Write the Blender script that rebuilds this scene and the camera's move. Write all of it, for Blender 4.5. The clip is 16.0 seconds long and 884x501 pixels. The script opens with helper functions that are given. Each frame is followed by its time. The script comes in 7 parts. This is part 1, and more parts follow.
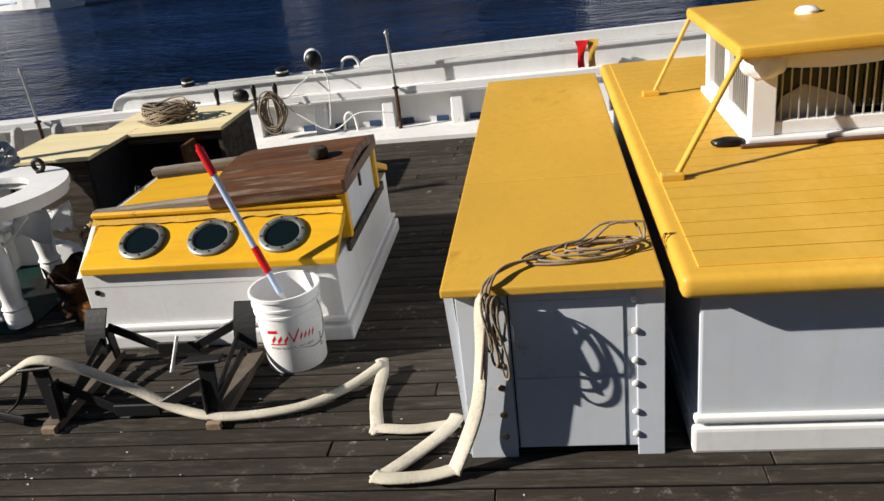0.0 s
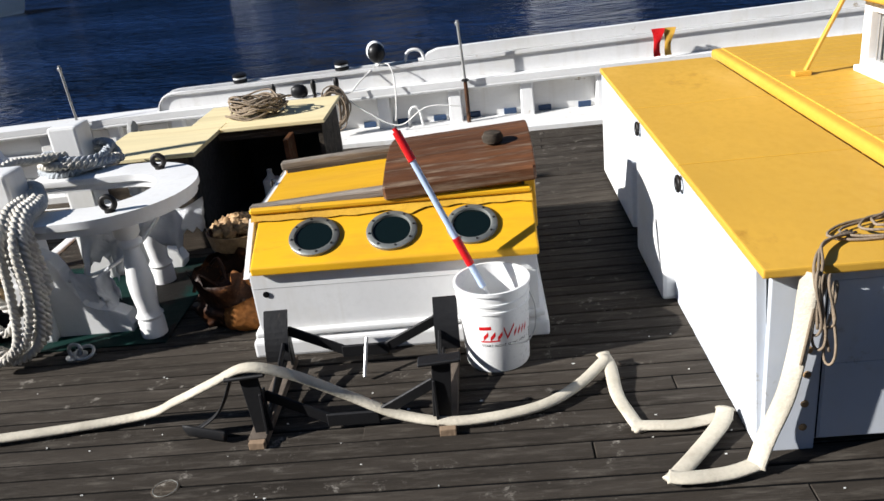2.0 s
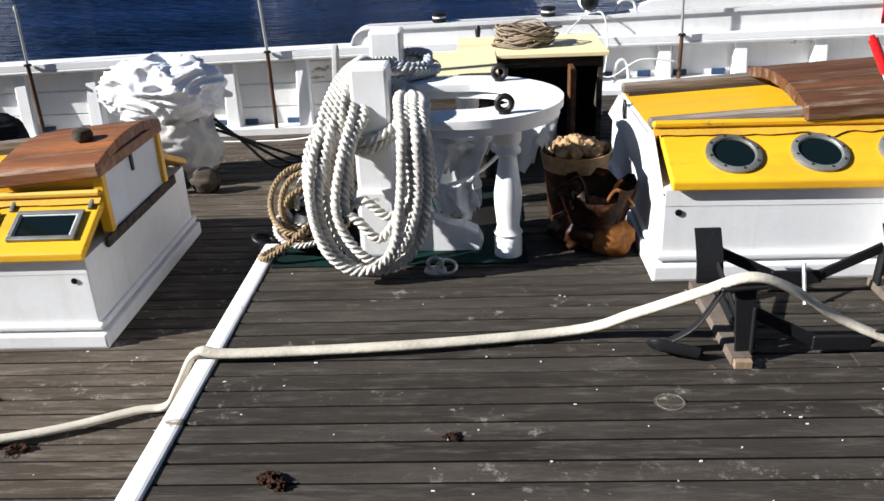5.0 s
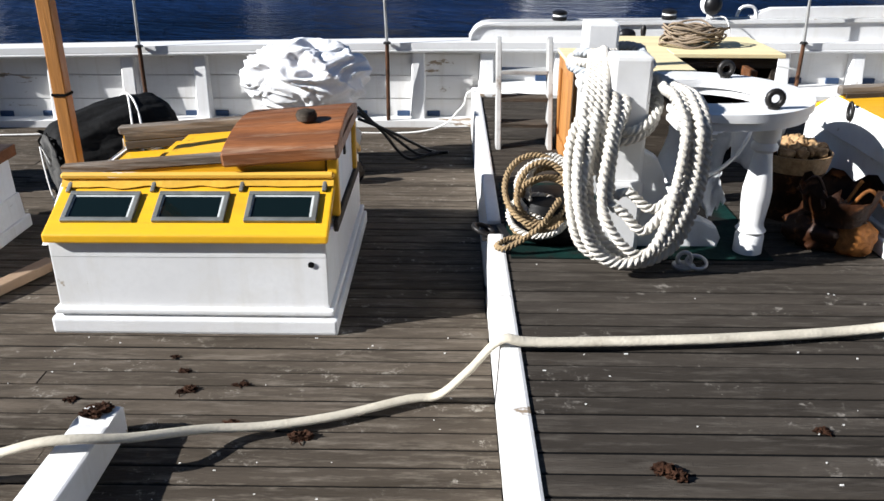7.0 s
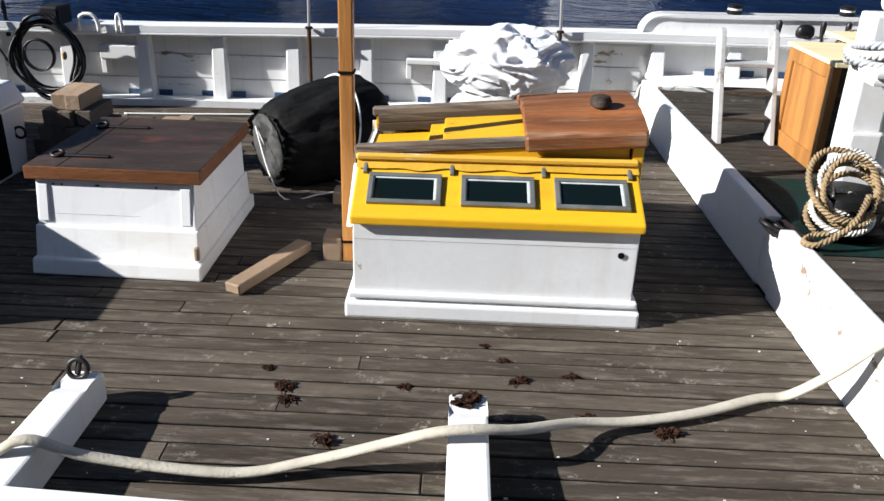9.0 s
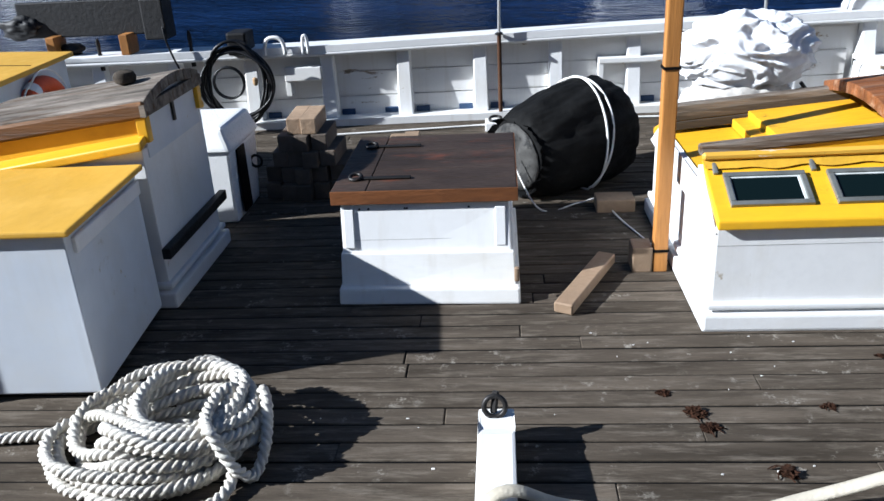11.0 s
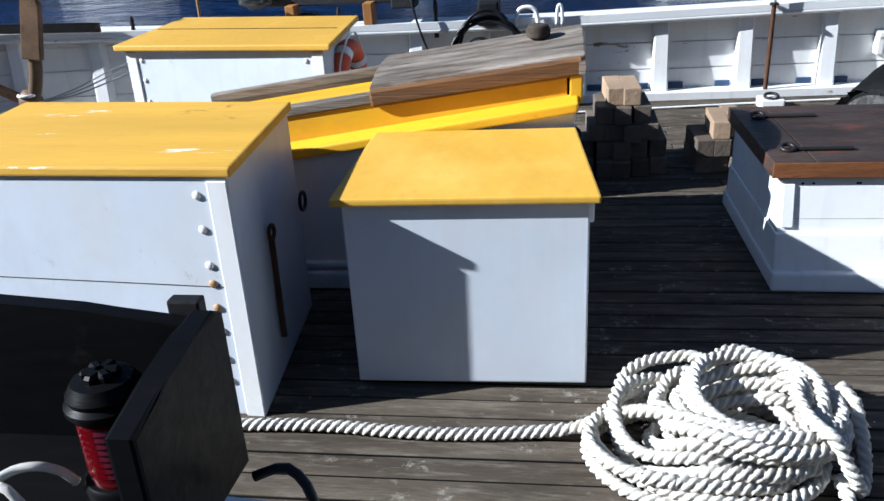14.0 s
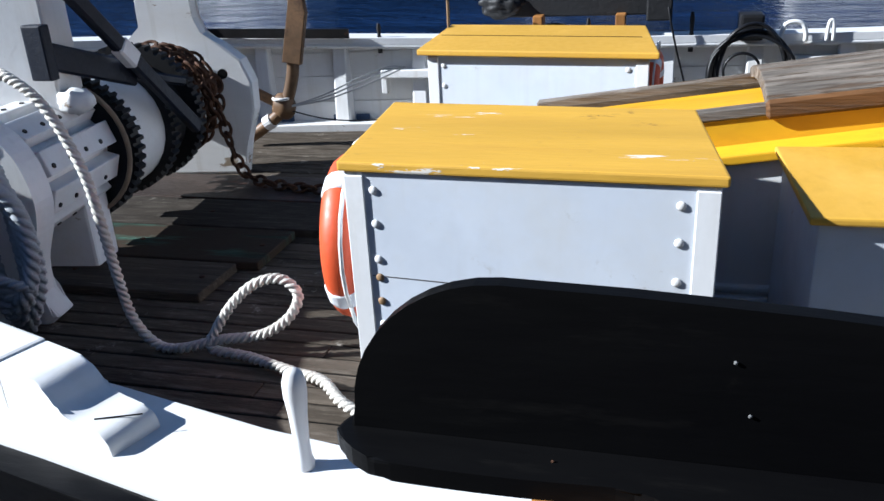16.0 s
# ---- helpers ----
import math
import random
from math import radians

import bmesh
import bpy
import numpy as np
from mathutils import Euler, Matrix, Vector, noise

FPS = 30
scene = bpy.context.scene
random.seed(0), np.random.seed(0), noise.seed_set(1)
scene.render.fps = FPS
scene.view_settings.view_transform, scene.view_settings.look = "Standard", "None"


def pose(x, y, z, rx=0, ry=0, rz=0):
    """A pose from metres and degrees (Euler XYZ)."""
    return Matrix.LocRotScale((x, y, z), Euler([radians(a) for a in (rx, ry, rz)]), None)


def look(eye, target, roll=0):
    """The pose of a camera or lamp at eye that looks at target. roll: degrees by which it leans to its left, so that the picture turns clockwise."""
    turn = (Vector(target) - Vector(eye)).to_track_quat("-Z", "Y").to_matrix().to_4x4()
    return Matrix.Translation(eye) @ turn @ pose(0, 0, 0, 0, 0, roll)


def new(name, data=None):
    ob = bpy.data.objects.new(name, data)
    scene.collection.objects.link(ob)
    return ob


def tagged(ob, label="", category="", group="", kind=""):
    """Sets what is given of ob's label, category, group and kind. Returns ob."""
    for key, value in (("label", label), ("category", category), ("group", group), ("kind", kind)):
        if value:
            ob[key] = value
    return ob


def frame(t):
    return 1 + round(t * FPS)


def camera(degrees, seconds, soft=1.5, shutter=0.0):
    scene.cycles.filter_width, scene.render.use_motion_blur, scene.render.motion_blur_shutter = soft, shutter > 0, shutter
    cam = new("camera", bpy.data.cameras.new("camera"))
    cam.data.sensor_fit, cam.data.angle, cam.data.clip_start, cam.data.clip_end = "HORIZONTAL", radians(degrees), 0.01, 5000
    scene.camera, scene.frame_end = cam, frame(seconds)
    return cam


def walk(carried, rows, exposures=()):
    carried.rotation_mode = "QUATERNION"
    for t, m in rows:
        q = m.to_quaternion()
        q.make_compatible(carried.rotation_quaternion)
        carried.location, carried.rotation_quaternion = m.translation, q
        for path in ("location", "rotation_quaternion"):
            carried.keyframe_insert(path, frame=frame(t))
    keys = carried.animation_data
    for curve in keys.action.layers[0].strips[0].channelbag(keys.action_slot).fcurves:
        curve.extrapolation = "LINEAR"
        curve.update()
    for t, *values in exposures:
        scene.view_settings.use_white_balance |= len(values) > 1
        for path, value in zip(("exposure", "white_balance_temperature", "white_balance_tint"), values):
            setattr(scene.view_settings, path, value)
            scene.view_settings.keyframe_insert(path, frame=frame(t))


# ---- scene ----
cam = camera(57.7, 16.0)
EXPOSE = 1.08
PATH = [
    (0, (1.133, 1.539, 2.131), (0.853, 3.357, 1.345), -6.8),
    (0.5, (0.857, 1.594, 2.098), (0.515, 3.393, 1.294), -6.2),
    (1, (0.58, 1.646, 2.096), (0.291, 3.452, 1.287), -6.6),
    (1.5, (0.289, 1.637, 2.086), (0.146, 3.458, 1.271), -4.4),
    (2, (-0.004, 1.643, 2.095), (-0.145, 3.476, 1.308), -6.8),
    (2.5, (-0.244, 1.701, 2.101), (-0.472, 3.514, 1.286), -8.5),
    (3, (-0.504, 1.717, 2.089), (-0.683, 3.533, 1.272), -5.9),
    (5.5, (-2.166, 1.698, 1.809), (-2.266, 3.525, 1.002), -2.2),
    (6, (-2.464, 1.725, 1.809), (-2.632, 3.552, 1.014), -3.3),
    (6.5, (-2.739, 1.743, 1.802), (-2.853, 3.582, 1.023), -1.2),
    (7, (-3.054, 1.708, 1.775), (-3.066, 3.54, 0.975), 0.4),
    (7.5, (-3.382, 1.707, 1.75), (-3.395, 3.532, 0.932), 2.8),
    (8, (-3.689, 1.727, 1.737), (-3.743, 3.562, 0.941), 3.5),
    (10.5, (-5.269, 1.89, 1.621), (-5.32, 3.702, 0.775), -2.5),
    (11, (-5.565, 1.965, 1.615), (-5.723, 3.794, 0.822), -3.2),
    (11.5, (-5.919, 2.029, 1.578), (-6.054, 3.875, 0.819), -1.3),
    (12, (-6.186, 2.025, 1.555), (-6.349, 3.848, 0.748), -2.8),
    (12.5, (-6.416, 2.068, 1.542), (-6.604, 3.882, 0.722), -1.2),
    (13, (-6.674, 2.147, 1.513), (-6.885, 3.966, 0.71), -2.4),
    (13.5, (-6.891, 2.181, 1.484), (-7.125, 3.988, 0.661), -0.3),
    (14, (-7.167, 2.146, 1.487), (-7.434, 3.958, 0.683), -3.3),
    (14.5, (-7.446, 2.152, 1.459), (-7.803, 3.947, 0.653), -1.5),
    (15, (-7.698, 2.16, 1.474), (-8.218, 3.93, 0.701), -3.2),
    (15.5, (-7.97, 2.18, 1.455), (-8.496, 3.955, 0.7), -2.5),
    (16, (-8.244, 2.118, 1.461), (-8.741, 3.904, 0.709), -3.0),
]
walk(cam, [(t, look(eye, target, roll)) for t, eye, target, roll in PATH], [(0.0, EXPOSE - 0.39, 6950, 10), (1.0, EXPOSE - 0.16, 6600, 10), (2.5, EXPOSE - 0.17, 6450, 10), (5.5, EXPOSE + 0.13, 6300, 10), (8.0, EXPOSE - 0.02, 6300, 10), (10.5, EXPOSE + 0.02, 6200, 9), (11.5, EXPOSE + 0.06, 5450, 7), (13.0, EXPOSE + 0.07, 5450, 6), (14.5, EXPOSE + 0.20, 5800, 8), (16.0, EXPOSE + 0.10, 5750, 8)])

# ---- light: low sun from over the bow, clear sky ----
SUN_TRAVEL = Vector((0.843, 0.240, -0.479)).normalized()
world = bpy.data.worlds.new("sky")
scene.world = world
world.use_nodes = True
wn = world.node_tree.nodes
sky = wn.new("ShaderNodeTexSky")
sky.sky_type, sky.sun_disc = "NISHITA", False
sky.ozone_density, sky.dust_density, sky.air_density = 4.0, 0.1, 0.9
sky.sun_elevation = math.asin(-SUN_TRAVEL.z)
sky.sun_rotation = math.atan2(-SUN_TRAVEL.x, -SUN_TRAVEL.y)
world.node_tree.links.new(sky.outputs[0], wn["Background"].inputs[0])
wn["Background"].inputs[1].default_value = 0.042
lamp = bpy.data.lights.new("sun", "SUN")
lamp.energy, lamp.angle, lamp.color = 5.2, radians(0.55), (1.0, 0.975, 0.94)
sun = new("sun", lamp)
sun.matrix_world = look((0, 0, 20), Vector((0, 0, 20)) + SUN_TRAVEL)

# ---- materials ----
def shader(name):
    m = bpy.data.materials.new(name)
    m.use_nodes = True
    nt = m.node_tree
    return m, nt.nodes, nt.links, nt.nodes["Principled BSDF"]


def mixer(ns, ls, a, b, fac, mode="MIX"):
    n = ns.new("ShaderNodeMix")
    n.data_type, n.blend_type = "RGBA", mode
    for sock, v in ((n.inputs[6], a), (n.inputs[7], b), (n.inputs[0], fac)):
        if hasattr(v, "links"):
            ls.new(v, sock)
        else:
            sock.default_value = (*v, 1) if isinstance(v, tuple) else v
    return n.outputs[2]


def noise_at(ns, ls, coord, scale, detail=4.0, rough=0.55):
    n = ns.new("ShaderNodeTexNoise")
    n.inputs["Scale"].default_value, n.inputs["Detail"].default_value, n.inputs["Roughness"].default_value = scale, detail, rough
    ls.new(coord, n.inputs["Vector"])
    return n.outputs[0]


def span(ns, ls, value, lo, hi, a=0.0, b=1.0):
    n = ns.new("ShaderNodeMapRange")
    ls.new(value, n.inputs[0])
    for k, v in zip((1, 2, 3, 4), (lo, hi, a, b)):
        n.inputs[k].default_value = v
    return n.outputs[0]


def surface(name, col, rough=0.5, var=0.18, scale=2.5, worn=None, worn_at=(0.62, 0.68), worn_scale=7.0, dirt=None, dirt_at=(0.5, 0.75), dirt_scale=1.6,
            bump=0.15, grain=70.0, stretch=(1, 1, 1), metal=0.0, rnd=0.0, streak=0.0, coat=0.0, spec=0.4, smudge=None):
    """Colour with broad and fine variation, worn patches, dirt and relief, laid out in metres."""
    m, ns, ls, out = shader(name)
    geo = ns.new("ShaderNodeNewGeometry")
    info = ns.new("ShaderNodeObjectInfo")
    move = ns.new("ShaderNodeVectorMath")
    move.operation = "MULTIPLY_ADD"
    ls.new(info.outputs["Random"], move.inputs[0])
    move.inputs[1].default_value = (17.0, 9.0, 5.0) if rnd else (0, 0, 0)
    ls.new(geo.outputs["Position"], move.inputs[2])
    st = ns.new("ShaderNodeMapping")
    st.inputs["Scale"].default_value = stretch
    ls.new(move.outputs[0], st.inputs[0])
    p, q = move.outputs[0], st.outputs[0]
    broad, fine = noise_at(ns, ls, q, scale), noise_at(ns, ls, q, grain, 5.0)
    dark = tuple(c * (1 - 2 * var) for c in col)
    light = tuple(min(1.0, c * (1 + var)) for c in col)
    c = mixer(ns, ls, dark, light, span(ns, ls, broad, 0.25, 0.75))
    c = mixer(ns, ls, c, tuple(x * (1 - 1.6 * var) for x in col), span(ns, ls, fine, 0.45, 0.8, 0, 0.7))
    if rnd:
        c = mixer(ns, ls, c, tuple(x * (1 - rnd) for x in col), span(ns, ls, info.outputs["Random"], 0, 1, 0, 0.8))
    if streak:
        sm = ns.new("ShaderNodeMapping")
        sm.inputs["Scale"].default_value = (9, 9, 0.7)
        ls.new(p, sm.inputs[0])
        c = mixer(ns, ls, c, (0.33, 0.27, 0.18), span(ns, ls, noise_at(ns, ls, sm.outputs[0], 1.5, 3.0), 0.55, 0.85, 0, streak))
    if dirt:
        c = mixer(ns, ls, c, dirt, span(ns, ls, noise_at(ns, ls, q, dirt_scale, 6.0, 0.65), *dirt_at, 0, 0.75))
    r = span(ns, ls, fine, 0.2, 0.8, max(0.04, rough - 0.1), min(1, rough + 0.12))
    if worn:
        w = span(ns, ls, noise_at(ns, ls, q, worn_scale, 7.0, 0.7), *worn_at)
        c = mixer(ns, ls, c, worn, w)
    if smudge:
        tone, density = smudge
        spots = span(ns, ls, noise_at(ns, ls, p, 15.0, 9.0, 0.78), 0.565, 0.66)
        where = span(ns, ls, noise_at(ns, ls, p, 2.1, 3.0), 0.72 - density, 0.80 - density)
        rub = ns.new("ShaderNodeMath")
        rub.operation = "MULTIPLY"
        ls.new(spots, rub.inputs[0])
        ls.new(where, rub.inputs[1])
        c = mixer(ns, ls, c, tone, rub.outputs[0])
    ls.new(c, out.inputs["Base Color"])
    ls.new(r, out.inputs["Roughness"])
    out.inputs["Metallic"].default_value = metal
    out.inputs["Coat Weight"].default_value = coat
    out.inputs["Specular IOR Level"].default_value = spec
    if bump:
        b = ns.new("ShaderNodeBump")
        b.inputs["Strength"].default_value, b.inputs["Distance"].default_value = bump, 0.01
        ls.new(fine if not worn else mixer(ns, ls, fine, w, 0.4), b.inputs["Height"])
        ls.new(b.outputs[0], out.inputs["Normal"])
    return m


WHITE = surface("white_paint", (0.71, 0.71, 0.705), 0.42, 0.05, 1.8, worn=(0.42, 0.37, 0.30), worn_at=(0.675, 0.69), worn_scale=6.0, dirt=(0.60, 0.57, 0.50), dirt_at=(0.52, 0.8), bump=0.08, grain=35, streak=0.22)
RAIL_WHITE = surface("rail_white_paint", (0.71, 0.71, 0.705), 0.42, 0.05, 1.8, worn=(0.42, 0.20, 0.07), worn_at=(0.66, 0.76), worn_scale=1.3, dirt=(0.66, 0.60, 0.50), dirt_at=(0.52, 0.8), bump=0.16, grain=35, stretch=(0.8, 2, 1))
WHITE_OLD = surface("old_white_paint", (0.71, 0.705, 0.69), 0.5, 0.06, 1.5, worn=(0.26, 0.20, 0.14), worn_at=(0.635, 0.655), worn_scale=4.0, dirt=(0.60, 0.56, 0.48), dirt_at=(0.5, 0.85), streak=0.35, bump=0.12, grain=30, stretch=(0.5, 1, 1.6))
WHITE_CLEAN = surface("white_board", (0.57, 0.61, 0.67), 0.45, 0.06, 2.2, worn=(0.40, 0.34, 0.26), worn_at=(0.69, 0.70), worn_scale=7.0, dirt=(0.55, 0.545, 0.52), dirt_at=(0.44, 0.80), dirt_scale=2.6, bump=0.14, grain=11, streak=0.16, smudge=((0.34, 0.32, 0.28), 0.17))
YELLOW = surface("yellow_deck_paint", (0.60, 0.340, 0.042), 0.50, 0.09, 1.1, worn=(0.36, 0.17, 0.02), worn_at=(0.62, 0.74), worn_scale=2.2, dirt=(0.78, 0.47, 0.10), dirt_at=(0.55, 0.8), bump=0.12, grain=26, stretch=(1, 0.6, 1), smudge=((0.30, 0.16, 0.03), 0.08))
YELLOW_CHIP = surface("chipped_yellow_paint", (0.63, 0.36, 0.045), 0.5, 0.10, 1.4, worn=(0.74, 0.70, 0.62), worn_at=(0.630, 0.638), worn_scale=2.6, dirt=(0.47, 0.25, 0.035), dirt_at=(0.5, 0.8), bump=0.25, grain=24, stretch=(0.4, 3.0, 1.6), smudge=((0.20, 0.11, 0.03), 0.18))
YELLOW_GLOSS = surface("yellow_gloss_paint", (0.70, 0.38, 0.012), 0.42, 0.09, 1.3, worn=(0.26, 0.13, 0.02), worn_at=(0.63, 0.78), worn_scale=4.0, dirt=(0.50, 0.235, 0.018), dirt_at=(0.46, 0.72), smudge=((0.12, 0.065, 0.02), 0.13), dirt_scale=2.4, bump=0.14, grain=22, stretch=(0.5, 2, 1))
CANVAS_YELLOW = surface("yellow_canvas", (0.60, 0.34, 0.02), 0.75, 0.15, 2.5, dirt=(0.38, 0.20, 0.02), bump=0.3, grain=40)
PLANK = surface("weathered_deck_plank", (0.108, 0.088, 0.068), 0.75, 0.22, 2.4, worn=(0.180, 0.154, 0.124), worn_at=(0.50, 0.78), worn_scale=7.0, dirt=(0.022, 0.018, 0.013), dirt_at=(0.44, 0.73), dirt_scale=2.6, bump=0.6, grain=34, stretch=(0.7, 4.5, 1), rnd=0.55, spec=0.05, smudge=((0.30, 0.275, 0.235), 0.215))
PLANK_DARK = surface("dark_deck_plank", (0.060, 0.051, 0.042), 0.7, 0.20, 2.4, worn=(0.100, 0.088, 0.074), worn_at=(0.50, 0.80), worn_scale=7.0, dirt=(0.014, 0.012, 0.010), dirt_at=(0.46, 0.76), dirt_scale=2.6, bump=0.6, grain=34, stretch=(0.7, 4.5, 1), rnd=0.5, spec=0.05, smudge=((0.22, 0.20, 0.175), 0.195))
CAULK = surface("black_caulk", (0.006, 0.006, 0.006), 0.8, 0.2, 5, spec=0.05)
TEAK = surface("brown_weathered_teak", (0.155, 0.064, 0.028), 0.5, 0.35, 1.4, worn=(0.27, 0.195, 0.135), worn_at=(0.53, 0.73), worn_scale=2.6, dirt=(0.040, 0.019, 0.011), dirt_at=(0.42, 0.64), dirt_scale=2.6, bump=0.4, grain=22, stretch=(0.6, 7, 7), spec=0.2)
TEAK_DARK = surface("dark_weathered_teak", (0.052, 0.036, 0.028), 0.42, 0.35, 1.4, worn=(0.16, 0.046, 0.024), worn_at=(0.56, 0.72), worn_scale=1.5, dirt=(0.016, 0.013, 0.011), dirt_at=(0.48, 0.72), bump=0.4, grain=22, stretch=(1.0, 3, 6), spec=0.25)
TEAK_RIM = surface("orange_teak_edge", (0.17, 0.066, 0.025), 0.5, 0.3, 2, dirt=(0.07, 0.030, 0.014), dirt_at=(0.48, 0.72), bump=0.3, grain=22, stretch=(1, 4, 4), spec=0.25)
TEAK_ORANGE = surface("orange_brown_teak", (0.24, 0.088, 0.030), 0.5, 0.3, 1.6, worn=(0.34, 0.22, 0.14), worn_at=(0.53, 0.74), worn_scale=2.2, dirt=(0.075, 0.029, 0.014), dirt_at=(0.44, 0.68), dirt_scale=2.4, bump=0.3, grain=22, stretch=(0.6, 7, 7), spec=0.3)
TEAK_GREY = surface("grey_weathered_teak", (0.25, 0.215, 0.18), 0.7, 0.4, 1.6, worn=(0.10, 0.060, 0.034), worn_at=(0.52, 0.66), worn_scale=1.8, dirt=(0.050, 0.038, 0.030), dirt_at=(0.5, 0.66), dirt_scale=2.2, bump=0.9, grain=20, stretch=(0.4, 11, 9), spec=0.15)
TEAK_EDGE = surface("brown_teak_edge", (0.165, 0.078, 0.030), 0.6, 0.35, 1.8, worn=(0.06, 0.032, 0.018), worn_at=(0.52, 0.66), worn_scale=2.2, dirt=(0.22, 0.15, 0.09), dirt_at=(0.56, 0.74), bump=0.7, grain=22, stretch=(0.5, 6, 10), spec=0.2)
WOOD_DARK = surface("dark_weathered_wood", (0.085, 0.068, 0.052), 0.75, 0.35, 1.8, worn=(0.22, 0.185, 0.15), worn_at=(0.56, 0.76), dirt=(0.020, 0.016, 0.013), dirt_at=(0.48, 0.7), bump=0.6, grain=26, stretch=(0.5, 9, 9), spec=0.12)
WOOD_ORANGE = surface("varnished_pine", (0.42, 0.185, 0.048), 0.45, 0.24, 1.5, worn=(0.20, 0.085, 0.028), worn_at=(0.58, 0.74), worn_scale=2.0, dirt=(0.24, 0.10, 0.03), dirt_at=(0.5, 0.8), bump=0.25, grain=20, stretch=(6, 6, 0.5))
STEP_GREY = surface("grey_painted_steps", (0.40, 0.40, 0.39), 0.6, 0.2, 3, worn=(0.16, 0.13, 0.10), worn_at=(0.58, 0.7), dirt=(0.22, 0.20, 0.17), bump=0.2, grain=40)
LIP = surface("pale_window_lip", (0.55, 0.58, 0.57), 0.5, 0.15, 8, dirt=(0.18, 0.18, 0.16), bump=0.1)
PLYWOOD = surface("pale_plywood", (0.74, 0.63, 0.37), 0.6, 0.08, 1.5, worn=(0.50, 0.38, 0.19), worn_at=(0.66, 0.72), worn_scale=4, dirt=(0.50, 0.38, 0.18), bump=0.15, grain=18, stretch=(0.5, 5, 1))
TIMBER = surface("sawn_timber", (0.36, 0.25, 0.16), 0.7, 0.2, 2.2, dirt=(0.20, 0.13, 0.08), bump=0.4, grain=30, rnd=0.45)
TIMBER_DARK = surface("dirty_shaded_timber", (0.16, 0.13, 0.105), 0.75, 0.3, 2.2, dirt=(0.04, 0.032, 0.026), bump=0.4, grain=30, rnd=0.5, spec=0.1)
BLACK_STEEL = surface("black_painted_steel", (0.010, 0.010, 0.011), 0.5, 0.2, 4, worn=(0.07, 0.04, 0.022), worn_at=(0.68, 0.74), bump=0.15, grain=60, spec=0.25)
BLACK_PAINT = surface("black_board_paint", (0.0035, 0.0035, 0.004), 0.40, 0.2, 2.0, worn=(0.010, 0.0095, 0.009), worn_at=(0.62, 0.8), worn_scale=3, dirt=(0.006, 0.006, 0.006), dirt_at=(0.5, 0.8), bump=0.12, grain=26, stretch=(0.4, 2, 2), spec=0.06, smudge=((0.008, 0.0076, 0.007), 0.14))
NAVY_STEEL = surface("navy_painted_iron", (0.010, 0.014, 0.026), 0.5, 0.25, 4, worn=(0.05, 0.03, 0.02), worn_at=(0.68, 0.76), bump=0.2, grain=50, spec=0.25)
IRON = surface("dark_iron", (0.030, 0.028, 0.027), 0.45, 0.25, 6, worn=(0.13, 0.06, 0.03), worn_at=(0.62, 0.7), bump=0.2, grain=60, metal=0.6)
RUST = surface("rusty_iron", (0.075, 0.034, 0.017), 0.75, 0.35, 9, worn=(0.20, 0.09, 0.036), worn_at=(0.6, 0.72), worn_scale=14, bump=0.4, grain=80, spec=0.2)
ANCHOR_BROWN = surface("brown_stocked_iron", (0.15, 0.085, 0.042), 0.5, 0.3, 4, worn=(0.05, 0.026, 0.014), worn_at=(0.55, 0.7), worn_scale=6, bump=0.2, grain=40, spec=0.3)
BRONZE = surface("bronze_frame", (0.24, 0.25, 0.235), 0.4, 0.2, 8, dirt=(0.10, 0.09, 0.07), bump=0.15, grain=90, metal=0.5)
STEEL_ROD = surface("brown_stained_rod", (0.30, 0.19, 0.10), 0.4, 0.3, 6, dirt=(0.12, 0.07, 0.04), bump=0.1, metal=0.35)
CAP_ZINC = surface("dull_zinc_cap", (0.40, 0.45, 0.52), 0.5, 0.16, 9, worn=(0.55, 0.59, 0.64), worn_at=(0.50, 0.66), worn_scale=14, dirt=(0.24, 0.27, 0.33), dirt_scale=9, bump=0.15, grain=60)
GALV = surface("galvanised_wire", (0.45, 0.45, 0.44), 0.4, 0.1, 8, metal=0.7)
RUBBER = surface("torn_black_rubber", (0.006, 0.006, 0.006), 0.75, 0.3, 7, worn=(0.035, 0.033, 0.03), worn_at=(0.64, 0.80), worn_scale=11, bump=0.9, grain=22, spec=0.12)
FOAM = surface("worn_fender_end", (0.060, 0.058, 0.054), 0.8, 0.3, 8, worn=(0.015, 0.015, 0.015), worn_at=(0.52, 0.6), worn_scale=9, bump=0.8, grain=24)
BLACK_HOSE = surface("black_hose_rubber", (0.007, 0.007, 0.008), 0.4, 0.2, 5, bump=0.05, spec=0.3)
ROPE_WHITE = surface("white_laid_rope", (0.64, 0.61, 0.55), 0.75, 0.1, 6, dirt=(0.36, 0.31, 0.24), dirt_at=(0.46, 0.74), dirt_scale=5.0, bump=0.5, grain=180)
ROPE_CREAM = surface("cream_laid_rope", (0.60, 0.57, 0.51), 0.75, 0.12, 6, dirt=(0.34, 0.30, 0.24), dirt_scale=4.0, bump=0.5, grain=180)
ROPE_BLUE = surface("grey_laid_rope", (0.40, 0.43, 0.46), 0.75, 0.12, 6, dirt=(0.24, 0.24, 0.24), dirt_scale=3.0, bump=0.5, grain=180)
ROPE_TAN = surface("tan_laid_rope", (0.30, 0.21, 0.11), 0.8, 0.15, 6, dirt=(0.16, 0.11, 0.06), dirt_scale=4.0, bump=0.5, grain=180)
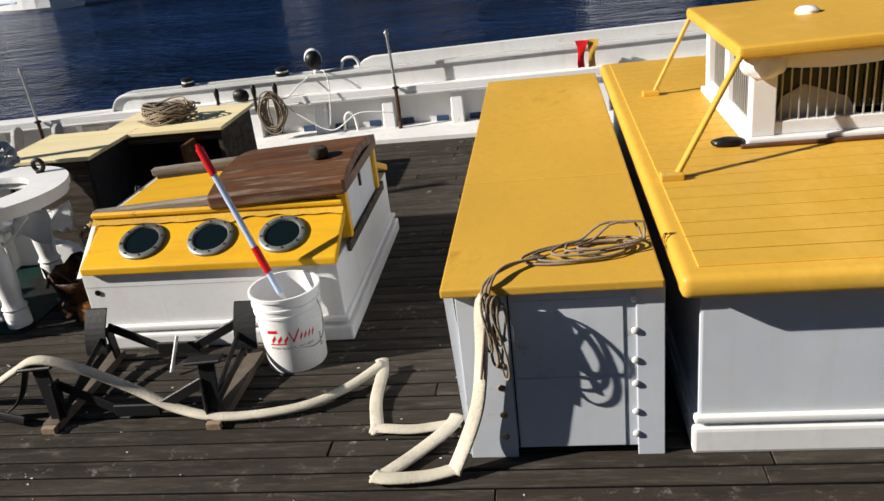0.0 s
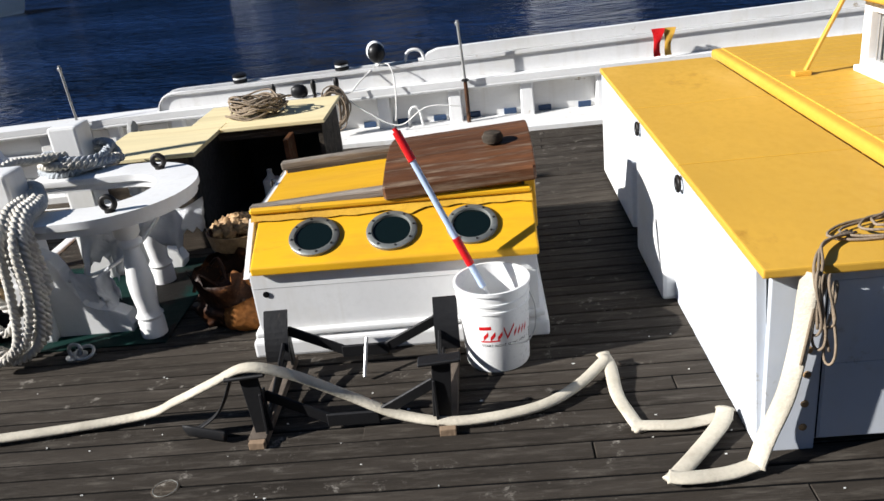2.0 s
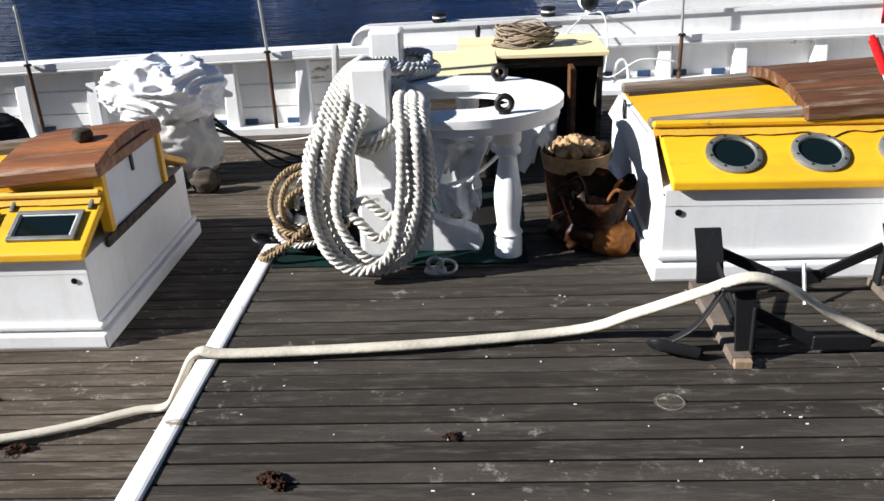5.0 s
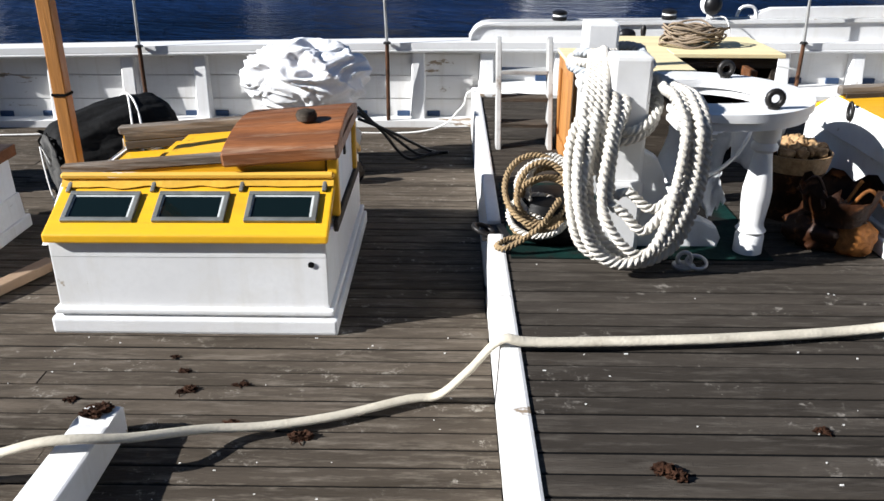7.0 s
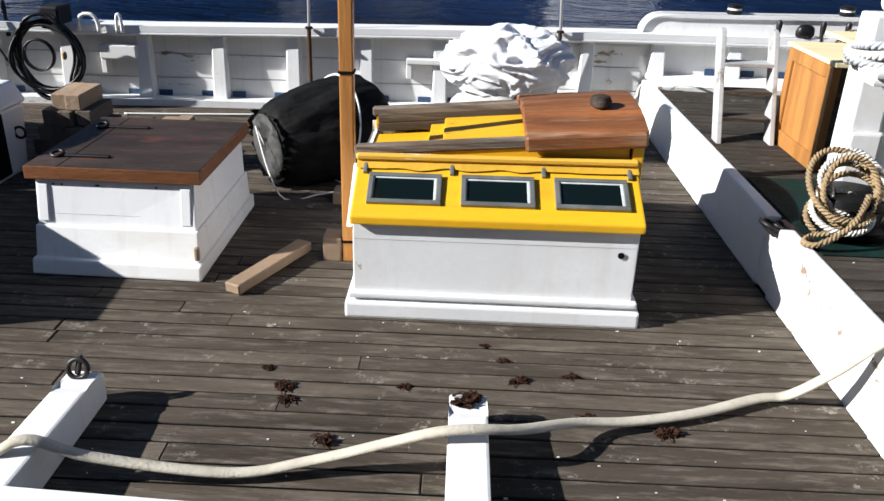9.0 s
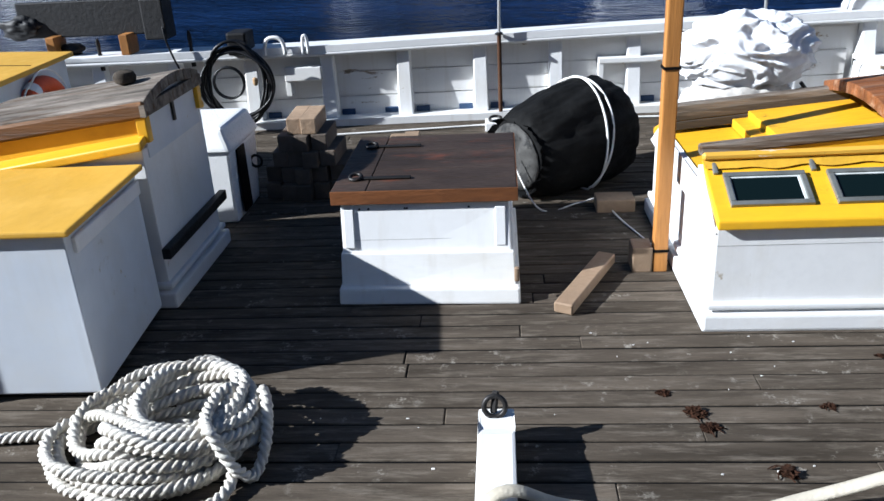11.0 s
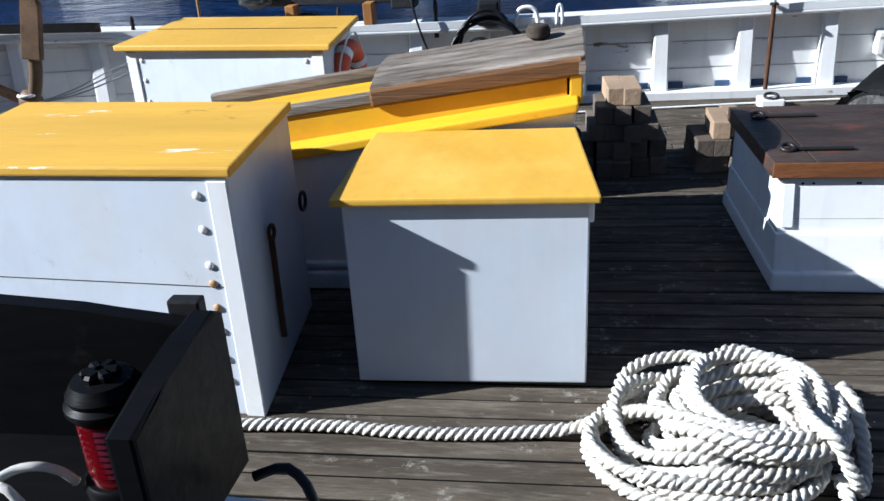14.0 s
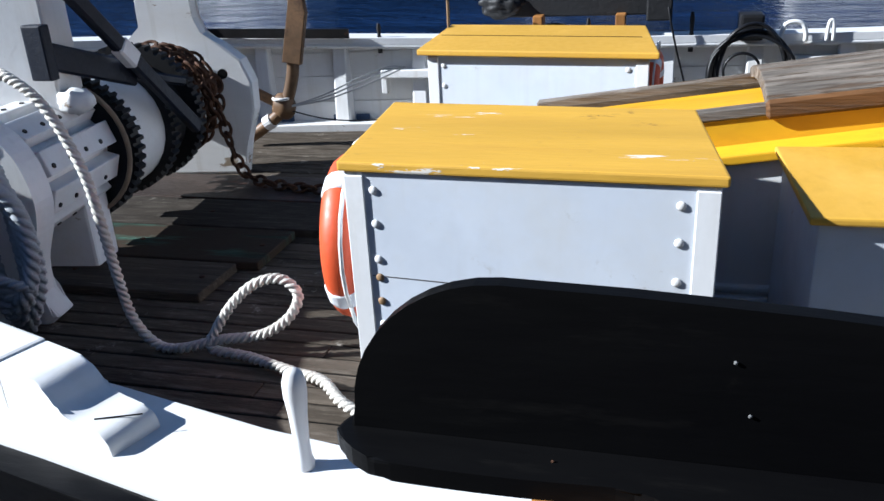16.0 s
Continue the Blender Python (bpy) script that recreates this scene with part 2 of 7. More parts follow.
ROPE_GREY = surface("grey_brown_line", (0.26, 0.20, 0.14), 0.8, 0.2, 7, dirt=(0.12, 0.09, 0.06), dirt_scale=5, bump=0.4, grain=160)
BOLT_RUST = surface("rust_stained_bolt", (0.40, 0.25, 0.12), 0.6, 0.3, 20, dirt=(0.16, 0.07, 0.03), dirt_scale=40, bump=0.2)
CORD = surface("white_cord", (0.72, 0.71, 0.68), 0.7, 0.08, 8, bump=0.3, grain=200)
HOSE = surface("cream_canvas_hose", (0.52, 0.475, 0.385), 0.8, 0.12, 6, dirt=(0.27, 0.235, 0.18), dirt_at=(0.48, 0.78), dirt_scale=7, bump=0.35, grain=90, spec=0.15)
CLOTH = surface("white_sailcloth", (0.72, 0.73, 0.75), 0.7, 0.05, 2, dirt=(0.50, 0.49, 0.48), bump=0.25, grain=50)
CLOTH_DIRTY = surface("dirty_grey_canvas", (0.48, 0.46, 0.43), 0.8, 0.12, 3, dirt=(0.26, 0.22, 0.18), bump=0.3, grain=50)
PLASTIC = surface("white_plastic", (0.78, 0.78, 0.77), 0.3, 0.02, 3, bump=0.02)
RED = surface("red_plastic", (0.55, 0.012, 0.015), 0.3, 0.05, 6, bump=0.03)
BLUE = surface("blue_white_pole", (0.42, 0.52, 0.70), 0.35, 0.05, 6, bump=0.03)
INK = surface("black_ink", (0.03, 0.03, 0.03), 0.5, 0.1, 6, bump=0)
RING_RED = surface("red_orange_lifebuoy", (0.60, 0.085, 0.025), 0.45, 0.1, 4, dirt=(0.40, 0.05, 0.02), bump=0.1, grain=40)
KELP = surface("brown_kelp", (0.040, 0.014, 0.005), 0.5, 0.35, 12, worn=(0.24, 0.095, 0.030), worn_at=(0.56, 0.74), worn_scale=12, bump=0.5, grain=50, spec=0.2)
RUST_BALL = surface("rust_brown_crust", (0.30, 0.115, 0.028), 0.7, 0.4, 9, dirt=(0.045, 0.017, 0.007), dirt_at=(0.46, 0.66), dirt_scale=7, bump=0.5, grain=60, spec=0.15)
SHELL = surface("tan_dried_kelp", (0.40, 0.25, 0.12), 0.6, 0.3, 14, dirt=(0.15, 0.065, 0.025), dirt_scale=9, bump=0.6, grain=60)
DUNG = surface("dried_brown_weed", (0.040, 0.018, 0.010), 0.85, 0.4, 30, bump=0.8, grain=90, spec=0.1)
# Near-black blotches stand in for shade under the windlass; the brown is wear.
GREEN = surface("worn_shaded_green_paint", (0.060, 0.115, 0.088), 0.65, 0.2, 2, worn=(0.040, 0.030, 0.022), worn_at=(0.42, 0.48), worn_scale=1.3, dirt=(0.010, 0.009, 0.008), dirt_at=(0.42, 0.60), bump=0.4, grain=24, stretch=(0.7, 5, 1), spec=0.05)
GREEN_MAT = surface("dark_green_paint", (0.004, 0.024, 0.020), 0.7, 0.25, 3, worn=(0.010, 0.009, 0.008), worn_at=(0.50, 0.58), worn_scale=2.2, dirt=(0.004, 0.006, 0.006), bump=0.2, grain=40, spec=0.1)
BLUE_BLOCK = surface("blue_painted_scupper", (0.025, 0.055, 0.12), 0.6, 0.2, 5, bump=0.1)
HULL = surface("black_hull_paint", (0.02, 0.02, 0.022), 0.4, 0.2, 2, bump=0.1)
TARP_AND_VOID = surface("black_cover_and_void", (0.012, 0.012, 0.013), 0.6, 0.25, 4, bump=0.3, grain=30)
PIER = surface("dark_pier_timber", (0.075, 0.066, 0.056), 0.85, 0.25, 1, dirt=(0.035, 0.030, 0.026), bump=0.4, grain=30, stretch=(0.5, 4, 1), spec=0.1)

GLASS, gn, gl, gout = shader("dark_glass")
gout.inputs["Base Color"].default_value = (0.003, 0.007, 0.007, 1)
gout.inputs["Roughness"].default_value = 0.06
gout.inputs["Specular IOR Level"].default_value = 0.3
REDGLASS, gn, gl, gout = shader("red_lens")
gout.inputs["Base Color"].default_value = (0.075, 0.001, 0.003, 1)
gout.inputs["Roughness"].default_value = 0.07
gout.inputs["Transmission Weight"].default_value = 0.35
CLEAR, gn, gl, gout = shader("clear_tube")
gout.inputs["Base Color"].default_value = (0.75, 0.72, 0.66, 1)
gout.inputs["Roughness"].default_value = 0.2
gout.inputs["Transmission Weight"].default_value = 0.4

# Harbour water: dark blue, long ripples under short ones.
SEA, sn, sl, sout = shader("harbour_water")
geo = sn.new("ShaderNodeNewGeometry")
mp = sn.new("ShaderNodeMapping")
mp.inputs["Scale"].default_value = (0.6, 1.3, 1)
sl.new(geo.outputs["Position"], mp.inputs[0])
w1, w2, w3 = noise_at(sn, sl, mp.outputs[0], 0.55, 3), noise_at(sn, sl, mp.outputs[0], 2.4, 4), noise_at(sn, sl, mp.outputs[0], 0.10, 2)
sl.new(mixer(sn, sl, (0.002, 0.009, 0.030), (0.006, 0.020, 0.066), span(sn, sl, w3, 0.35, 0.65)), sout.inputs["Base Color"])
sout.inputs["Roughness"].default_value, sout.inputs["IOR"].default_value = 0.16, 1.33
bp = sn.new("ShaderNodeBump")
bp.inputs["Strength"].default_value, bp.inputs["Distance"].default_value = 1.0, 0.9
sl.new(mixer(sn, sl, w1, w2, 0.35), bp.inputs["Height"])
sl.new(bp.outputs[0], sout.inputs["Normal"])

# ---- mesh helpers ----
def part(name, bm, material, parent=None, label="", smooth=False):
    """One mesh object, drawn in world metres, under a thing or a part."""
    me = bpy.data.meshes.new(name)
    bmesh.ops.recalc_face_normals(bm, faces=bm.faces)
    bm.to_mesh(me)
    bm.free()
    me.materials.append(material)
    if smooth:
        me.shade_smooth()
        if smooth != "all":
            me.set_sharp_from_angle(angle=radians(40))
    ob = new(name, me)
    if parent:
        ob.parent = parent
        if parent.type == "EMPTY":
            ob.matrix_parent_inverse = parent.matrix_basis.inverted()
    if label:
        ob["label"] = label
    return ob


def thing(name, at, label, category, group="", kind=""):
    ob = new(name)
    ob.empty_display_size = 0.1
    ob.location = at
    bpy.context.view_layer.update()
    return tagged(ob, label, category, group, kind)


def structure(name, bm, material, label, category="", smooth=False):
    return tagged(part(name, bm, material, None, "", smooth), label, category or name.replace("_", " "), "", "structure")


def single(name, bm, material, label, category, group="", smooth=False):
    return tagged(part(name, bm, material, None, "", smooth), label, category, group)


def piece(name, mesh, matrix, parent):
    """A small repeated part that shares its mesh."""
    ob = new(name, mesh)
    ob.parent = parent
    if parent.type == "EMPTY":
        ob.matrix_parent_inverse = parent.matrix_basis.inverted()
    ob.matrix_basis = matrix
    return ob


def mesh_of(bm, name, material, smooth=False):
    me = bpy.data.meshes.new(name)
    bmesh.ops.recalc_face_normals(bm, faces=bm.faces)
    bm.to_mesh(me)
    bm.free()
    me.materials.append(material)
    if smooth:
        me.shade_smooth()
        me.set_sharp_from_angle(angle=radians(40))
    return me


def bevel(bm, edges, size, seg=2):
    if size:
        bmesh.ops.bevel(bm, geom=list(edges), offset=size, segments=seg, affect="EDGES", profile=0.6)


def hexa(lower, upper, bev=0.0, seg=2, bm=None):
    """A solid between two four-cornered rings of points."""
    bm = bm or bmesh.new()
    a, b = [bm.verts.new(p) for p in lower], [bm.verts.new(p) for p in upper]
    fs = [bm.faces.new(a[::-1]), bm.faces.new(b)]
    fs += [bm.faces.new((a[i], a[(i + 1) % 4], b[(i + 1) % 4], b[i])) for i in range(4)]
    bevel(bm, {e for f in fs for e in f.edges}, bev, seg)
    return bm


def box(x0, x1, y0, y1, z0, z1, bev=0.0, seg=2, bm=None):
    ring = [(x0, y0), (x1, y0), (x1, y1), (x0, y1)]
    return hexa([(*p, z0) for p in ring], [(*p, z1) for p in ring], bev, seg, bm)


def plan(ring, z0, z1, bev=0.0, bm=None):
    """An upright block over a four-cornered plan; z1 may be one height per corner."""
    tops = z1 if isinstance(z1, (list, tuple)) else [z1] * 4
    return hexa([(*p, z0) for p in ring], [(*p, z) for p, z in zip(ring, tops)], bev, 2, bm)


def beam(a, b, wide, high, bev=0.004, up=(0, 0, 1), bm=None):
    """A square bar from a to b."""
    a, b = Vector(a), Vector(b)
    d = (b - a).normalized()
    u = Vector(up)
    if abs(d.dot(u)) > 0.98:
        u = Vector((0, 1, 0))
    s = d.cross(u).normalized() * wide / 2
    u = s.cross(d).normalized() * high / 2
    return hexa([a - s - u, a + s - u, a + s + u, a - s + u], [b - s - u, b + s - u, b + s + u, b - s + u], bev, 1, bm)


def extrude(outline, axis, lo, hi, bev=0.0, bm=None):
    """A flat outline of (u, v) pushed along an axis: x: (y, z), y: (x, z), z: (x, y)."""
    bm = bm or bmesh.new()
    put = {"x": lambda u, v, w: (w, u, v), "y": lambda u, v, w: (u, w, v), "z": lambda u, v, w: (u, v, w)}[axis]
    a, b = [bm.verts.new(put(u, v, lo)) for u, v in outline], [bm.verts.new(put(u, v, hi)) for u, v in outline]
    n = len(outline)
    fs = [bm.faces.new(a[::-1]), bm.faces.new(b)]
    for i in range(n):
        bm.faces.new((a[i], a[(i + 1) % n], b[(i + 1) % n], b[i]))
    if bev:
        bevel(bm, {e for f in fs for e in f.edges}, bev, 2)
    return bm


def curve_through(points, step=0.05, closed=False):
    """Evenly spaced points on a smooth line through the given ones."""
    p = [Vector(v) for v in points]
    n = len(p)
    out = []
    for i in range(n if closed else n - 1):
        a, b, c, d = (p[(i + k) % n] if closed else p[min(max(i + k, 0), n - 1)] for k in (-1, 0, 1, 2))
        m = max(2, int((c - b).length / step))
        for k in range(m):
            t = k / m
            out.append(0.5 * (2 * b + (c - a) * t + (2 * a - 5 * b + 4 * c - d) * t * t + (3 * b - a - 3 * c + d) * t**3))
    if not closed:
        out.append(p[-1])
    return out


def frames_along(pts):
    """Side and up vectors carried along a line without twist."""
    side = None
    rows = []
    for i, p in enumerate(pts):
        d = (pts[min(i + 1, len(pts) - 1)] - pts[max(i - 1, 0)])
        d = d.normalized() if d.length > 1e-9 else Vector((1, 0, 0))
        if side is None:
            side = d.cross(Vector((0, 0, 1)))
            if side.length < 1e-3:
                side = d.cross(Vector((0, 1, 0)))
        side = (side - d * side.dot(d)).normalized()
        rows.append((p, side.copy(), side.cross(d)))
    return rows


def tube(pts, r, n=8, bm=None, flat=1.0, closed=False):
    """A round (or flattened) tube along points."""
    bm = bm or bmesh.new()
    rings = []
    rows = frames_along(pts)
    for k, (p, s, u) in enumerate(rows):
        rr = r[k] if isinstance(r, (list, tuple)) else r
        rings.append([bm.verts.new(p + s * math.cos(a) * rr + u * math.sin(a) * rr * flat) for a in (2 * math.pi * j / n for j in range(n))])
    pairs = list(zip(rings, rings[1:])) + ([(rings[-1], rings[0])] if closed else [])
    for a, b in pairs:
        for j in range(n):
            bm.faces.new((a[j], a[(j + 1) % n], b[(j + 1) % n], b[j]))
    if not closed:
        bm.faces.new(rings[0][::-1])
        bm.faces.new(rings[-1])
    return bm


def rope(points, r=0.027, pitch=0.15, bm=None, closed=False, step=0.014):
    """A three-stranded rope along a smooth line: one skin whose section is three strands, turned as it goes."""
    bm = bm or bmesh.new()
    pts = curve_through(points, step, closed)
    rows = frames_along(pts)
    n, far, fat = 18, 0.45, 0.58
    section = []
    for j in range(n):
        a = 2 * math.pi * j / n
        section.append(max(far * math.cos(a - b) + math.sqrt(fat * fat - (far * math.sin(a - b)) ** 2) for b in (0, 2 * math.pi / 3, 4 * math.pi / 3)))
    rings, run, last = [], 0.0, None
    for p, s, u in rows:
        run += (p - last).length if last is not None else 0.0
        last = p
        w = 2 * math.pi * run / pitch
        rings.append([bm.verts.new(p + (s * math.cos(2 * math.pi * j / n + w) + u * math.sin(2 * math.pi * j / n + w)) * r * section[j]) for j in range(n)])
    for a, b in zip(rings, rings[1:]):
        for j in range(n):
            bm.faces.new((a[j], a[(j + 1) % n], b[(j + 1) % n], b[j]))
    bm.faces.new(rings[0][::-1])
    bm.faces.new(rings[-1])
    return bm


def lathe(profile, at=(0, 0, 0), n=24, turn=None, bm=None):
    """A turned shape: profile of (radius, height)."""
    bm = bm or bmesh.new()
    m = Matrix.Translation(at) @ (turn or Matrix.Identity(4))
    rings = [[bm.verts.new(m @ Vector((r * math.cos(a), r * math.sin(a), z))) for a in (2 * math.pi * j / n for j in range(n))] for r, z in profile]
    for a, b in zip(rings, rings[1:]):
        for j in range(n):
            bm.faces.new((a[j], a[(j + 1) % n], b[(j + 1) % n], b[j]))
    bm.faces.new(rings[0][::-1])
    bm.faces.new(rings[-1])
    return bm


def torus(at, major, minor, turn=None, n=28, k=10, bm=None, arc=1.0):
    m = Matrix.Translation(at) @ (turn or Matrix.Identity(4))
    pts = [m @ Vector((major * math.cos(a), major * math.sin(a), 0)) for a in (2 * math.pi * arc * j / n for j in range(n + (arc < 1)))]
    return tube(pts, minor, k, bm, 1.0, arc >= 1)


def lump(at, size, rough=0.25, freq=2.0, sub=4, seed=0.0, bm=None, ridged=False, floor=None):
    """A crumpled mass."""
    bm = bm or bmesh.new()
    made = bmesh.ops.create_icosphere(bm, subdivisions=sub, radius=1.0)["verts"]
    for v in made:
        d = v.co.normalized()
        q = d * freq + Vector((seed, seed * 0.7, -seed))
        h = noise.fractal(q, 0.9, 2.0, 5)
        if ridged:
            h = 0.6 - 1.5 * abs(noise.noise(q * 1.3)) + 0.5 * (0.3 - abs(noise.noise(q * 3.1))) + 0.12 * noise.noise(q * 8)
        v.co = Vector(at) + Vector((d.x * size[0], d.y * size[1], d.z * size[2])) * (1 + rough * h)
        if floor is not None:
            v.co.z = max(v.co.z, floor + 0.002)
    return bm


def cloth_heap(at, size, sub, seed, amount=0.2, floor=0.0):
    """A bundle of cloth with long sharp folds that run across one another."""
    bm = bmesh.new()
    for v in bmesh.ops.create_icosphere(bm, subdivisions=sub, radius=1.0)["verts"]:
        d = v.co.normalized()
        w = d + 0.35 * Vector((noise.noise(d * 1.7 + Vector((seed, 0, 0))), noise.noise(d * 1.7 + Vector((0, seed, 3))), noise.noise(d * 1.7 + Vector((5, 1, seed)))))
        a = 0.5 - abs(noise.noise(Vector((w.x * 1.3, w.y * 1.3 + w.x, w.z * 2.9)) + Vector((seed, seed, 0)))) * 1.6
        b = 0.5 - abs(noise.noise(Vector((w.x * 5.5 + w.z * 2.5, w.y * 3, w.z * 4 - w.x * 3)) + Vector((0, seed, 9)))) * 1.7
        c = 0.5 - abs(noise.noise(w * 9.0 + Vector((seed, 2, 2)))) * 1.6
        h = a + 0.32 * b + 0.07 * c
        v.co = Vector(at) + Vector((d.x * size[0], d.y * size[1], d.z * size[2])) * (1 + amount * h)
        v.co.z = max(v.co.z, floor + 0.002)
    return bm


TURN_X = Matrix.Rotation(radians(90), 4, "Y")
TURN_Y = Matrix.Rotation(radians(90), 4, "X")

# ---- the ship: two deck levels, bulwarks, rails ----
Q = 0.33          # quarterdeck above the main deck
STEP = -2.85      # break between the decks


def along(table, x):
    """Height or offset at x, from a short table."""
    return float(np.interp(x, [a for a, _ in table], [b for _, b in table]))


NEAR_IN = [(-13, 5.0), (-11.5, 4.05), (-9.76, 3.50), (-8.77, 3.29), (-7.2, 3.15), (-5, 3.04), (-3, 2.95), (0, 2.88), (6, 2.9)]
FAR_IN = [(-13.5, 7.1), (-11.5, 7.85), (-9, 8.22), (-7, 8.36), (-5, 8.45), (-3, 8.5), (0, 8.48), (6, 8.4)]
CAP_Z = [(-13, 0.80), (-11.5, 0.74), (-9, 0.645), (-7, 0.635), (-5, 0.67), (-3, 0.70), (0, 0.72), (6, 0.78)]


def ribbon(xs, inner, outer, low, high, bm=None):
    """A long member that follows the ship's side; each edge is a function of x."""
    bm = bm or bmesh.new()
    rings = [[bm.verts.new((x, inner(x), low(x))), bm.verts.new((x, outer(x), low(x))), bm.verts.new((x, outer(x), high(x))), bm.verts.new((x, inner(x), high(x)))] for x in xs]
    bm.faces.new(rings[0][::-1])
    bm.faces.new(rings[-1])
    longs = []
    for a, b in zip(rings, rings[1:]):
        for j in range(4):
            bm.faces.new((a[j], a[(j + 1) % 4], b[(j + 1) % 4], b[j]))
        longs += [bm.edges.get((a[j], b[j])) for j in range(4)]
    return bm, longs


def steps(a, b, d=0.4):
    return [a + (b - a) * i / max(1, round((b - a) / d)) for i in range(max(1, round((b - a) / d)) + 1)]


fin = lambda x: along(FAR_IN, x)
capz = lambda x: along(CAP_Z, x)
nin = lambda x: along(NEAR_IN, x)
# Forward of -10.3 the rail rises out of view, added to shade the foredeck.
ncap = lambda x: 0.55 + max(0.0, min(1.0, (x - STEP) / 0.3)) * 0.12 + min(0.70, max(0.0, -10.3 - x) * 0.5)

# Water out to the horizon, the pier that the camera walks on, and the far shore.
bm = bmesh.new()
bmesh.ops.create_grid(bm, x_segments=2, y_segments=2, size=2500)
bmesh.ops.translate(bm, verts=bm.verts, vec=(0, 0, -1.5))
structure("water", bm, SEA, "dark blue rippled harbour water", "water")
structure("pier", box(-40, 40, -6, 2.3, -1.2, -0.15, 0.05), PIER, "dark weathered timber pier beside the ship", "pier")
bm = bmesh.new()
for k in range(60):
    x = -420 + k * 14
    lump((x, 150 + 18 * math.sin(k * 1.7), -2), (20, 14, 44 + 12 * math.sin(k * 2.3)), 0.4, 2.0, 3, k * 1.3, bm)
# unseen hills added round behind the pier, to cut off the bright low sky
for k in range(44):
    turn = math.pi * (1.04 + 0.92 * k / 43)
    lump((-4 + 150 * math.cos(turn), 5 + 110 * math.sin(turn), -2), (17, 17, 40 + 9 * math.sin(k * 2.1)), 0.4, 2.0, 3, k * 1.7 + 90, bm)
SHORE = surface("distant_shore", (0.045, 0.042, 0.034), 0.9, 0.3, 0.2, bump=0)
structure("backdrop", bm, SHORE, "wooded brown hillside far across the water, with unseen hills added behind the pier", "shore")

# Moored boats, whose pale sides show in the water.
def moored_boat(x, y, length, high, turn, label):
    t = thing("moored_boat", (x, y, -1.5), label, "boat", "moored boats")
    m = Matrix.Translation((x, y, -1.5)) @ Matrix.Rotation(radians(turn), 4, "Z")
    bm = bmesh.new()
    rings = []
    for k in range(13):
        u = k / 12
        w = length * 0.16 * math.sin(math.pi * min(1.0, 0.28 + 0.72 * (1 - u) ** 0.8)) + 0.02
        sheer = high * (0.8 + 0.45 * u * u)
        px = (u - 0.5) * length
        rings.append([bm.verts.new(m @ Vector(v)) for v in ((px, -w * 0.75, -0.1), (px, -w * 0.9, 0.25), (px + 0.3 * u, -w, sheer), (px + 0.3 * u, w, sheer), (px, w * 0.9, 0.25), (px, w * 0.75, -0.1))])
    for a, b in zip(rings, rings[1:]):
        for j in range(6):
            bm.faces.new((a[j], a[(j + 1) % 6], b[(j + 1) % 6], b[j]))
    bm.faces.new(rings[0])
    bm.faces.new(rings[-1][::-1])
    part("hull", bm, PLASTIC, t, "white hull")
    cab = hexa([(-0.22 * length, -0.09 * length, high * 0.8), (0.12 * length, -0.09 * length, high * 0.8), (0.12 * length, 0.09 * length, high * 0.8), (-0.22 * length, 0.09 * length, high * 0.8)],
               [(-0.20 * length, -0.08 * length, high * 1.9), (0.06 * length, -0.08 * length, high * 1.9), (0.06 * length, 0.08 * length, high * 1.9), (-0.20 * length, 0.08 * length, high * 1.9)], 0.12)
    cab.transform(m)
    part("cabin", cab, PLASTIC, t)
    win = box(-0.17 * length, 0.03 * length, -0.092 * length, -0.086 * length, high * 1.25, high * 1.65)
    win.transform(m)
    part("window", win, GLASS, t)
    strake = box(-0.46 * length, 0.30 * length, -0.155 * length, -0.15 * length, high * 0.62, high * 0.72)
    strake.transform(m)
    part("strake", strake, BLUE, t, "blue strake")
    return t


moored_boat(-36.9, 57.7, 13.0, 1.15, -20, "white motor boat moored across the water")
moored_boat(-15.5, 62.0, 4.5, 1.1, 20, "white motor boat moored across the water")


def reflected_house(x, y, wide, high, label):
    """A made-up pale house on the far shore, added to brighten the water; only its reflection reaches the camera."""
    t = thing("reflected_house", (x, y, -1.5), label, "house", "houses on the shore")
    wall = part("wall", box(x - wide / 2, x + wide / 2, y, y + 9, -1.6, high, 0.05), WHITE_OLD, t)
    ridge = high + 3.0
    roof = hexa([(x - wide / 2 - 0.4, y - 0.5, high), (x + wide / 2 + 0.4, y - 0.5, high), (x + wide / 2 + 0.4, y + 9.5, high), (x - wide / 2 - 0.4, y + 9.5, high)],
                [(x - wide / 2 - 0.4, y + 4.3, ridge), (x + wide / 2 + 0.4, y + 4.3, ridge), (x + wide / 2 + 0.4, y + 4.7, ridge), (x - wide / 2 - 0.4, y + 4.7, ridge)])
    part("roof", roof, TEAK_GREY, t, "grey shingled roof")
    n = int(wide / 3)
    for k in range(n):
        for z in [2.0 + 3.4 * q for q in range(int((high - 2.5) / 3.4) + 1)]:
            wx = x - wide / 2 + wide * (k + 0.5) / n
            part("window", box(wx - 0.55, wx + 0.55, y - 0.03, y + 0.02, z, z + 1.6), GLASS, wall)
    return t


reflected_house(14.0, 112.0, 13.0, 17.0, "tall white house added on the far shore for its pale reflection, with rows of windows")

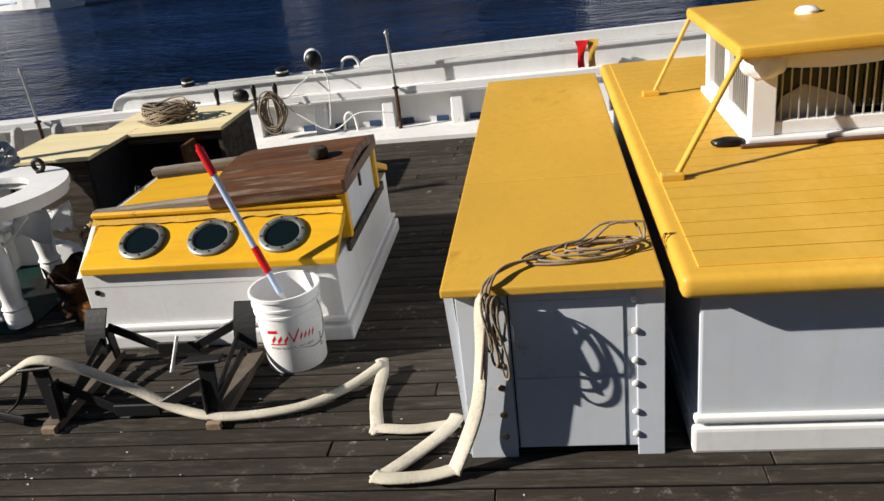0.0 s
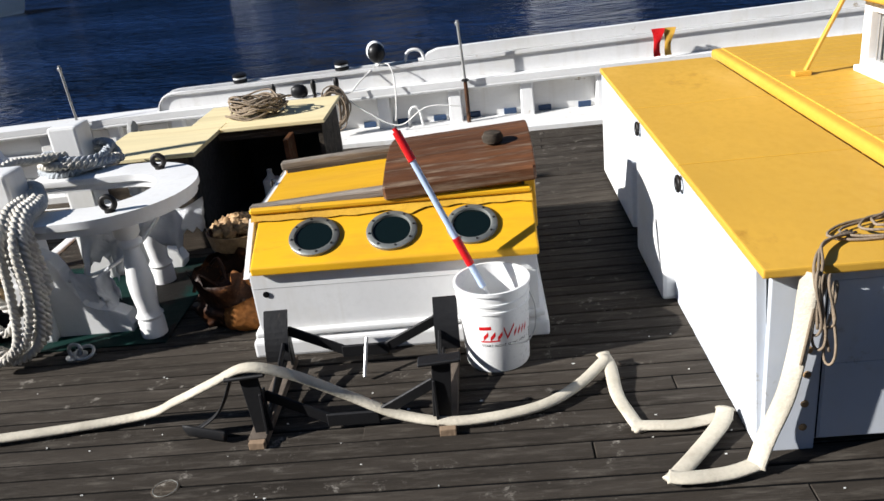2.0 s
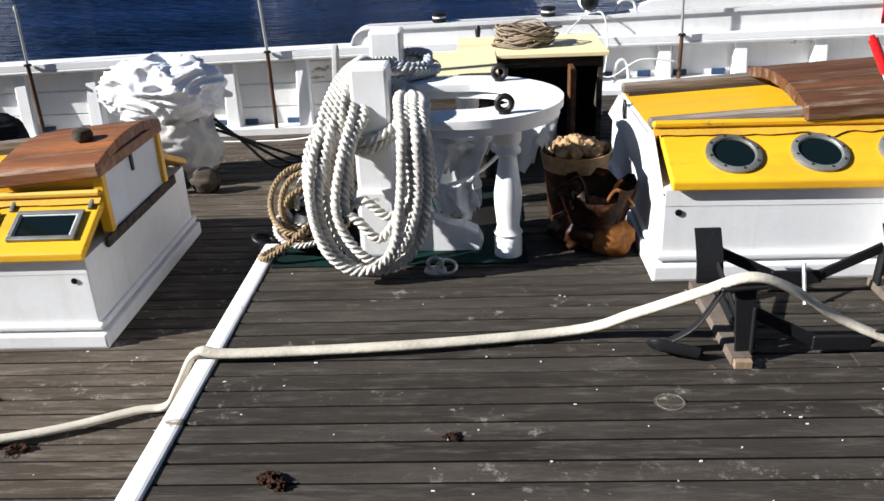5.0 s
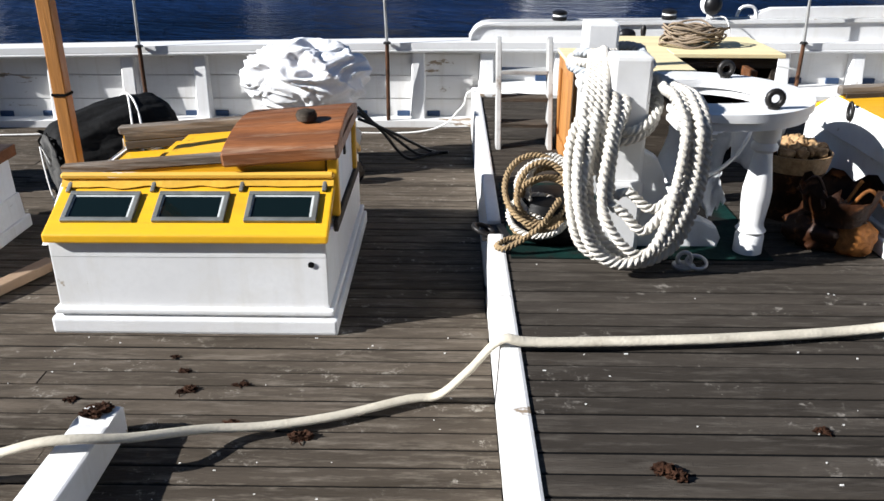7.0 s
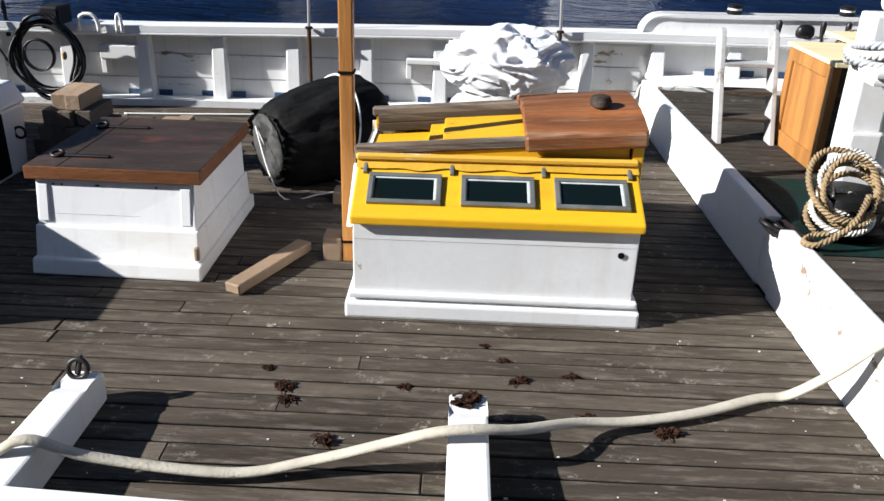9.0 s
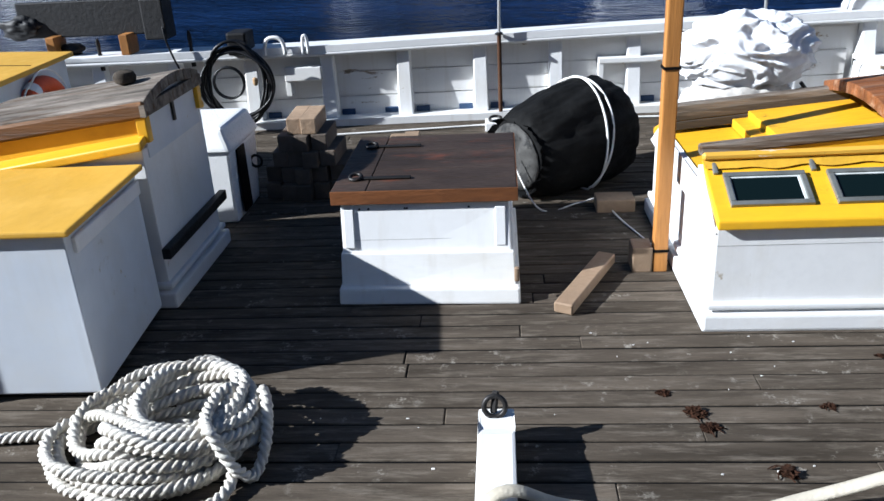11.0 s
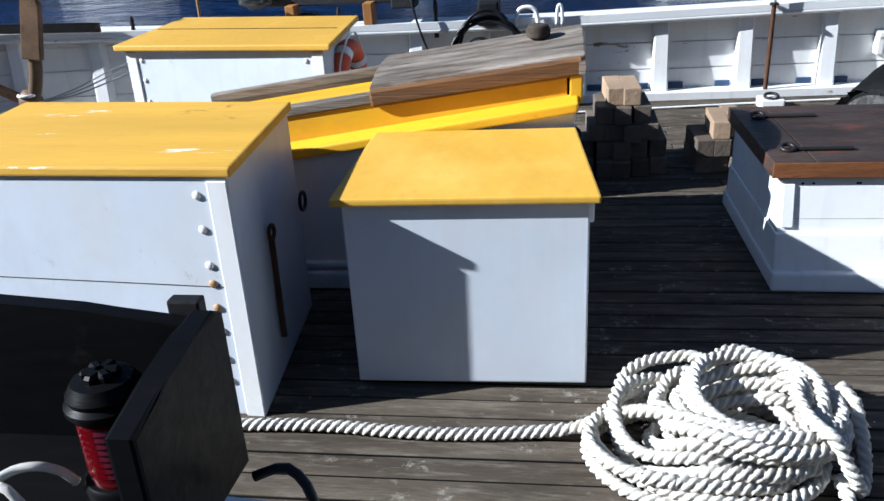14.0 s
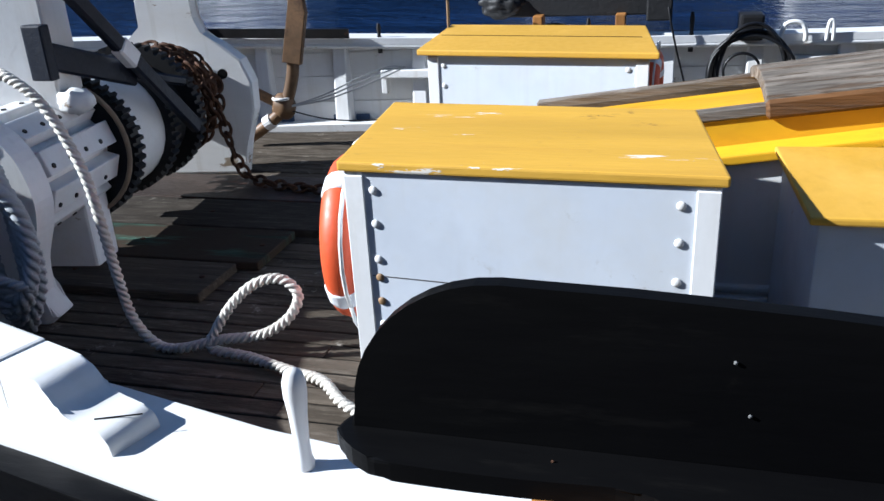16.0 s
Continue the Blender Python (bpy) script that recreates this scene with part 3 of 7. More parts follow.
# Far bulwark: planking, waterway, timbers, cap.
xs = steps(-13.3, 6.0)
bm, _ = ribbon(xs, lambda x: fin(x) + 0.10, lambda x: fin(x) + 0.16, lambda x: -1.6, lambda x: capz(x) - 0.03)
bulwark = structure("wall_far", bm, WHITE_OLD, "white painted bulwark planking, scuffed and streaked", "bulwark")
for lo, hi in ((0.02, 0.20), (0.21, 0.40), (0.41, 0.58)):
    bm, longs = ribbon(steps(-13.3, STEP), lambda x: fin(x) + 0.085, lambda x: fin(x) + 0.105, lambda x: lo, lambda x: min(hi, capz(x) - 0.04))
    part("plank", bm, WHITE_OLD, bulwark)
bm, longs = ribbon(steps(STEP + 0.1, 6), lambda x: fin(x) + 0.085, lambda x: fin(x) + 0.105, lambda x: Q + 0.03, lambda x: capz(x) - 0.05)
part("plank", bm, WHITE_OLD, bulwark)
bm, longs = ribbon(steps(-13.3, STEP + 0.04), lambda x: fin(x) - 0.10, lambda x: fin(x) + 0.09, lambda x: 0.0, lambda x: 0.055)
bevel(bm, longs, 0.012)
structure("waterway_main", bm, WHITE_OLD, "white painted waterway timber along the main deck", "waterway")
bm, longs = ribbon(steps(STEP + 0.05, 6), lambda x: fin(x) - 0.42, lambda x: fin(x) + 0.09, lambda x: Q, lambda x: Q + 0.035)
bevel(bm, longs, 0.012)
structure("waterway_aft", bm, WHITE_OLD, "white painted waterway timber along the quarterdeck", "waterway")
bm, longs = ribbon(xs, lambda x: fin(x) - 0.035, lambda x: fin(x) + 0.22, lambda x: capz(x) - 0.05, capz)
bevel(bm, longs, 0.018, 3)
cap = structure("rail_cap_far", bm, RAIL_WHITE, "white rounded rail cap along the far bulwark", "rail cap")
bm = tube([Vector((x, fin(x) - 0.018, capz(x) - 0.064)) for x in xs], 0.019, 10)
part("moulding", bm, WHITE, cap, smooth="all")
bm, longs = ribbon(steps(-11.9, -10.5, 0.2), lambda x: fin(x) - 0.075, lambda x: fin(x) - 0.055, lambda x: capz(x) + 0.0, lambda x: capz(x) + 0.07)
part("chafing_strip", bm, IRON, cap, "black iron chafing strip")

# Raised topside plank beside the quarterdeck, with a rounded fore end.
def raised(x):
    k = max(0.0, (x + 2.88))
    return capz(x) + (0.15 if k > 0.16 else 0.15 * math.sqrt(max(0.0, 1 - (1 - k / 0.16) ** 2))) + max(0.0, x + 2.4) * 0.012


xr = [-2.88, -2.87, -2.85, -2.82, -2.78, -2.72] + steps(-2.6, 6.0)
bm, longs = ribbon(xr, lambda x: fin(x) + 0.07, lambda x: fin(x) + 0.20, lambda x: capz(x) - 0.02, raised)
bevel(bm, longs, 0.012, 2)
topside = structure("topside_plank", bm, WHITE, "white raised topside plank with a rounded end", "bulwark")
bm, longs = ribbon(xr, lambda x: fin(x) + 0.05, lambda x: fin(x) + 0.24, lambda x: raised(x) - 0.028, raised)
bevel(bm, longs, 0.012, 2)
part("moulding", bm, WHITE, topside)
bm, longs = ribbon([-0.55, -0.52, -0.46, -0.38] + steps(0, 6), lambda x: fin(x) + 0.13, lambda x: fin(x) + 0.20, lambda x: raised(x) - 0.02, lambda x: raised(x) + (0.02 if x < -0.5 else 0.06 if x < -0.4 else 0.085))
bevel(bm, longs, 0.010, 2)
part("upper_plank", bm, WHITE, topside)

# Bulwark timbers, tapering upwards.
bm = hexa([(-0.045, -0.02, 0), (0.045, -0.02, 0), (0.045, 0.1, 0), (-0.045, 0.1, 0)], [(-0.04, 0.025, 1), (0.04, 0.025, 1), (0.04, 0.1, 1), (-0.04, 0.1, 1)], 0.008, 1)
post_mesh = mesh_of(bm, "bulwark_timber", WHITE)
bm = box(-0.055, 0.055, -0.012, 0.012, -0.025, 0.025, 0.006)
scup_mesh = mesh_of(bm, "scupper", BLUE_BLOCK)
for x in [-12.45, -11.84, -11.23, -10.62, -10.01, -9.40, -8.79, -8.18, -7.57, -6.96, -6.345, -5.735, -5.135, -4.52, -3.94, -3.31, -2.73]:
    low = 0.05 if x < STEP else Q + 0.03
    piece("bulwark_timber", post_mesh, Matrix.LocRotScale((x, fin(x) - 0.005, low), None, (1.35, 1, capz(x) - 0.05 - low)), bulwark)
    if x < STEP:
        for dx in (-0.13, 0.13):
            piece("scupper", scup_mesh, Matrix.Translation((x + dx, fin(x) + 0.08, 0.075)), bulwark)
for x in [-2.11, -1.50, -0.885, -0.265, 0.352, 0.994, 1.61, 2.22]:
    piece("bulwark_timber", post_mesh, Matrix.LocRotScale((x, fin(x) - 0.015, Q + 0.03), None, (1.3, 1, capz(x) - 0.06 - Q)), bulwark)
    for dx in (-0.15, 0.15):
        piece("scupper", scup_mesh, Matrix.Translation((x + dx, fin(x) + 0.08, Q + 0.06)), bulwark)
# Short shelf rails between timbers.
for a, b, z, h in ((-4.80, -4.05, 0.41, 0.022), (-7.3, -7.0, 0.42, 0.055), (-10.3, -9.5, 0.42, 0.03)):
    part("shelf_rail", box(a, b, fin(a) - 0.02, fin(a) + 0.09, z - h, z + h, 0.008), WHITE_OLD, bulwark)
    part("shelf_bracket", box(a, a + 0.045, fin(a) - 0.01, fin(a) + 0.09, z - h - 0.12, z - h, 0.006), WHITE_OLD, bulwark)

# Near bulwark and its cap.
xn = steps(-12.6, 6.0)
bm, _ = ribbon(xn, lambda x: nin(x) - 0.14, lambda x: nin(x) - 0.08, lambda x: -1.6, lambda x: ncap(x) - 0.03)
structure("wall_near", bm, HULL, "black hull side beside the pier", "bulwark")
bm, longs = ribbon(xn, lambda x: nin(x), lambda x: nin(x) - 0.25, lambda x: ncap(x) - 0.055, ncap)
bevel(bm, longs, 0.015, 3)
structure("rail_cap_near", bm, WHITE, "broad white rail cap with chipped paint", "rail cap")
bm, longs = ribbon(xn, lambda x: nin(x) - 0.25, lambda x: nin(x) - 0.31, lambda x: ncap(x) - 0.14, lambda x: ncap(x) - 0.012)
bevel(bm, longs, 0.015, 2)
structure("rubbing_strake", bm, BLACK_PAINT, "black rubbing strake outside the rail", "strake")

# Quarterdeck break: white beam in two lengths.
structure("deck_break_near", box(STEP - 0.012, STEP + 0.06, 3.0, 5.2, -0.02, Q + 0.012, 0.012), WHITE_OLD, "white painted beam at the break of the deck, chipped", "deck beam")
structure("deck_break_far", box(STEP - 0.010, STEP + 0.06, 5.36, 8.42, -0.02, Q + 0.012, 0.012), WHITE, "white painted beam at the break of the deck, chipped", "deck beam")
bm = box(STEP - 0.006, STEP + 0.06, 5.2, 5.36, 0, Q - 0.03, 0.01)
part("notch", bm, WHITE_OLD, bpy.data.objects["deck_break_near"])
fair = thing("fairlead", (STEP, 5.28, Q), "black iron fairlead in the deck beam", "fairlead")
part("plate", box(STEP - 0.04, STEP + 0.10, 5.19, 5.37, Q - 0.028, Q - 0.008, 0.006), IRON, fair)
part("ring", torus((STEP - 0.03, 5.25, Q + 0.01), 0.05, 0.012, Matrix.Rotation(radians(20), 4, "Y"), 18, 8), IRON, fair, smooth="all")
part("strap", beam((STEP + 0.05, 5.34, Q), (STEP + 0.10, 5.05, Q + 0.01), 0.035, 0.012), IRON, fair)

# Timber knees across the main deck, with eyebolts.
def knee(x, end, label, ring=True, wide=0.115):
    t = thing("deck_knee", (x, end - 0.3, 0), label, "knee", "knees across the deck")
    out = [(2.9, 0.0), (2.9, 0.17), (end - 0.16, 0.13), (end - 0.12, 0.12), (end - 0.02, 0.125), (end, 0.11), (end, 0.0)]
    part("timber", extrude(out, "x", x - wide / 2, x + wide / 2, 0.010), WHITE_OLD, t)
    if ring:
        part("eyebolt", torus((x - 0.005, end - 0.05, 0.155), 0.034, 0.009, Matrix.Rotation(radians(72), 4, "X"), 18, 8), IRON, t, "black eyebolt", "all")
        part("shackle", beam((x - 0.01, end - 0.05, 0.13), (x, end - 0.03, 0.2), 0.022, 0.014), IRON, t)
    else:
        part("end_grain", extrude([(x - wide / 2 + 0.012, 0.012), (x + wide / 2 - 0.012, 0.012), (x + wide / 2 - 0.014, 0.10), (x - wide / 2 + 0.014, 0.10)], "y", end, end + 0.003), WHITE_OLD, t)
        part("drain_notch", box(x - wide / 2 - 0.002, x - wide / 2 + 0.004, end - 0.12, end - 0.06, 0.05, 0.085), CAULK, t)
    return t


knee(-5.605, 4.14, "white square timber knee on the deck with a black eyebolt")
knee(-4.265, 4.10, "white square timber knee with dried weed on its end", False, 0.13)


# ---- companionways ----
def slope(x, a, b):
    return a[1] + (b[1] - a[1]) * (x - a[0]) / (b[0] - a[0])


def companionway(name, x0, x1, y0, y1, zb, edge, panel_top, top, hatch_x, label, brown, lights, white=WHITE, step_x=None, inset=(0.31, 0.33), inward=-0.02):
    """A sloping deck trunk with window panels fore and aft of its top, a sliding hatch on rails and boards in its aft end.
    edge, panel_top, top: heights at x0 and x1 of the panel's foot, the panel's head and the rails."""
    t = thing(name, ((x0 + x1) / 2, (y0 + y1) / 2, zb), label, "companionway")
    ya, yb = y0 + inset[0], y1 - inset[1]          # trunk's top between the panels
    e0, e1, p0, p1, t0, t1 = *edge, *panel_top, *top
    mid = (x0 + x1) / 2
    portholes = bool(lights) and lights[0][0] == "round"
    # coaming
    body = part("coaming", plan([(x0, y0), (x1, y0), (x1, y1), (x0, y1)], zb, [e0, e1, e1, e0], 0.006), white, t)
    part("base_board", box(x0 - 0.035, x1 + 0.035, y0 - 0.035, y1 + 0.035, zb, zb + 0.075, 0.012), white, body)
    part("base_moulding", box(x0 - 0.022, x1 + 0.022, y0 - 0.022, y1 + 0.022, zb + 0.088, zb + 0.118, 0.012, 3), white, body)
    if lights:
        part("board_seam", beam((x0 + 0.004, y0 - 0.0006, e0 - 0.072), (x1 - 0.004, y0 - 0.0006, e1 - 0.074), 0.0010, 0.0016, 0), STEP_GREY, body)
    # window panels, front and back
    for a, b, nm in ((y0 - 0.03, ya, "window_panel"), (y1 + 0.03, yb, "back_panel")):
        th = 0.04
        lower = [(x0 + inward, a, e0), (x1 + 0.012, a, e1), (x1 + 0.012, b, p1), (x0 + inward, b, p0)]
        panel = part(nm, hexa(lower, [(x, y, z + th) for x, y, z in lower], 0.010, 3), YELLOW_GLOSS, t)
        if nm == "window_panel":
            ang = math.atan2(p1 - e1, b - a)
            skew = math.atan2(e1 - e0, x1 - x0)
            for kind, wx, f in lights:
                z = slope(wx, (x0, e0), (x1, e1)) + (slope(wx, (x0, p0), (x1, p1)) - slope(wx, (x0, e0), (x1, e1))) * f + th
                m = Matrix.Translation((wx, a + (b - a) * f, z)) @ Matrix.Rotation(-skew, 4, "Y") @ Matrix.Rotation(ang, 4, "X")
                if kind == "round":
                    ring = lathe([(0.112, 0.0), (0.112, 0.014), (0.104, 0.019), (0.088, 0.019), (0.082, 0.010), (0.082, 0.0)], n=40)
                    ring.transform(m)
                    win = part("porthole", ring, BRONZE, panel, "round grey bronze porthole frame", True)
                    pane = lathe([(0.084, 0.0), (0.084, 0.009)], n=40)
                    pane.transform(m)
                    part("pane", pane, GLASS, win)
                    for k in range(8):
                        a8 = k * math.pi / 4 + 0.2
                        s = lathe([(0.006, 0.018), (0.005, 0.022)], (0.098 * math.cos(a8), 0.098 * math.sin(a8), 0), 8)
                        s.transform(m)
                        part("screw", s, IRON, win)
                else:
                    fw, fh = 0.155, 0.088
                    win = None
                    for bx in ((-fw, fw, -fh, -fh + 0.022), (-fw, fw, fh - 0.022, fh), (-fw, -fw + 0.022, -fh + 0.022, fh - 0.022), (fw - 0.022, fw, -fh + 0.022, fh - 0.022)):
                        fr = box(*bx, 0, 0.018, 0.004)
                        fr.transform(m)
                        if win is None:
                            win = part("window_frame", fr, BRONZE, panel, "grey metal window frame")
                        else:
                            part("frame_bar", fr, BRONZE, win)
                    for bx in ((-fw + 0.02, fw - 0.02, -fh + 0.020, -fh + 0.027), (-fw + 0.02, fw - 0.02, fh - 0.029, fh - 0.020), (-fw + 0.02, -fw + 0.026, -fh + 0.027, fh - 0.029), (fw - 0.032, fw - 0.02, -fh + 0.027, fh - 0.029)):
                        lip = box(*bx, 0, 0.0115, 0.002)
                        lip.transform(m)
                        part("glazing_bead", lip, LIP, win)
                    pane = box(-fw + 0.02, fw - 0.02, -fh + 0.02, fh - 0.02, 0, 0.008)
                    pane.transform(m)
                    part("pane", pane, GLASS, win)
            if lights and not portholes:
                for wx in [x0 + 0.03] + [(a2[1] + b2[1]) / 2 for a2, b2 in zip(lights, lights[1:])] + [x1 - 0.03]:
                    z = slope(wx, (x0, p0), (x1, p1)) + th
                    lat = box(-0.010, 0.010, -0.085, -0.015, 0, 0.016, 0.006)
                    lat.transform(Matrix.Translation((wx, b, z)) @ Matrix.Rotation(ang, 4, "X"))
                    part("latch", lat, BRONZE, panel, "grey metal latch")
    # trunk sides, from the panels' heads up to the rails
    for y, nm in ((ya, "front_riser"), (yb, "back_riser")):
        s = 0.03 if nm == "front_riser" else -0.03
        low = [(x0, y, p0), (x1, y, p1), (x1, y + s, p1), (x0, y + s, p0)]
        high = [(x0, y, t0), (x1, y, t1), (x1, y + s, t1), (x0, y + s, t0)]
        part(nm, hexa(low, high), YELLOW_GLOSS, t)
        d = -0.012 if nm == "front_riser" else 0.012
        part("rail_batten", beam((x0 - 0.02, y + s / 2, t0 + 0.012), (x1, y + s / 2, t1 + 0.012), 0.05, 0.045, 0.008), TEAK_GREY, t, "grey weathered hatch rail")
        if nm == "front_riser" and brown is not TEAK_GREY:
            part("head_batten", beam((x0 - 0.015, y - 0.022, p0 + 0.065), (x1 + 0.012, y - 0.022, p1 + 0.065), 0.03, 0.032, 0.010), YELLOW_CHIP if not portholes else YELLOW_GLOSS, t, "worn wooden batten over the windows")
            # canvas flashing with folds
            fl = bmesh.new()
            n = 40
            rows = []
            for j in range(n + 1):
                x = x0 - 0.01 + (x1 - x0 + 0.02) * j / n
                zz = slope(x, (x0, p0), (x1, p1))
                sag = (0.034 if portholes else 0.018) * noise.noise(Vector((x * 9, y, 3)))
                rows.append([fl.verts.new((x, y - 0.055 + sag, zz + 0.025 + sag * 0.5)), fl.verts.new((x, y - 0.030 + sag, zz + 0.044 + sag)), fl.verts.new((x, y - 0.010, zz + 0.07))])
            for r1, r2 in zip(rows, rows[1:]):
                for k in range(2):
                    fl.faces.new((r1[k], r2[k], r2[k + 1], r1[k + 1]))
            part("flashing", fl, CANVAS_YELLOW, t, "yellow canvas flashing, wrinkled", "all")
    # sloping top under the hatch
    dip = 0.13 if step_x else 0.05
    low = [(x0, ya + 0.03, t0 - dip), (x1, ya + 0.03, t1 - dip), (x1, yb - 0.03, t1 - dip), (x0, yb - 0.03, t0 - dip)]
    part("top_board", hexa(low, [(x, y, z + 0.025) for x, y, z in low]), YELLOW_GLOSS, t)
    # inner faces of the rails
    for y in (ya + 0.036, yb - 0.036):
        for k in range(2):
            dz = -0.085 + 0.045 * k
            part("inner_board", beam((x0 + 0.01, y, t0 + dz + 0.02), (hatch_x + 0.1, y, slope(hatch_x + 0.1, (x0, t0), (x1, t1)) + dz + 0.02), 0.012, 0.042, 0.003), WOOD_DARK, t)
    if step_x:
        for k, dx in enumerate((0.0, 0.07)):
            xa, xb = step_x + dx, hatch_x + 0.1
            za, zb2 = slope(xa, (x0, t0), (x1, t1)) - 0.06 + 0.03 * k, slope(xb, (x0, t0), (x1, t1)) - 0.06 + 0.03 * k
            lo = [(xa, ya + 0.045, za - 0.04), (xb, ya + 0.045, zb2 - 0.04), (xb, yb - 0.045, zb2 - 0.04), (xa, yb - 0.045, za - 0.04)]
            part("slide_board", hexa(lo, [(x, y, z + 0.04) for x, y, z in lo], 0.006), YELLOW_GLOSS, t)
    # fore end: white board up to the rails
    drop = 0.10 if step_x else 0.03
    fore = [(y0 - 0.002, e0 - 0.02), (y1 + 0.002, e0 - 0.02), (yb + 0.012, p0 + 0.03), (yb + 0.012, t0 - drop), (ya - 0.012, t0 - drop), (ya - 0.012, p0 + 0.03)]
    part("fore_board", extrude(fore, "x", x0 - 0.026, x0 - 0.001, 0.004), white, t)
    if portholes:
        ringm = Matrix.Translation((x0 - 0.036, 5.52, 0.86)) @ Matrix.Rotation(radians(90), 4, "Y") @ Matrix.Diagonal((1.7, 1.0, 1.0, 1.0))
        bm = torus((0, 0, 0), 0.022, 0.007, None, 22, 8)
        bm.transform(ringm)
        part("iron_loop", bm, IRON, t, "black iron loop", "all")
    # aft end: white boards between yellow posts
    arch = [(ya, e1 - 0.05), (yb, e1 - 0.05)] + [(yb + (ya - yb) * k / 10, t1 + 0.05 * (1 - (k / 5 - 1) ** 2)) for k in range(11)]
    part("end_board", extrude(arch, "x", x1 - 0.03, x1 + 0.006), WHITE_CLEAN, t)
    for y in (ya, yb):
        part("post", box(x1 - 0.02, x1 + 0.028, y - 0.022, y + 0.022, e1 + 0.02, t1 + 0.01, 0.006), YELLOW_GLOSS, t)
    if brown is TEAK_GREY:
        part("sill", box(x1 + 0.002, x1 + 0.04, y0 - 0.02, y1 + 0.06, 0.235, 0.285, 0.006), BLACK_STEEL, t, "dark painted sill")
    else:
        part("sill", beam((x1 + 0.015, y0 + 0.2, e1 - 0.01), (x1 + 0.015, y1 - 0.2, e1 - 0.01), 0.02, 0.05), WOOD_DARK, t)
    part("hasp", box(x1 + 0.006, x1 + 0.018, (ya + yb) / 2 - 0.012, (ya + yb) / 2 + 0.012, t1 - 0.11, t1 - 0.01, 0.004), IRON, t)
    # sliding hatch: cambered planks
    n, rise = 7, 0.055
    hz0, hz1 = slope(hatch_x, (x0, t0), (x1, t1)) + 0.036, t1 + 0.036
    lap = 0.014 if brown is TEAK_GREY else 0.035
    yh = [ya - lap + (yb - ya + 2 * lap) * k / n for k in range(n + 1)]
    crown = lambda y: rise * (1 - ((y - (ya + yb) / 2) / ((yb - ya) / 2 + 0.035)) ** 2)
    hatch = None
    for a, b in zip(yh, yh[1:]):
        g = 0.004 if brown is TEAK_GREY else 0.001
        lo = [(hatch_x, a + g, hz0 + crown(a) - 0.035), (x1 + 0.035, a + g, hz1 + crown(a) - 0.035), (x1 + 0.035, b - g, hz1 + crown(b) - 0.035), (hatch_x, b - g, hz0 + crown(b) - 0.035)]
        hi = [(x, y, z + 0.05) for x, y, z in lo]
        if hatch is None:
            hatch = part("hatch", hexa(lo, hi, 0.006), brown, t, "sliding hatch of planks")
        else:
            part("plank", hexa(lo, hi, 0.005), brown, hatch)
    over = 0.012 if brown is TEAK_GREY else 0.03
    part("hatch_side", beam((hatch_x, ya - over, hz0 - 0.02), (x1 + 0.035, ya - over, hz1 - 0.02), 0.035, 0.07, 0.012), TEAK_EDGE if brown is TEAK_GREY else brown, hatch, "brown hatch edge" if brown is TEAK_GREY else "")
    part("hatch_end", hexa([(x1 + 0.012, ya - 0.03, hz1 - 0.05), (x1 + 0.036, ya - 0.03, hz1 - 0.05), (x1 + 0.036, yb + 0.03, hz1 - 0.05), (x1 + 0.012, yb + 0.03, hz1 - 0.05)], [(x1 + 0.012, ya - 0.03, hz1 - 0.0), (x1 + 0.036, ya - 0.03, hz1 - 0.0), (x1 + 0.036, yb + 0.03, hz1 - 0.0), (x1 + 0.012, yb + 0.03, hz1 - 0.0)]), brown, hatch)
    kx, ky = x1 - 0.14, ya + 0.22
    kz = slope(kx, (x0, t0), (x1, t1)) + 0.045 + crown(ky)
    part("knob", lathe([(0.022, 0.0), (0.045, 0.012), (0.05, 0.035), (0.04, 0.055), (0.018, 0.062)], (kx, ky, kz), 16), WOOD_DARK, hatch, "dark round wooden knob", True)
    part("scupper_hole", lathe([(0.014, 0), (0.014, 0.004)], (x0 + 0.06 if portholes else x1 - 0.07, y0 - 0.0015, e0 - 0.10), 16, Matrix.Rotation(radians(90), 4, "X")), CAULK, body)
    return t


companionway("companionway", -1.09, 0.152, 4.755, 6.05, Q, (0.725, 0.712), (0.86, 0.85), (0.908, 0.976), -0.49,
             "white and yellow companionway with three round portholes and a brown hatch", TEAK, [("round", -0.80, 0.47), ("round", -0.458, 0.47), ("round", -0.11, 0.47)], WHITE, None, (0.265, 0.33), 0.020)
companionway("companionway", -4.762, -3.568, 4.85, 6.16, 0.0, (0.43, 0.437), (0.572, 0.588), (0.643, 0.748), -4.05,
             "white and yellow companionway with three square windows and an orange-brown hatch", TEAK_ORANGE, [("square", -4.555, 0.47), ("square", -4.162, 0.47), ("square", -3.768, 0.47)], WHITE, -4.48, (0.275, 0.33), -0.008)
companionway("companionway", -8.75, -7.075, 5.13, 5.85, 0.0, (0.475, 0.732), (0.497, 0.752), (0.655, 0.878), -7.86,
             "white and yellow companionway with a grey weathered hatch and blank panels", TEAK_GREY, [], WHITE, None, (0.05, 0.05))

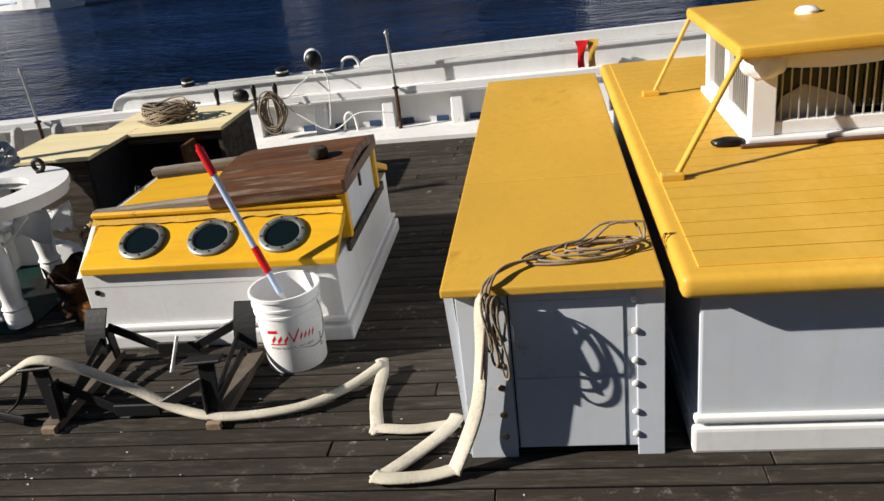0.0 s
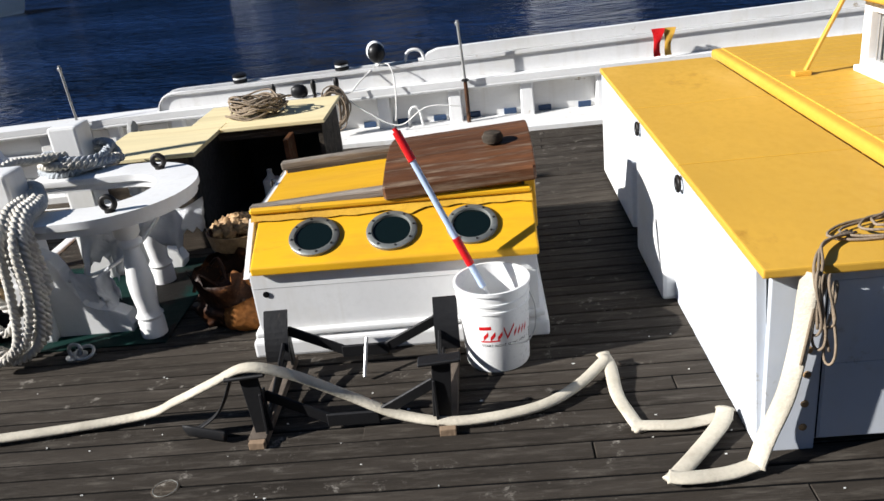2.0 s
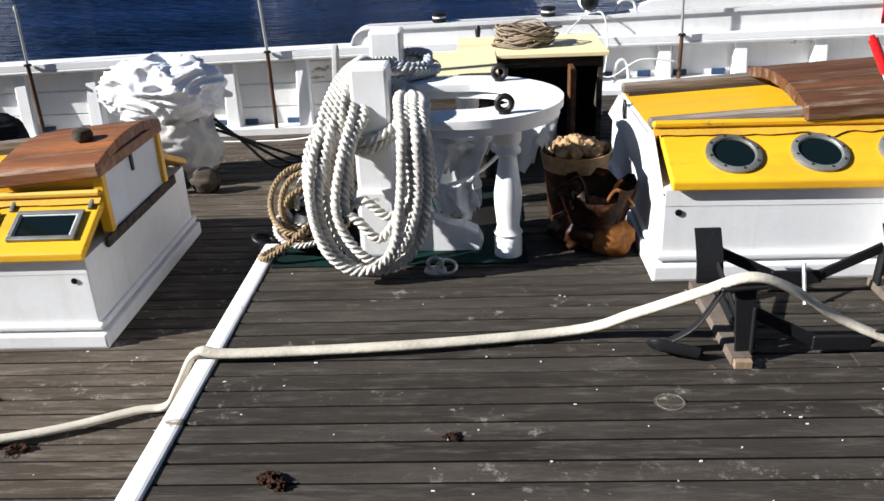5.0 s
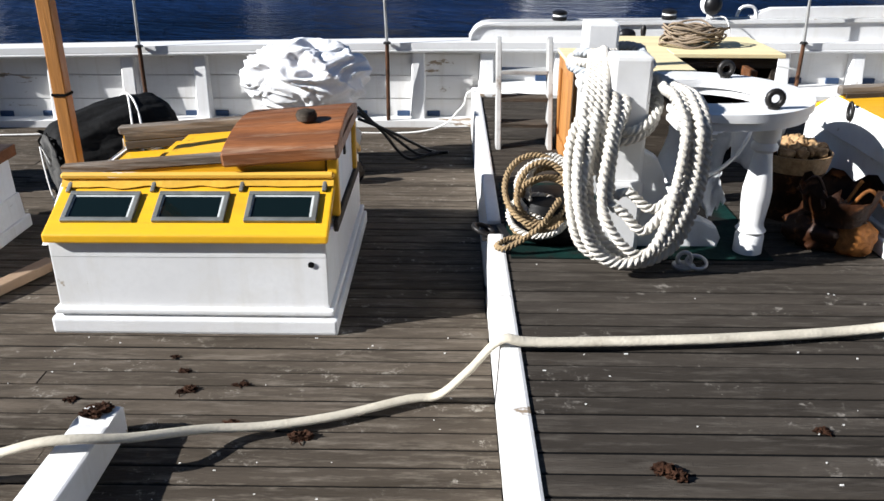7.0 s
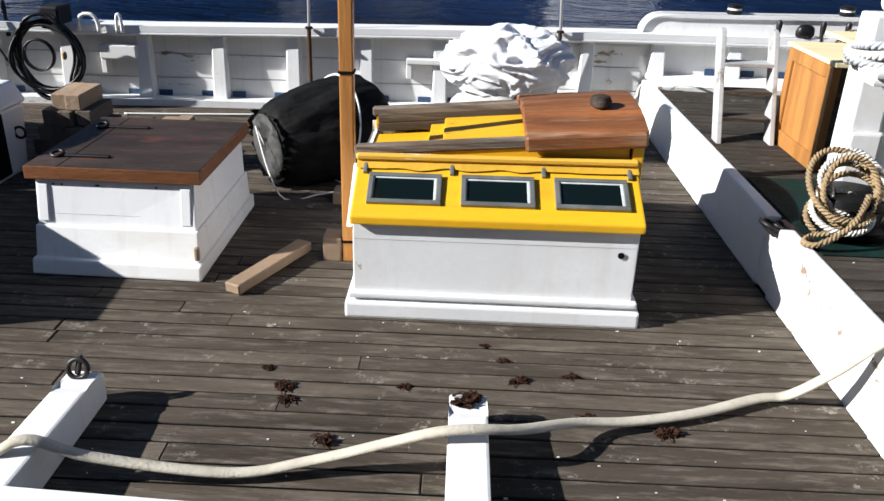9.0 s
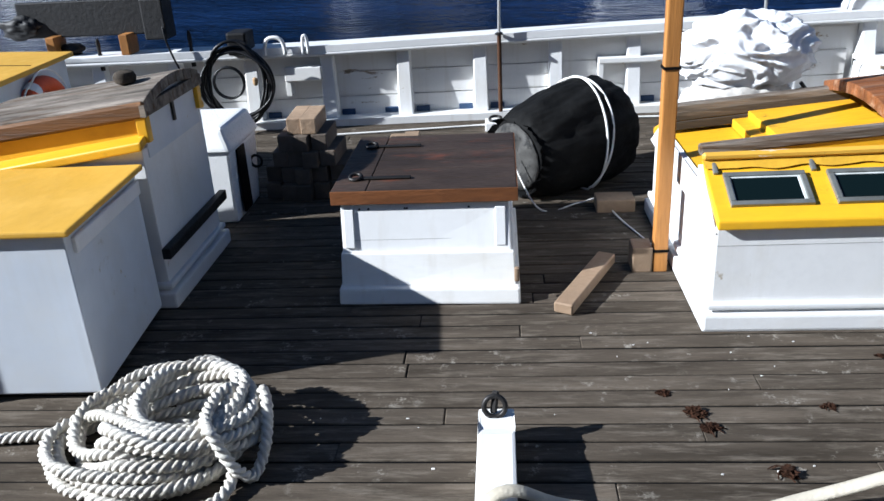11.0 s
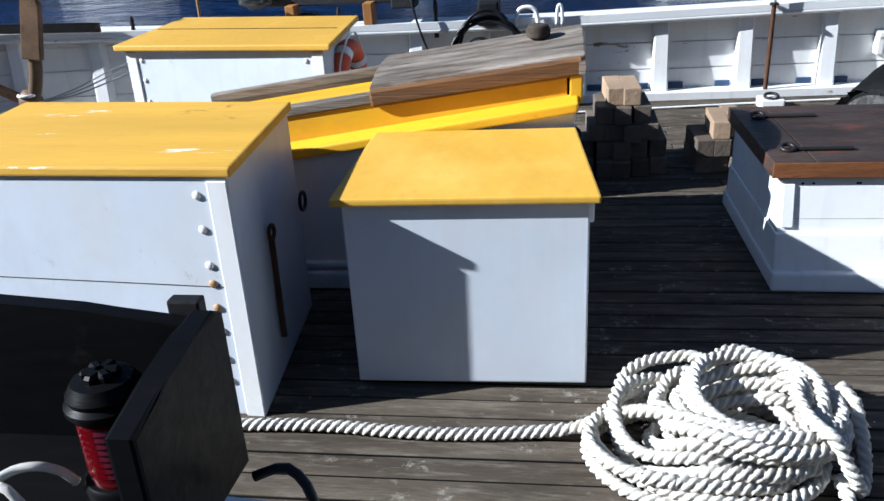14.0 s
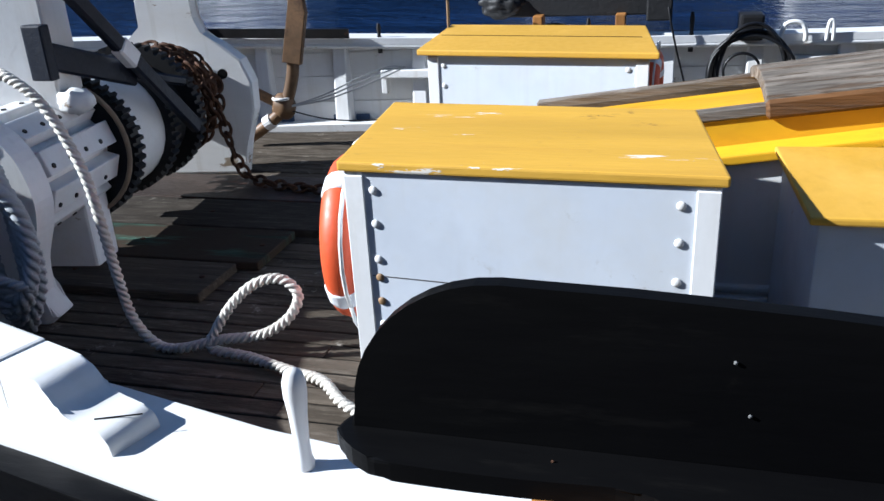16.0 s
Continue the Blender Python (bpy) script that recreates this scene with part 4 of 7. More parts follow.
# ---- deck boxes ----
bolt_mesh = mesh_of(lathe([(0.0135, 0), (0.0135, 0.001), (0.0115, 0.0042), (0.0065, 0.0062), (0.002, 0.0068)], (0, 0, 0), 10, Matrix.Rotation(radians(90), 4, "X")), "bolt", WHITE_OLD, True)
rust_bolt = mesh_of(lathe([(0.0135, 0), (0.0135, 0.001), (0.0115, 0.0042), (0.0065, 0.0062), (0.002, 0.0068)], (0, 0, 0), 10, Matrix.Rotation(radians(90), 4, "X")), "bolt", BOLT_RUST, True)


def deck_box(name, ring, z0, z1, label, lid_mat, battens=False, lift=0.0, category="deck box", group="deck boxes", lid_over=0.02, lid_thick=0.028):
    """A plank box with a painted lid; ring: plan, from the front corner anticlockwise."""
    c = Vector((sum(p[0] for p in ring) / 4, sum(p[1] for p in ring) / 4, z0))
    t = thing(name, c, label, category, group)
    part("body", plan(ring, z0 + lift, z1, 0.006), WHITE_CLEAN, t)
    out = [tuple(c.xy + (Vector(p) - c.xy) * (1 + 2 * lid_over / (Vector(p) - c.xy).length)) for p in ring]
    part("lid", plan(out, z1 + 0.002, z1 + lid_thick, 0.007), lid_mat, t)
    if battens:
        a, b = Vector(ring[0]), Vector(ring[1])
        d = (b - a).normalized()
        nrm = Vector((d.y, -d.x))
        for s in (0.032, (b - a).length - 0.032):
            p = a + d * s + nrm * 0.004
            part("corner_batten", beam((p.x, p.y, z0), (p.x, p.y, z1 - 0.01), 0.062, 0.008, 0.003, (nrm.x, nrm.y, 0)), WHITE, t)
        for s in (0.09, (b - a).length - 0.10):
            for k, h in enumerate((0.055, 0.16, 0.275, 0.335, 0.415, 0.495, 0.595, 0.675)):
                if z1 - h > z0 + 0.05:
                    p = a + d * s + nrm * 0.001
                    piece("bolt", rust_bolt if k in (3, 4) else bolt_mesh, Matrix.Translation((p.x, p.y, z1 - h)) @ Matrix.Rotation(math.atan2(d.y, d.x), 4, "Z"), t)
        p, q = a + nrm * 0.001 + d * 0.066, b + nrm * 0.001 - d * 0.066
        part("board_seam", beam((p.x, p.y, z1 - 0.33), (q.x, q.y, z1 - 0.345), 0.0015, 0.0015, 0, (nrm.x, nrm.y, 0)), WOOD_DARK, t)
    return t


deck_box("deck_box", [(-7.795, 4.36), (-7.05, 4.375), (-7.10, 5.07), (-7.80, 5.05)], 0.03, 0.655, "plain white deck box with a yellow lid", YELLOW, lid_thick=0.026)
part("batten", beam((-7.045, 4.42, 0.60), (-7.085, 5.04, 0.60), 0.02, 0.06), WHITE, bpy.data.objects["deck_box"])
part("foot", box(-7.70, -7.15, 4.45, 5.0, 0.0, 0.035), WOOD_DARK, bpy.data.objects["deck_box"])
b2 = deck_box("deck_box", [(-9.125, 4.245), (-8.065, 4.19), (-8.125, 4.95), (-9.21, 5.05)], 0.0, 0.803, "white bolted deck box with a chipped yellow lid", YELLOW_CHIP, True, lid_over=0.010, lid_thick=0.032)
part("handle", torus((-8.083, 4.87, 0.48), 0.034, 0.007, TURN_X, 20, 8), IRON, b2, "iron ring handle", "all")
part("hasp", beam((-8.070, 4.47, 0.50), (-8.068, 4.45, 0.14), 0.020, 0.010, 0.002), RUST, b2, "rusty hasp bar")
part("hasp_eye", torus((-8.066, 4.47, 0.52), 0.024, 0.007, TURN_X, 16, 7), RUST, b2, smooth="all")
b3 = deck_box("deck_box", [(-9.42, 6.26), (-8.28, 6.07), (-8.37, 7.03), (-9.50, 7.26)], 0.0, 0.83, "white bolted deck box with a two-part yellow lid", YELLOW, True, lid_over=0.03, lid_thick=0.032)
part("lid_seam", beam((-9.475, 6.78, 0.863), (-8.33, 6.57, 0.863), 0.007, 0.003, 0), CAULK, b3)

# ---- long locker on the quarterdeck ----
locker = thing("long_locker", (1.15, 5.3, Q), "long white locker with a yellow three-part lid", "locker", "deck boxes")
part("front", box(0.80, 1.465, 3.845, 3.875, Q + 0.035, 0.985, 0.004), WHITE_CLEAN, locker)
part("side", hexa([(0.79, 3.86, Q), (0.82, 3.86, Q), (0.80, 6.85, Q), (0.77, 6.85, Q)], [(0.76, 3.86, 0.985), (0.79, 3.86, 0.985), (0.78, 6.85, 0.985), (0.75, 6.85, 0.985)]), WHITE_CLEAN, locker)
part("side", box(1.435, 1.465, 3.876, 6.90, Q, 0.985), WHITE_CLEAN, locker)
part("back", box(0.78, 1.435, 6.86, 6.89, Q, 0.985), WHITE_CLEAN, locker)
part("foot", box(0.72, 0.80, 4.95, 5.55, Q, Q + 0.52, 0.02), WHITE, locker)
part("foot", box(0.74, 0.80, 5.78, 6.8, Q + 0.02, Q + 0.40, 0.02), WHITE, locker)
for a, b in ((0.80, 0.965), (1.375, 1.465)):
    part("corner_batten", box(a, b, 3.838, 3.845, Q, 0.975, 0.003), WHITE_CLEAN, locker)
part("panel_gap", box(0.9685, 0.9725, 3.8425, 3.8450, Q + 0.04, 0.97), CAULK, locker)
part("front_panel", box(0.98, 1.335, 3.841, 3.846, 0.652, 0.94, 0.002), WHITE_CLEAN, locker)
part("front_panel", box(0.98, 1.335, 3.841, 3.846, Q + 0.04, 0.649, 0.002), WHITE_CLEAN, locker)
for x in (0.925, 1.37):
    for z in (0.935, 0.82, 0.71, 0.62, 0.51, 0.42):
        piece("bolt", bolt_mesh if x > 1.1 else rust_bolt, Matrix.Translation((x, 3.836, z)), locker)
for a, b, xa, xb in ((3.80, 4.826, 0.760, 0.757), (4.833, 5.802, 0.757, 0.754), (5.809, 6.92, 0.754, 0.75)):
    part("lid", hexa([(xa, a, 0.985), (1.458, a, 0.985), (1.458, b, 0.985), (xb, b, 0.985)], [(xa, a, 1.015), (1.458, a, 1.015), (1.458, b, 1.015), (xb, b, 1.015)], 0.006), YELLOW, locker)
for y in (4.77, 5.63):
    part("handle", torus((0.742, y, 0.955), 0.030, 0.008, TURN_X, 16, 8), IRON, locker, "black iron ring", "all")

# ---- deckhouse with its skylight ----
house = thing("deckhouse", (3.3, 5.5, Q), "white deckhouse with a yellow planked roof", "deckhouse")
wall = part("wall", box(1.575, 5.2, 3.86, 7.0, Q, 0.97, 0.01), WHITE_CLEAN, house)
part("base_board", box(1.555, 5.23, 3.835, 7.03, Q, Q + 0.10, 0.012), WHITE, wall)
part("base_moulding", box(1.56, 5.22, 3.84, 7.02, Q + 0.115, Q + 0.145, 0.012, 3), WHITE, wall)
roof = part("roof", box(1.50, 5.3, 3.76, 7.08, 0.955, 1.035, 0.035, 4), YELLOW, house, "yellow roof with rounded edges", True)
part("roof_seams", box(1.565, 5.245, 3.835, 7.03, 1.0345, 1.0368), CAULK, roof, "dark seams between the roof planks")
rp = mesh_of(box(1.56, 5.25, 0, 0.1105, 1.0, 1.041, 0.002, 1), "roof_plank", YELLOW)
for k in range(27):
    piece("roof_plank", rp, Matrix.Translation((0, 3.83 + k * 0.119, 0)), roof)
sky_box = thing("skylight", (2.6, 5.5, 1.04), "white barred skylight with a yellow lid propped on struts", "skylight")
part("sill", box(1.97, 4.6, 4.98, 6.05, 1.041, 1.075, 0.010), WHITE, sky_box)
part("trim", box(1.94, 4.6, 4.955, 4.98, 1.041, 1.06, 0.008), TEAK, sky_box, "brown wooden trim")
for x, y in ((2.04, 5.05), (2.04, 5.52), (2.04, 5.98), (2.72, 5.05), (3.4, 5.05)):
    part("corner_post", box(x - 0.05, x + 0.05, y - 0.04, y + 0.04, 1.075, 1.42, 0.005), WHITE, sky_box)
part("lower_rail", box(2.09, 4.5, 5.02, 5.06, 1.075, 1.135, 0.006), WHITE, sky_box)
part("lower_rail", box(1.995, 2.04, 5.09, 5.94, 1.075, 1.12, 0.006), WHITE, sky_box)
part("upper_rail", box(2.0, 4.5, 5.02, 5.06, 1.36, 1.42, 0.006), WHITE, sky_box)
part("upper_rail", box(1.995, 2.04, 5.09, 5.94, 1.36, 1.42, 0.006), WHITE, sky_box)
for k in range(36):
    x = 2.115 + k * 0.037
    part("bar", tube([Vector((x, 5.035, 1.13)), Vector((x, 5.035, 1.37))], 0.0045, 6), GALV, sky_box)
for k in range(21):
    y = 5.12 + k * 0.0385
    if abs(y - 5.52) > 0.05:
        part("bar", tube([Vector((2.015, y, 1.12)), Vector((2.015, y, 1.37))], 0.0045, 6), GALV, sky_box)
part("blind", extrude([(2.10, 1.10), (2.46, 1.10), (2.40, 1.20), (2.22, 1.27), (2.13, 1.22)], "y", 5.086, 5.098), CLOTH_DIRTY, sky_box, "grey canvas behind the bars")
part("pane", box(2.09, 4.4, 5.10, 5.108, 1.10, 1.40), GLASS, sky_box)
part("pane", box(2.055, 2.063, 5.12, 5.95, 1.10, 1.40), GLASS, sky_box)
lid = part("lid", hexa([(1.90, 4.90, 1.43), (4.7, 4.90, 1.47), (4.7, 6.12, 1.47), (1.90, 6.12, 1.43)], [(1.90, 4.90, 1.485), (4.7, 4.90, 1.53), (4.7, 6.12, 1.53), (1.90, 6.12, 1.485)], 0.02, 3), YELLOW, sky_box, "yellow skylight lid")
part("vent", lathe([(0.052, 0), (0.052, 0.016), (0.036, 0.030), (0.01, 0.034)], (2.35, 5.55, 1.49), 24), PLASTIC, lid, "white round cap", True)
part("canvas", lump((2.02, 4.97, 1.39), (0.09, 0.04, 0.06), 0.3, 2, 3, 3.0), CLOTH, sky_box, "furled white canvas", "all")
bm = bmesh.new()
rows = [[bm.verts.new((2.05 + 0.12 * j, 4.96 + 0.012 * math.sin(j * 1.3), 1.42 - 0.04 * k - 0.02 * abs(math.sin(j * 0.8)) * k)) for k in range(2)] for j in range(20)]
for a, b in zip(rows, rows[1:]):
    bm.faces.new((a[0], b[0], b[1], a[1]))
part("canvas", bm, CLOTH, sky_box, "white canvas curtain edge")
for foot, head in (((1.62, 4.64, 1.05), (1.93, 4.93, 1.47)), ((1.72, 6.06, 1.05), (1.93, 6.08, 1.47))):
    st = part("strut", beam(foot, head, 0.024, 0.02), YELLOW, sky_box, "yellow prop strut")
    part("strut_foot", box(foot[0] - 0.06, foot[0] + 0.03, foot[1] - 0.03, foot[1] + 0.03, 1.04, 1.068, 0.005), YELLOW_CHIP, st)
single("deck_shoe", lump((1.90, 5.02, 1.06), (0.075, 0.032, 0.022), 0.15, 1.5, 3, 5.0, floor=1.041), BLACK_HOSE, "black rubber shoe sole lying on the yellow roof", "shoe", smooth="all")
rag = thing("flag_rag", (1.47, 7.35, 1.05), "red and yellow rags tied on the rail", "rag")
for k, (m, dx) in enumerate(((RED, 0.0), (YELLOW, 0.09))):
    bm = bmesh.new()
    rows = [[bm.verts.new((1.44 + dx + 0.05 * (i - 1) * (1 - 0.12 * j) + 0.012 * math.sin(j + i), 8.42 + 0.012 * math.sin(i * 2 + j), 0.98 - 0.045 * j)) for i in range(3)] for j in range(6)]
    for a, b in zip(rows, rows[1:]):
        for i in range(2):
            bm.faces.new((a[i], a[i + 1], b[i + 1], b[i]))
    part("cloth", bm, m, rag, "yellow cloth strip" if k else "red cloth strip", "all")

# ---- bucket, mop, cradle, hose ----
BX, BY = -0.045, 4.575
bucket = thing("bucket", (BX, BY, Q), "white plastic bucket with red and black printing, on the deck", "bucket")
pro = [(0.0, 0.0), (0.128, 0.0), (0.132, 0.008), (0.143, 0.27), (0.148, 0.272), (0.148, 0.282), (0.1445, 0.284), (0.146, 0.305), (0.151, 0.307), (0.151, 0.317), (0.147, 0.319), (0.148, 0.352), (0.156, 0.354), (0.156, 0.368), (0.146, 0.368), (0.142, 0.30), (0.126, 0.012), (0.0, 0.012)]
part("shell", lathe(pro[1:-1], (BX, BY, Q), 48), PLASTIC, bucket, smooth=True)
part("bail", tube(curve_through([(BX + 0.146, BY - 0.03, Q + 0.31), (BX + 0.165, BY - 0.05, Q + 0.26), (BX + 0.158, BY - 0.07, Q + 0.16), (BX + 0.12, BY - 0.10, Q + 0.12), (BX + 0.06, BY - 0.142, Q + 0.14)], 0.02), 0.003, 6), GALV, bucket, "wire handle", "all")


def on_bucket(flat_verts, faces, z, r0=0.1365):
    """Wrap a flat drawing (metres) round the bucket's front."""
    bm = bmesh.new()
    vs = []
    for x, y in flat_verts:
        h = z + y
        r = 0.131 + (h - 0.0) * 0.0425 + 0.0012
        a = x / r - math.pi / 2 + 0.27
        vs.append(bm.verts.new((BX + r * math.cos(a), BY + r * math.sin(a), Q + h)))
    for f in faces:
        try:
            bm.faces.new([vs[i] for i in f])
        except ValueError:
            pass
    return bm


# a red mark of plain slanted shapes, no letters
vs, fs = [], []


def stroke(x0, y0, x1, y1, w):
    n = 8
    for k in range(n + 1):
        t = k / n
        x, y = x0 + (x1 - x0) * t, y0 + (y1 - y0) * t
        vs.extend([(x, y - w / 2), (x, y + w / 2)])
    b = len(vs) - 2 * (n + 1)
    fs.extend([(b + 2 * k, b + 2 * k + 2, b + 2 * k + 3, b + 2 * k + 1) for k in range(n)])


stroke(-0.095, 0.050, -0.05, 0.054, 0.011)
for k in range(3):
    stroke(-0.080 + k * 0.026, 0.016, -0.062 + k * 0.026, 0.034, 0.014)
stroke(-0.004, 0.050, 0.008, 0.016, 0.014)
stroke(0.008, 0.016, 0.036, 0.056, 0.010)
for k in range(4):
    stroke(0.034 + k * 0.017, 0.020, 0.046 + k * 0.017, 0.038, 0.013)
stroke(-0.09, 0.006, -0.02, 0.010, 0.005)
vs = [(x * 1.12, y * 1.35) for x, y in vs]
for k in range(0, len(vs), 18):
    part("red_mark", on_bucket(vs[k:k + 18], [tuple(i - k for i in f) for f in fs if k <= f[0] < k + 18], 0.14), RED, bucket, "red slanting bar")
txt = bpy.data.curves.new("slogan", "FONT")
txt.body, txt.size, txt.align_x, txt.resolution_u = "START RIGHT START HERE", 0.0165, "CENTER", 2
tob = bpy.data.objects.new("slogan", txt)
scene.collection.objects.link(tob)
bpy.context.view_layer.update()
tme = tob.evaluated_get(bpy.context.evaluated_depsgraph_get()).to_mesh()
tv, tf = [(v.co.x, v.co.y) for v in tme.vertices], [tuple(p.vertices) for p in tme.polygons]
bpy.data.objects.remove(tob)
part("slogan", on_bucket(tv, tf, 0.125), INK, bucket, "line of small black capitals")
vs, fs = [], []
for k in range(6):
    stroke(0.135, 0.06 + k * 0.012, 0.150, 0.06 + k * 0.012, 0.006)
part("small_print", on_bucket(vs, fs, 0.03), INK, bucket)

mop = thing("mop", (0.02, 4.53, 0.36), "blue and white mop handle with red grips, standing in the bucket", "mop")
a, b = Vector((0.045, 4.545, 0.36)), Vector((-0.377, 4.772, 1.30))
seg = lambda s, e, r, m, nm: part(nm, tube([a + (b - a) * s, a + (b - a) * e], r, 12), m, mop, smooth=True)
seg(0.0, 0.33, 0.010, PLASTIC, "shank")
seg(0.30, 0.40, 0.014, BLUE, "sleeve")
seg(0.40, 0.52, 0.0175, RED, "grip")
seg(0.52, 0.86, 0.0135, BLUE, "pole")
seg(0.86, 0.985, 0.0175, RED, "grip")
seg(0.985, 1.0, 0.010, RED, "end_cap")

cradle = thing("boat_cradle", (-0.6, 4.33, Q), "black steel boat cradle on wooden runners", "cradle")
for x in (-0.955, -0.245):
    part("runner", box(x - 0.035, x + 0.035, 4.07, 4.66, Q, Q + 0.035, 0.004), TIMBER_DARK, cradle, "rusty wooden runner")
    part("runner_end", box(x - 0.03, x + 0.03, 4.045, 4.07, Q, Q + 0.03, 0.003), TIMBER, cradle)
    s = 1 if x < -0.5 else -1
    part("front_upright", beam((x + 0.02 * s, 4.11, Q + 0.035), (x, 4.12, Q + 0.28), 0.012, 0.07, 0.003, (1, 0, 0)), BLACK_STEEL, cradle)
    part("front_web", beam((x + 0.035 * s, 4.115, Q + 0.035), (x + 0.035 * s, 4.13, Q + 0.20), 0.06, 0.010, 0.002, (1, 0, 0)), BLACK_STEEL, cradle)
    part("front_pad", beam((x - 0.085, 4.12, Q + 0.275), (x + 0.07, 4.12, Q + 0.285), 0.06, 0.014, 0.004), BLACK_STEEL, cradle)
    part("back_upright", beam((x + 0.03 * s, 4.60, Q + 0.035), (x + 0.035 * s, 4.58, Q + 0.20), 0.05, 0.012, 0.003, (1, 0, 0)), BLACK_STEEL, cradle)
    # curved back pad
    bm = bmesh.new()
    rows = []
    for k in range(9):
        u = k / 8
        z, y = Q + 0.10 + 0.19 * u, 4.50 + 0.09 * u ** 1.8
        rows.append([(x - 0.05, y, z), (x + 0.05, y, z), (x + 0.05, y + 0.012, z), (x - 0.05, y + 0.012, z)])
    for r1, r2 in zip(rows, rows[1:]):
        hexa(r1, r2, 0, 1, bm)
    bmesh.ops.remove_doubles(bm, verts=bm.verts, dist=1e-5)
    part("back_pad", bm, BLACK_STEEL, cradle)
    part("side_bar", beam((x + 0.02 * s, 4.14, Q + 0.05), (x + 0.02 * s, 4.58, Q + 0.10), 0.012, 0.04), BLACK_STEEL, cradle)
    part("brace", beam((x + 0.03 * s, 4.15, Q + 0.06), (x + 0.03 * s, 4.52, Q + 0.17), 0.012, 0.03), BLACK_STEEL, cradle)
for y, zt, zm in ((4.585, Q + 0.20, Q + 0.085), (4.15, Q + 0.17, Q + 0.045)):
    part("v_bar", beam((-0.92, y, zt), (-0.68, y - 0.01, zm), 0.012, 0.045), BLACK_STEEL, cradle)
    part("v_bar", beam((-0.28, y, zt), (-0.52, y - 0.01, zm), 0.012, 0.045), BLACK_STEEL, cradle)
    part("v_plate", beam((-0.70, y - 0.012, zm), (-0.50, y - 0.012, zm), 0.014, 0.055), BLACK_STEEL, cradle)
part("tie_rod", tube([Vector((-0.585, 4.56, Q + 0.15)), Vector((-0.60, 4.46, Q + 0.02))], 0.008, 8), GALV, cradle)
part("strap_loop", tube(curve_through([(-1.02, 4.13, Q + 0.27), (-1.10, 4.14, Q + 0.12), (-1.22, 4.16, Q + 0.03), (-1.24, 4.12, Q + 0.06), (-1.08, 4.10, Q + 0.03)], 0.02), 0.022, 8, None, 0.25), BLACK_STEEL, cradle, "black webbing strap", "all")

HOSE_LINE = [(-7.6, 3.42, 0.06), (-6.9, 3.50, 0.05), (-6.12, 3.62, 0.05), (-5.72, 3.63, 0.12), (-5.57, 3.66, 0.185), (-5.4, 3.70, 0.10), (-5.0, 3.735, 0.035), (-4.75, 3.78, 0.06), (-4.5, 3.80, 0.13), (-4.36, 3.805, 0.172), (-4.24, 3.82, 0.178),
             (-4.10, 3.88, 0.14), (-3.9, 4.02, 0.075), (-3.70, 4.09, 0.04), (-3.45, 4.17, 0.032), (-3.2, 4.28, 0.032), (-3.08, 4.30, 0.04), (-2.97, 4.22, 0.20), (-2.86, 4.16, 0.365), (-2.72, 4.15, Q + 0.032), (-2.08, 4.19, Q + 0.032), (-1.5, 4.27, Q + 0.035),
             (-1.3, 4.23, Q + 0.12), (-1.1, 4.15, Q + 0.24), (-0.95, 4.11, Q + 0.315), (-0.80, 4.13, Q + 0.26), (-0.62, 4.17, Q + 0.13), (-0.42, 4.13, Q + 0.05), (-0.2, 4.09, Q + 0.032), (0.08, 4.14, Q + 0.032), (0.25, 4.26, Q + 0.035), (0.385, 4.405, Q + 0.06)]
hose = thing("canvas_hose", (-2.0, 4.2, Q), "long cream canvas fire hose lying across the deck", "hose")
part("run", tube(curve_through(HOSE_LINE, 0.03), 0.0235, 12, None, 0.6), HOSE, hose, smooth="all")
def hose_fold(points, r=0.029):
    """A flattened length of hose, creased at both ends."""
    pts = curve_through(points, 0.015)
    n = len(pts)
    wide = [r * (1.12 if i in (0, n - 1) else 1.0) for i in range(n)]
    part("fold", tube(pts, wide, 14, None, 0.38), HOSE, hose, smooth="all")


hose_fold([(0.372, 4.44, Q + 0.055), (0.388, 4.36, Q + 0.045), (0.388, 4.20, Q + 0.022), (0.412, 4.07, Q + 0.018), (0.435, 3.975, Q + 0.018)], 0.026)
hose_fold([(0.405, 4.005, Q + 0.020), (0.47, 3.995, Q + 0.022), (0.58, 3.988, Q + 0.022), (0.745, 4.01, Q + 0.03)], 0.027)
hose_fold([(0.735, 4.03, Q + 0.045), (0.70, 3.955, Q + 0.04), (0.60, 3.84, Q + 0.024), (0.475, 3.70, Q + 0.02)], 0.030)
hose_fold([(0.468, 3.715, Q + 0.028), (0.53, 3.70, Q + 0.030), (0.66, 3.715, Q + 0.026), (0.755, 3.745, Q + 0.03)], 0.030)
hose_fold([(0.745, 3.735, Q + 0.025), (0.79, 3.775, Q + 0.11), (0.845, 3.785, Q + 0.26), (0.875, 3.785, Q + 0.45), (0.885, 3.785, Q + 0.60), (0.90, 3.80, Q + 0.665)], 0.032)

